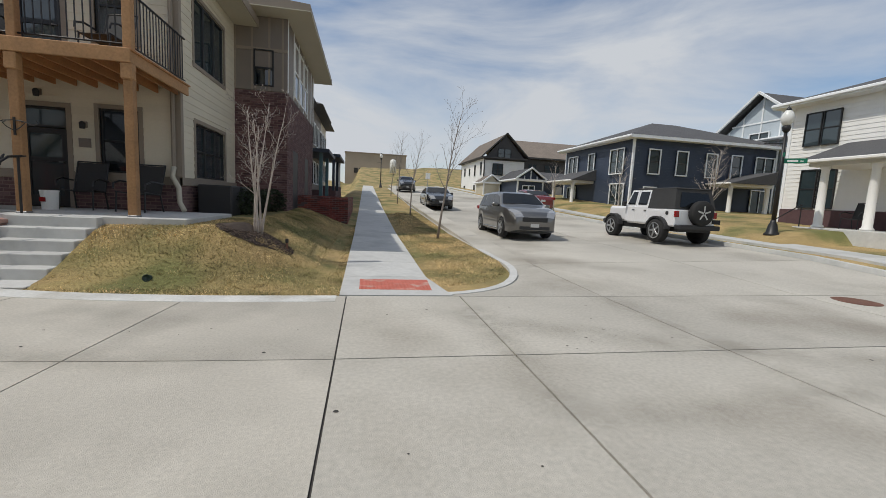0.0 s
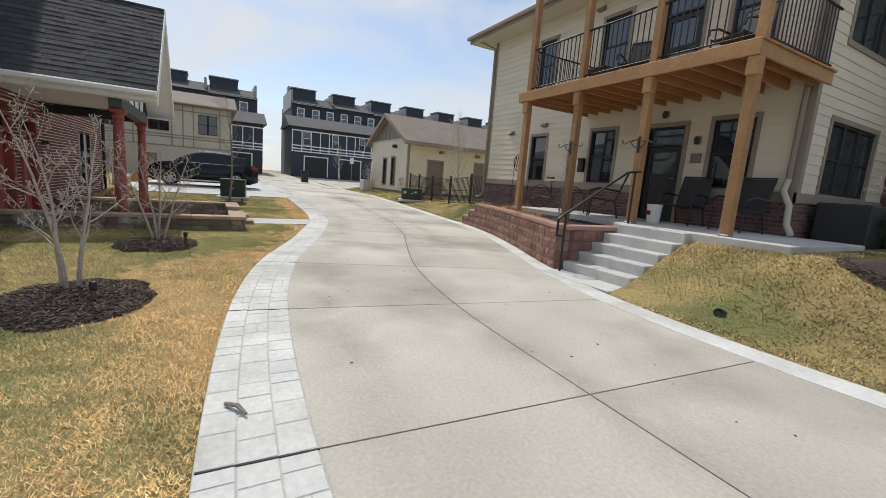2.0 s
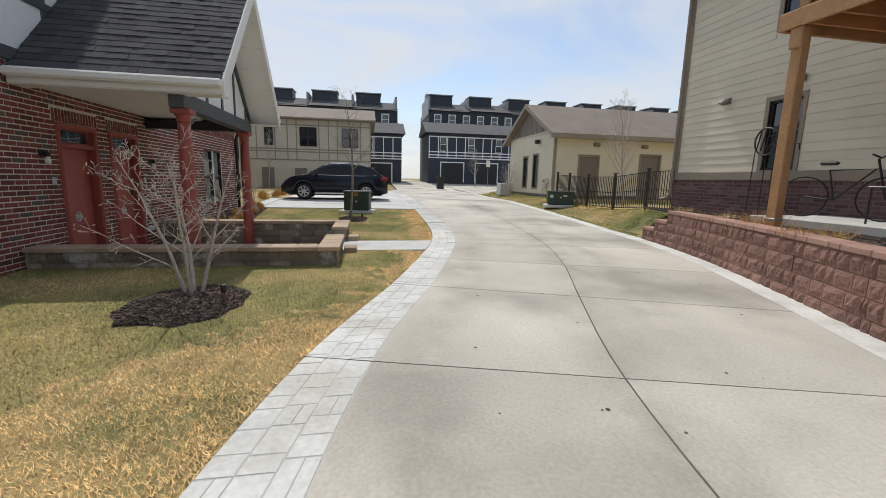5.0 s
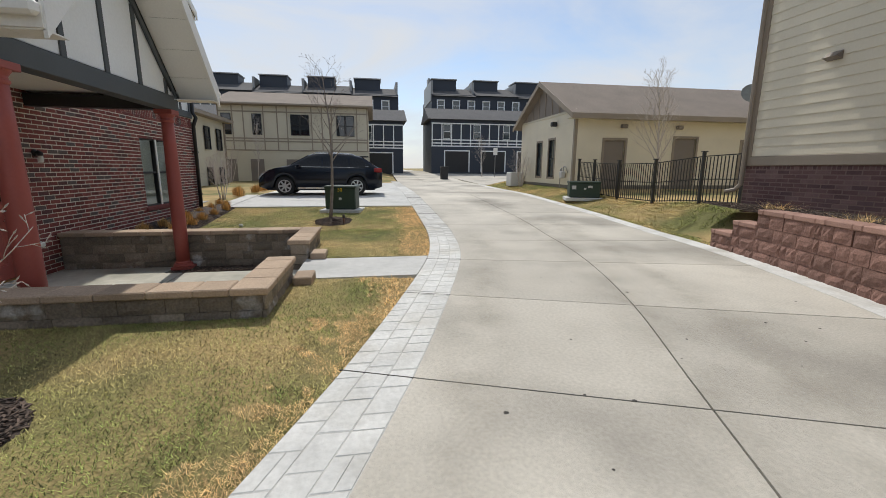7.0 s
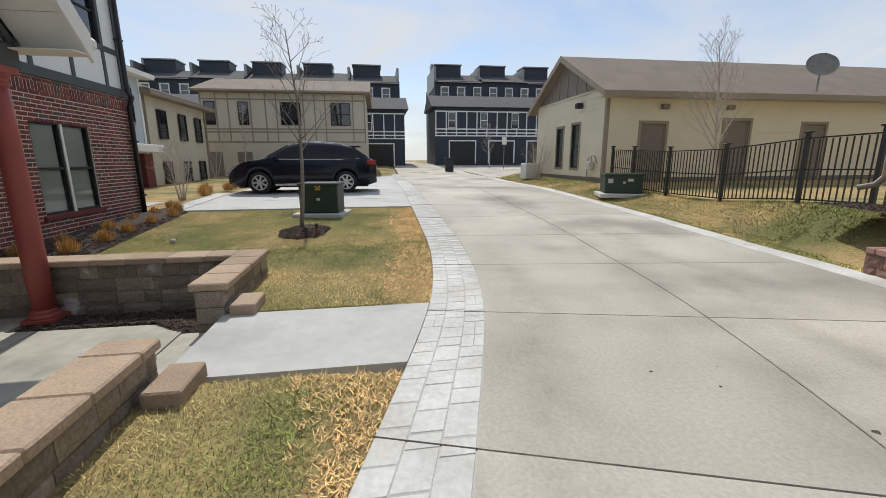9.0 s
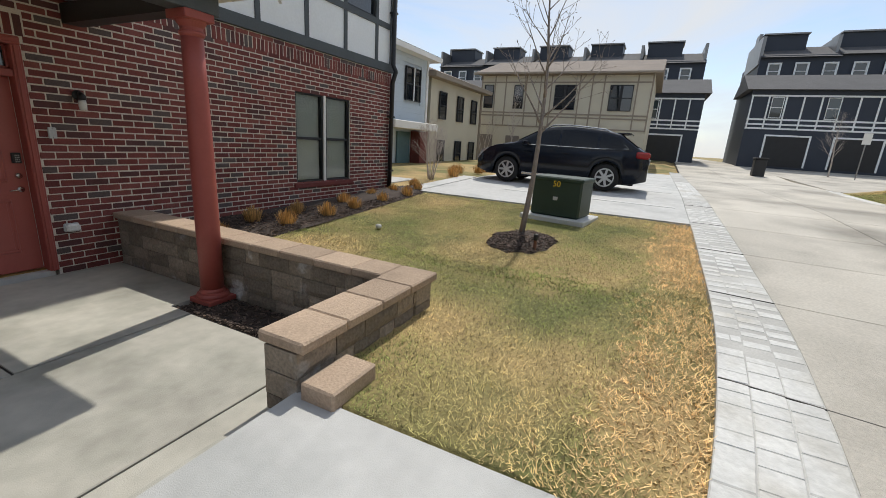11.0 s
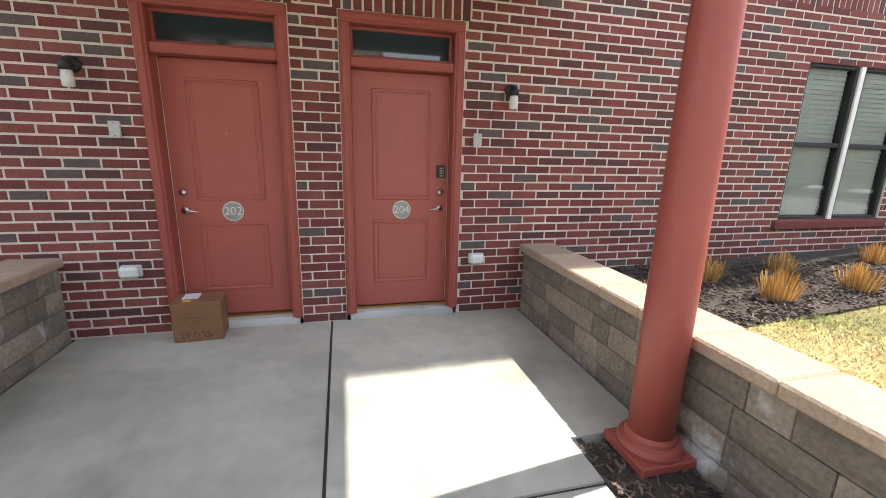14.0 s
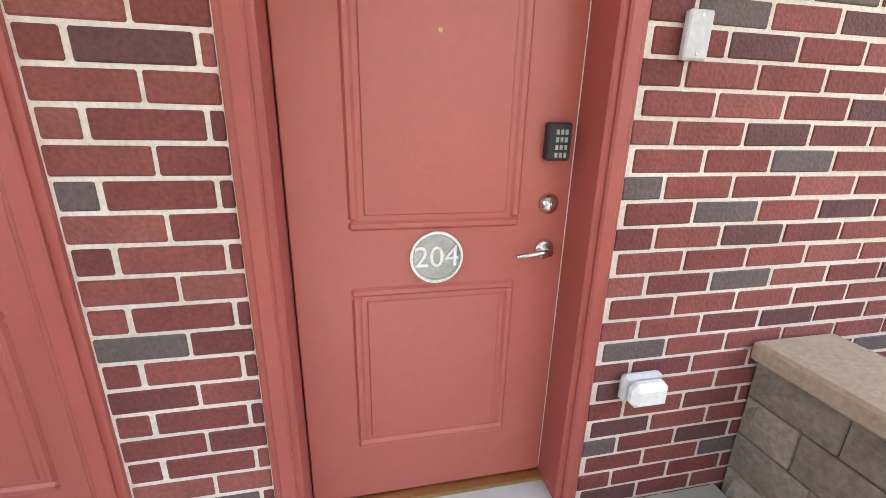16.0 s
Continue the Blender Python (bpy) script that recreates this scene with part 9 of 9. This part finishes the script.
# ---- dirt along the joints and tyre tracks ----
def dirt_band(parent, line, half):
    """A soft-edged strip of dirt along a line of (x, y) points."""
    m, cover = Mesh(), []
    for i, (x, y) in enumerate(line):
        a, b = line[max(i - 1, 0)], line[min(i + 1, len(line) - 1)]
        side = Vector((a[1] - b[1], b[0] - a[0])).normalized()
        for k in (-1.0, -0.5, 0.0, 0.5, 1.0):
            px, py = x + side.x * half * k, y + side.y * half * k
            m.v.append((px, py, level(px, py) + 0.0035))
            cover.append((1 - abs(k)) * min(1.0, i / 4, (len(line) - 1 - i) / 4))
    m.f = [(i * 5 + k, i * 5 + k + 1, i * 5 + k + 6, i * 5 + k + 5) for i in range(len(line) - 1) for k in range(4)]
    ob = part("dirt_stain", m, DIRT, parent, "brownish ingrained dirt")
    col = ob.data.attributes.new("cover", "FLOAT", "POINT")
    col.data.foreach_set("value", cover)
    tagged(ob, kind="stuff")


dirt_band(road, [(x, centre(x)) for x in np.linspace(-0.4, -24, 60)], 0.42)
dirt_band(road, [(x, centre(x) + 0.75) for x in np.linspace(-6.5, -18, 40)], 0.5)
dirt_band(road, [(x, edge_left(x) + 0.95) for x in np.linspace(-1.5, -16, 40)], 0.38)
dirt_band(street, [(0.7 + 5.6 * t, 5.6 - 4.6 * t + 2.2 * t * t) for t in np.linspace(0, 1, 30)], 0.45)
dirt_band(street, [(1.54, y) for y in np.linspace(1.6, 6.1, 24)], 0.35)
dirt_band(street, [(1.0 + 7 * t, 2.5 + 0.9 * t * t) for t in np.linspace(0, 1, 24)], 0.3)
dirt_band(street, [(3.95, y) for y in np.linspace(0.5, 14, 40)], 0.4)

# ---- small things on the ground ----
st = thing("drain_pipe", "green plastic drain pipe end in the lawn", "drain pipe", at=(-3.0, 6.62, ground(-3.0, 6.62) + 0.03), rz=10)
part("pipe", Mesh().lathe([(0.055, -0.2), (0.055, 0.02), (0.045, 0.02), (0.045, 0.0)], 16, pose(0, 0, 0.02, 75)), GREENBOX, st, smooth=True)
for i, (x, y) in enumerate(((-5.2, 0.55), (-8.5, 1.1), (-16.95, 2.4), (-1.4, 8.5))):
    b = thing("garden_light", "short dark garden path light", "garden light", at=(x, y, ground(x, y) + 0.03), group="garden lights")
    part("stem", Mesh().tube([(0, 0, -0.05), (0, 0, 0.16)], 0.022, 8), RUST, b)
    part("head", Mesh().lathe([(0.024, 0.12), (0.032, 0.14), (0.03, 0.2), (0.0, 0.21)], 12), DARK, b)
ball = solid("stone", Mesh().lathe([(0.0, 0), (0.035, 0.005), (0.05, 0.035), (0.035, 0.065), (0.0, 0.07)], 12, pose(-16.7, 0.1, ground(-16.7, 0.1) + 0.01)), PLATE, "pale round stone lying on the lawn", "stone", smooth=True)
stick = solid("stick", Mesh().tube([(-3.0, 1.56, 0.015), (-2.93, 1.62, 0.03), (-2.84, 1.66, 0.02)], [0.012, 0.014, 0.008], 6), BARK2, "short dark stick on the stamped border", "stick")
r = random.Random(12)
spots = Mesh()
for _ in range(70):
    x = r.uniform(-12, 7)
    y = r.uniform(centre(x) - 1.5, centre(x) + 2.0) if x < -0.3 else r.uniform(1.6, 6.0)
    if x > 0 and r.random() < 0.35:
        x, y = 2.9 + r.gauss(0, 0.35), 4.3 + r.gauss(0, 0.12)
    R = r.uniform(0.007, 0.02)
    n = 7
    spots.add([(x + R * r.uniform(0.6, 1.2) * math.cos(2 * math.pi * k / n), y + R * r.uniform(0.6, 1.2) * math.sin(2 * math.pi * k / n), level(x, y) + 0.0025) for k in range(n)], [tuple(range(n))])
tagged(part("spots", spots, JOINT, road, "small dark gum spots"), kind="stuff")
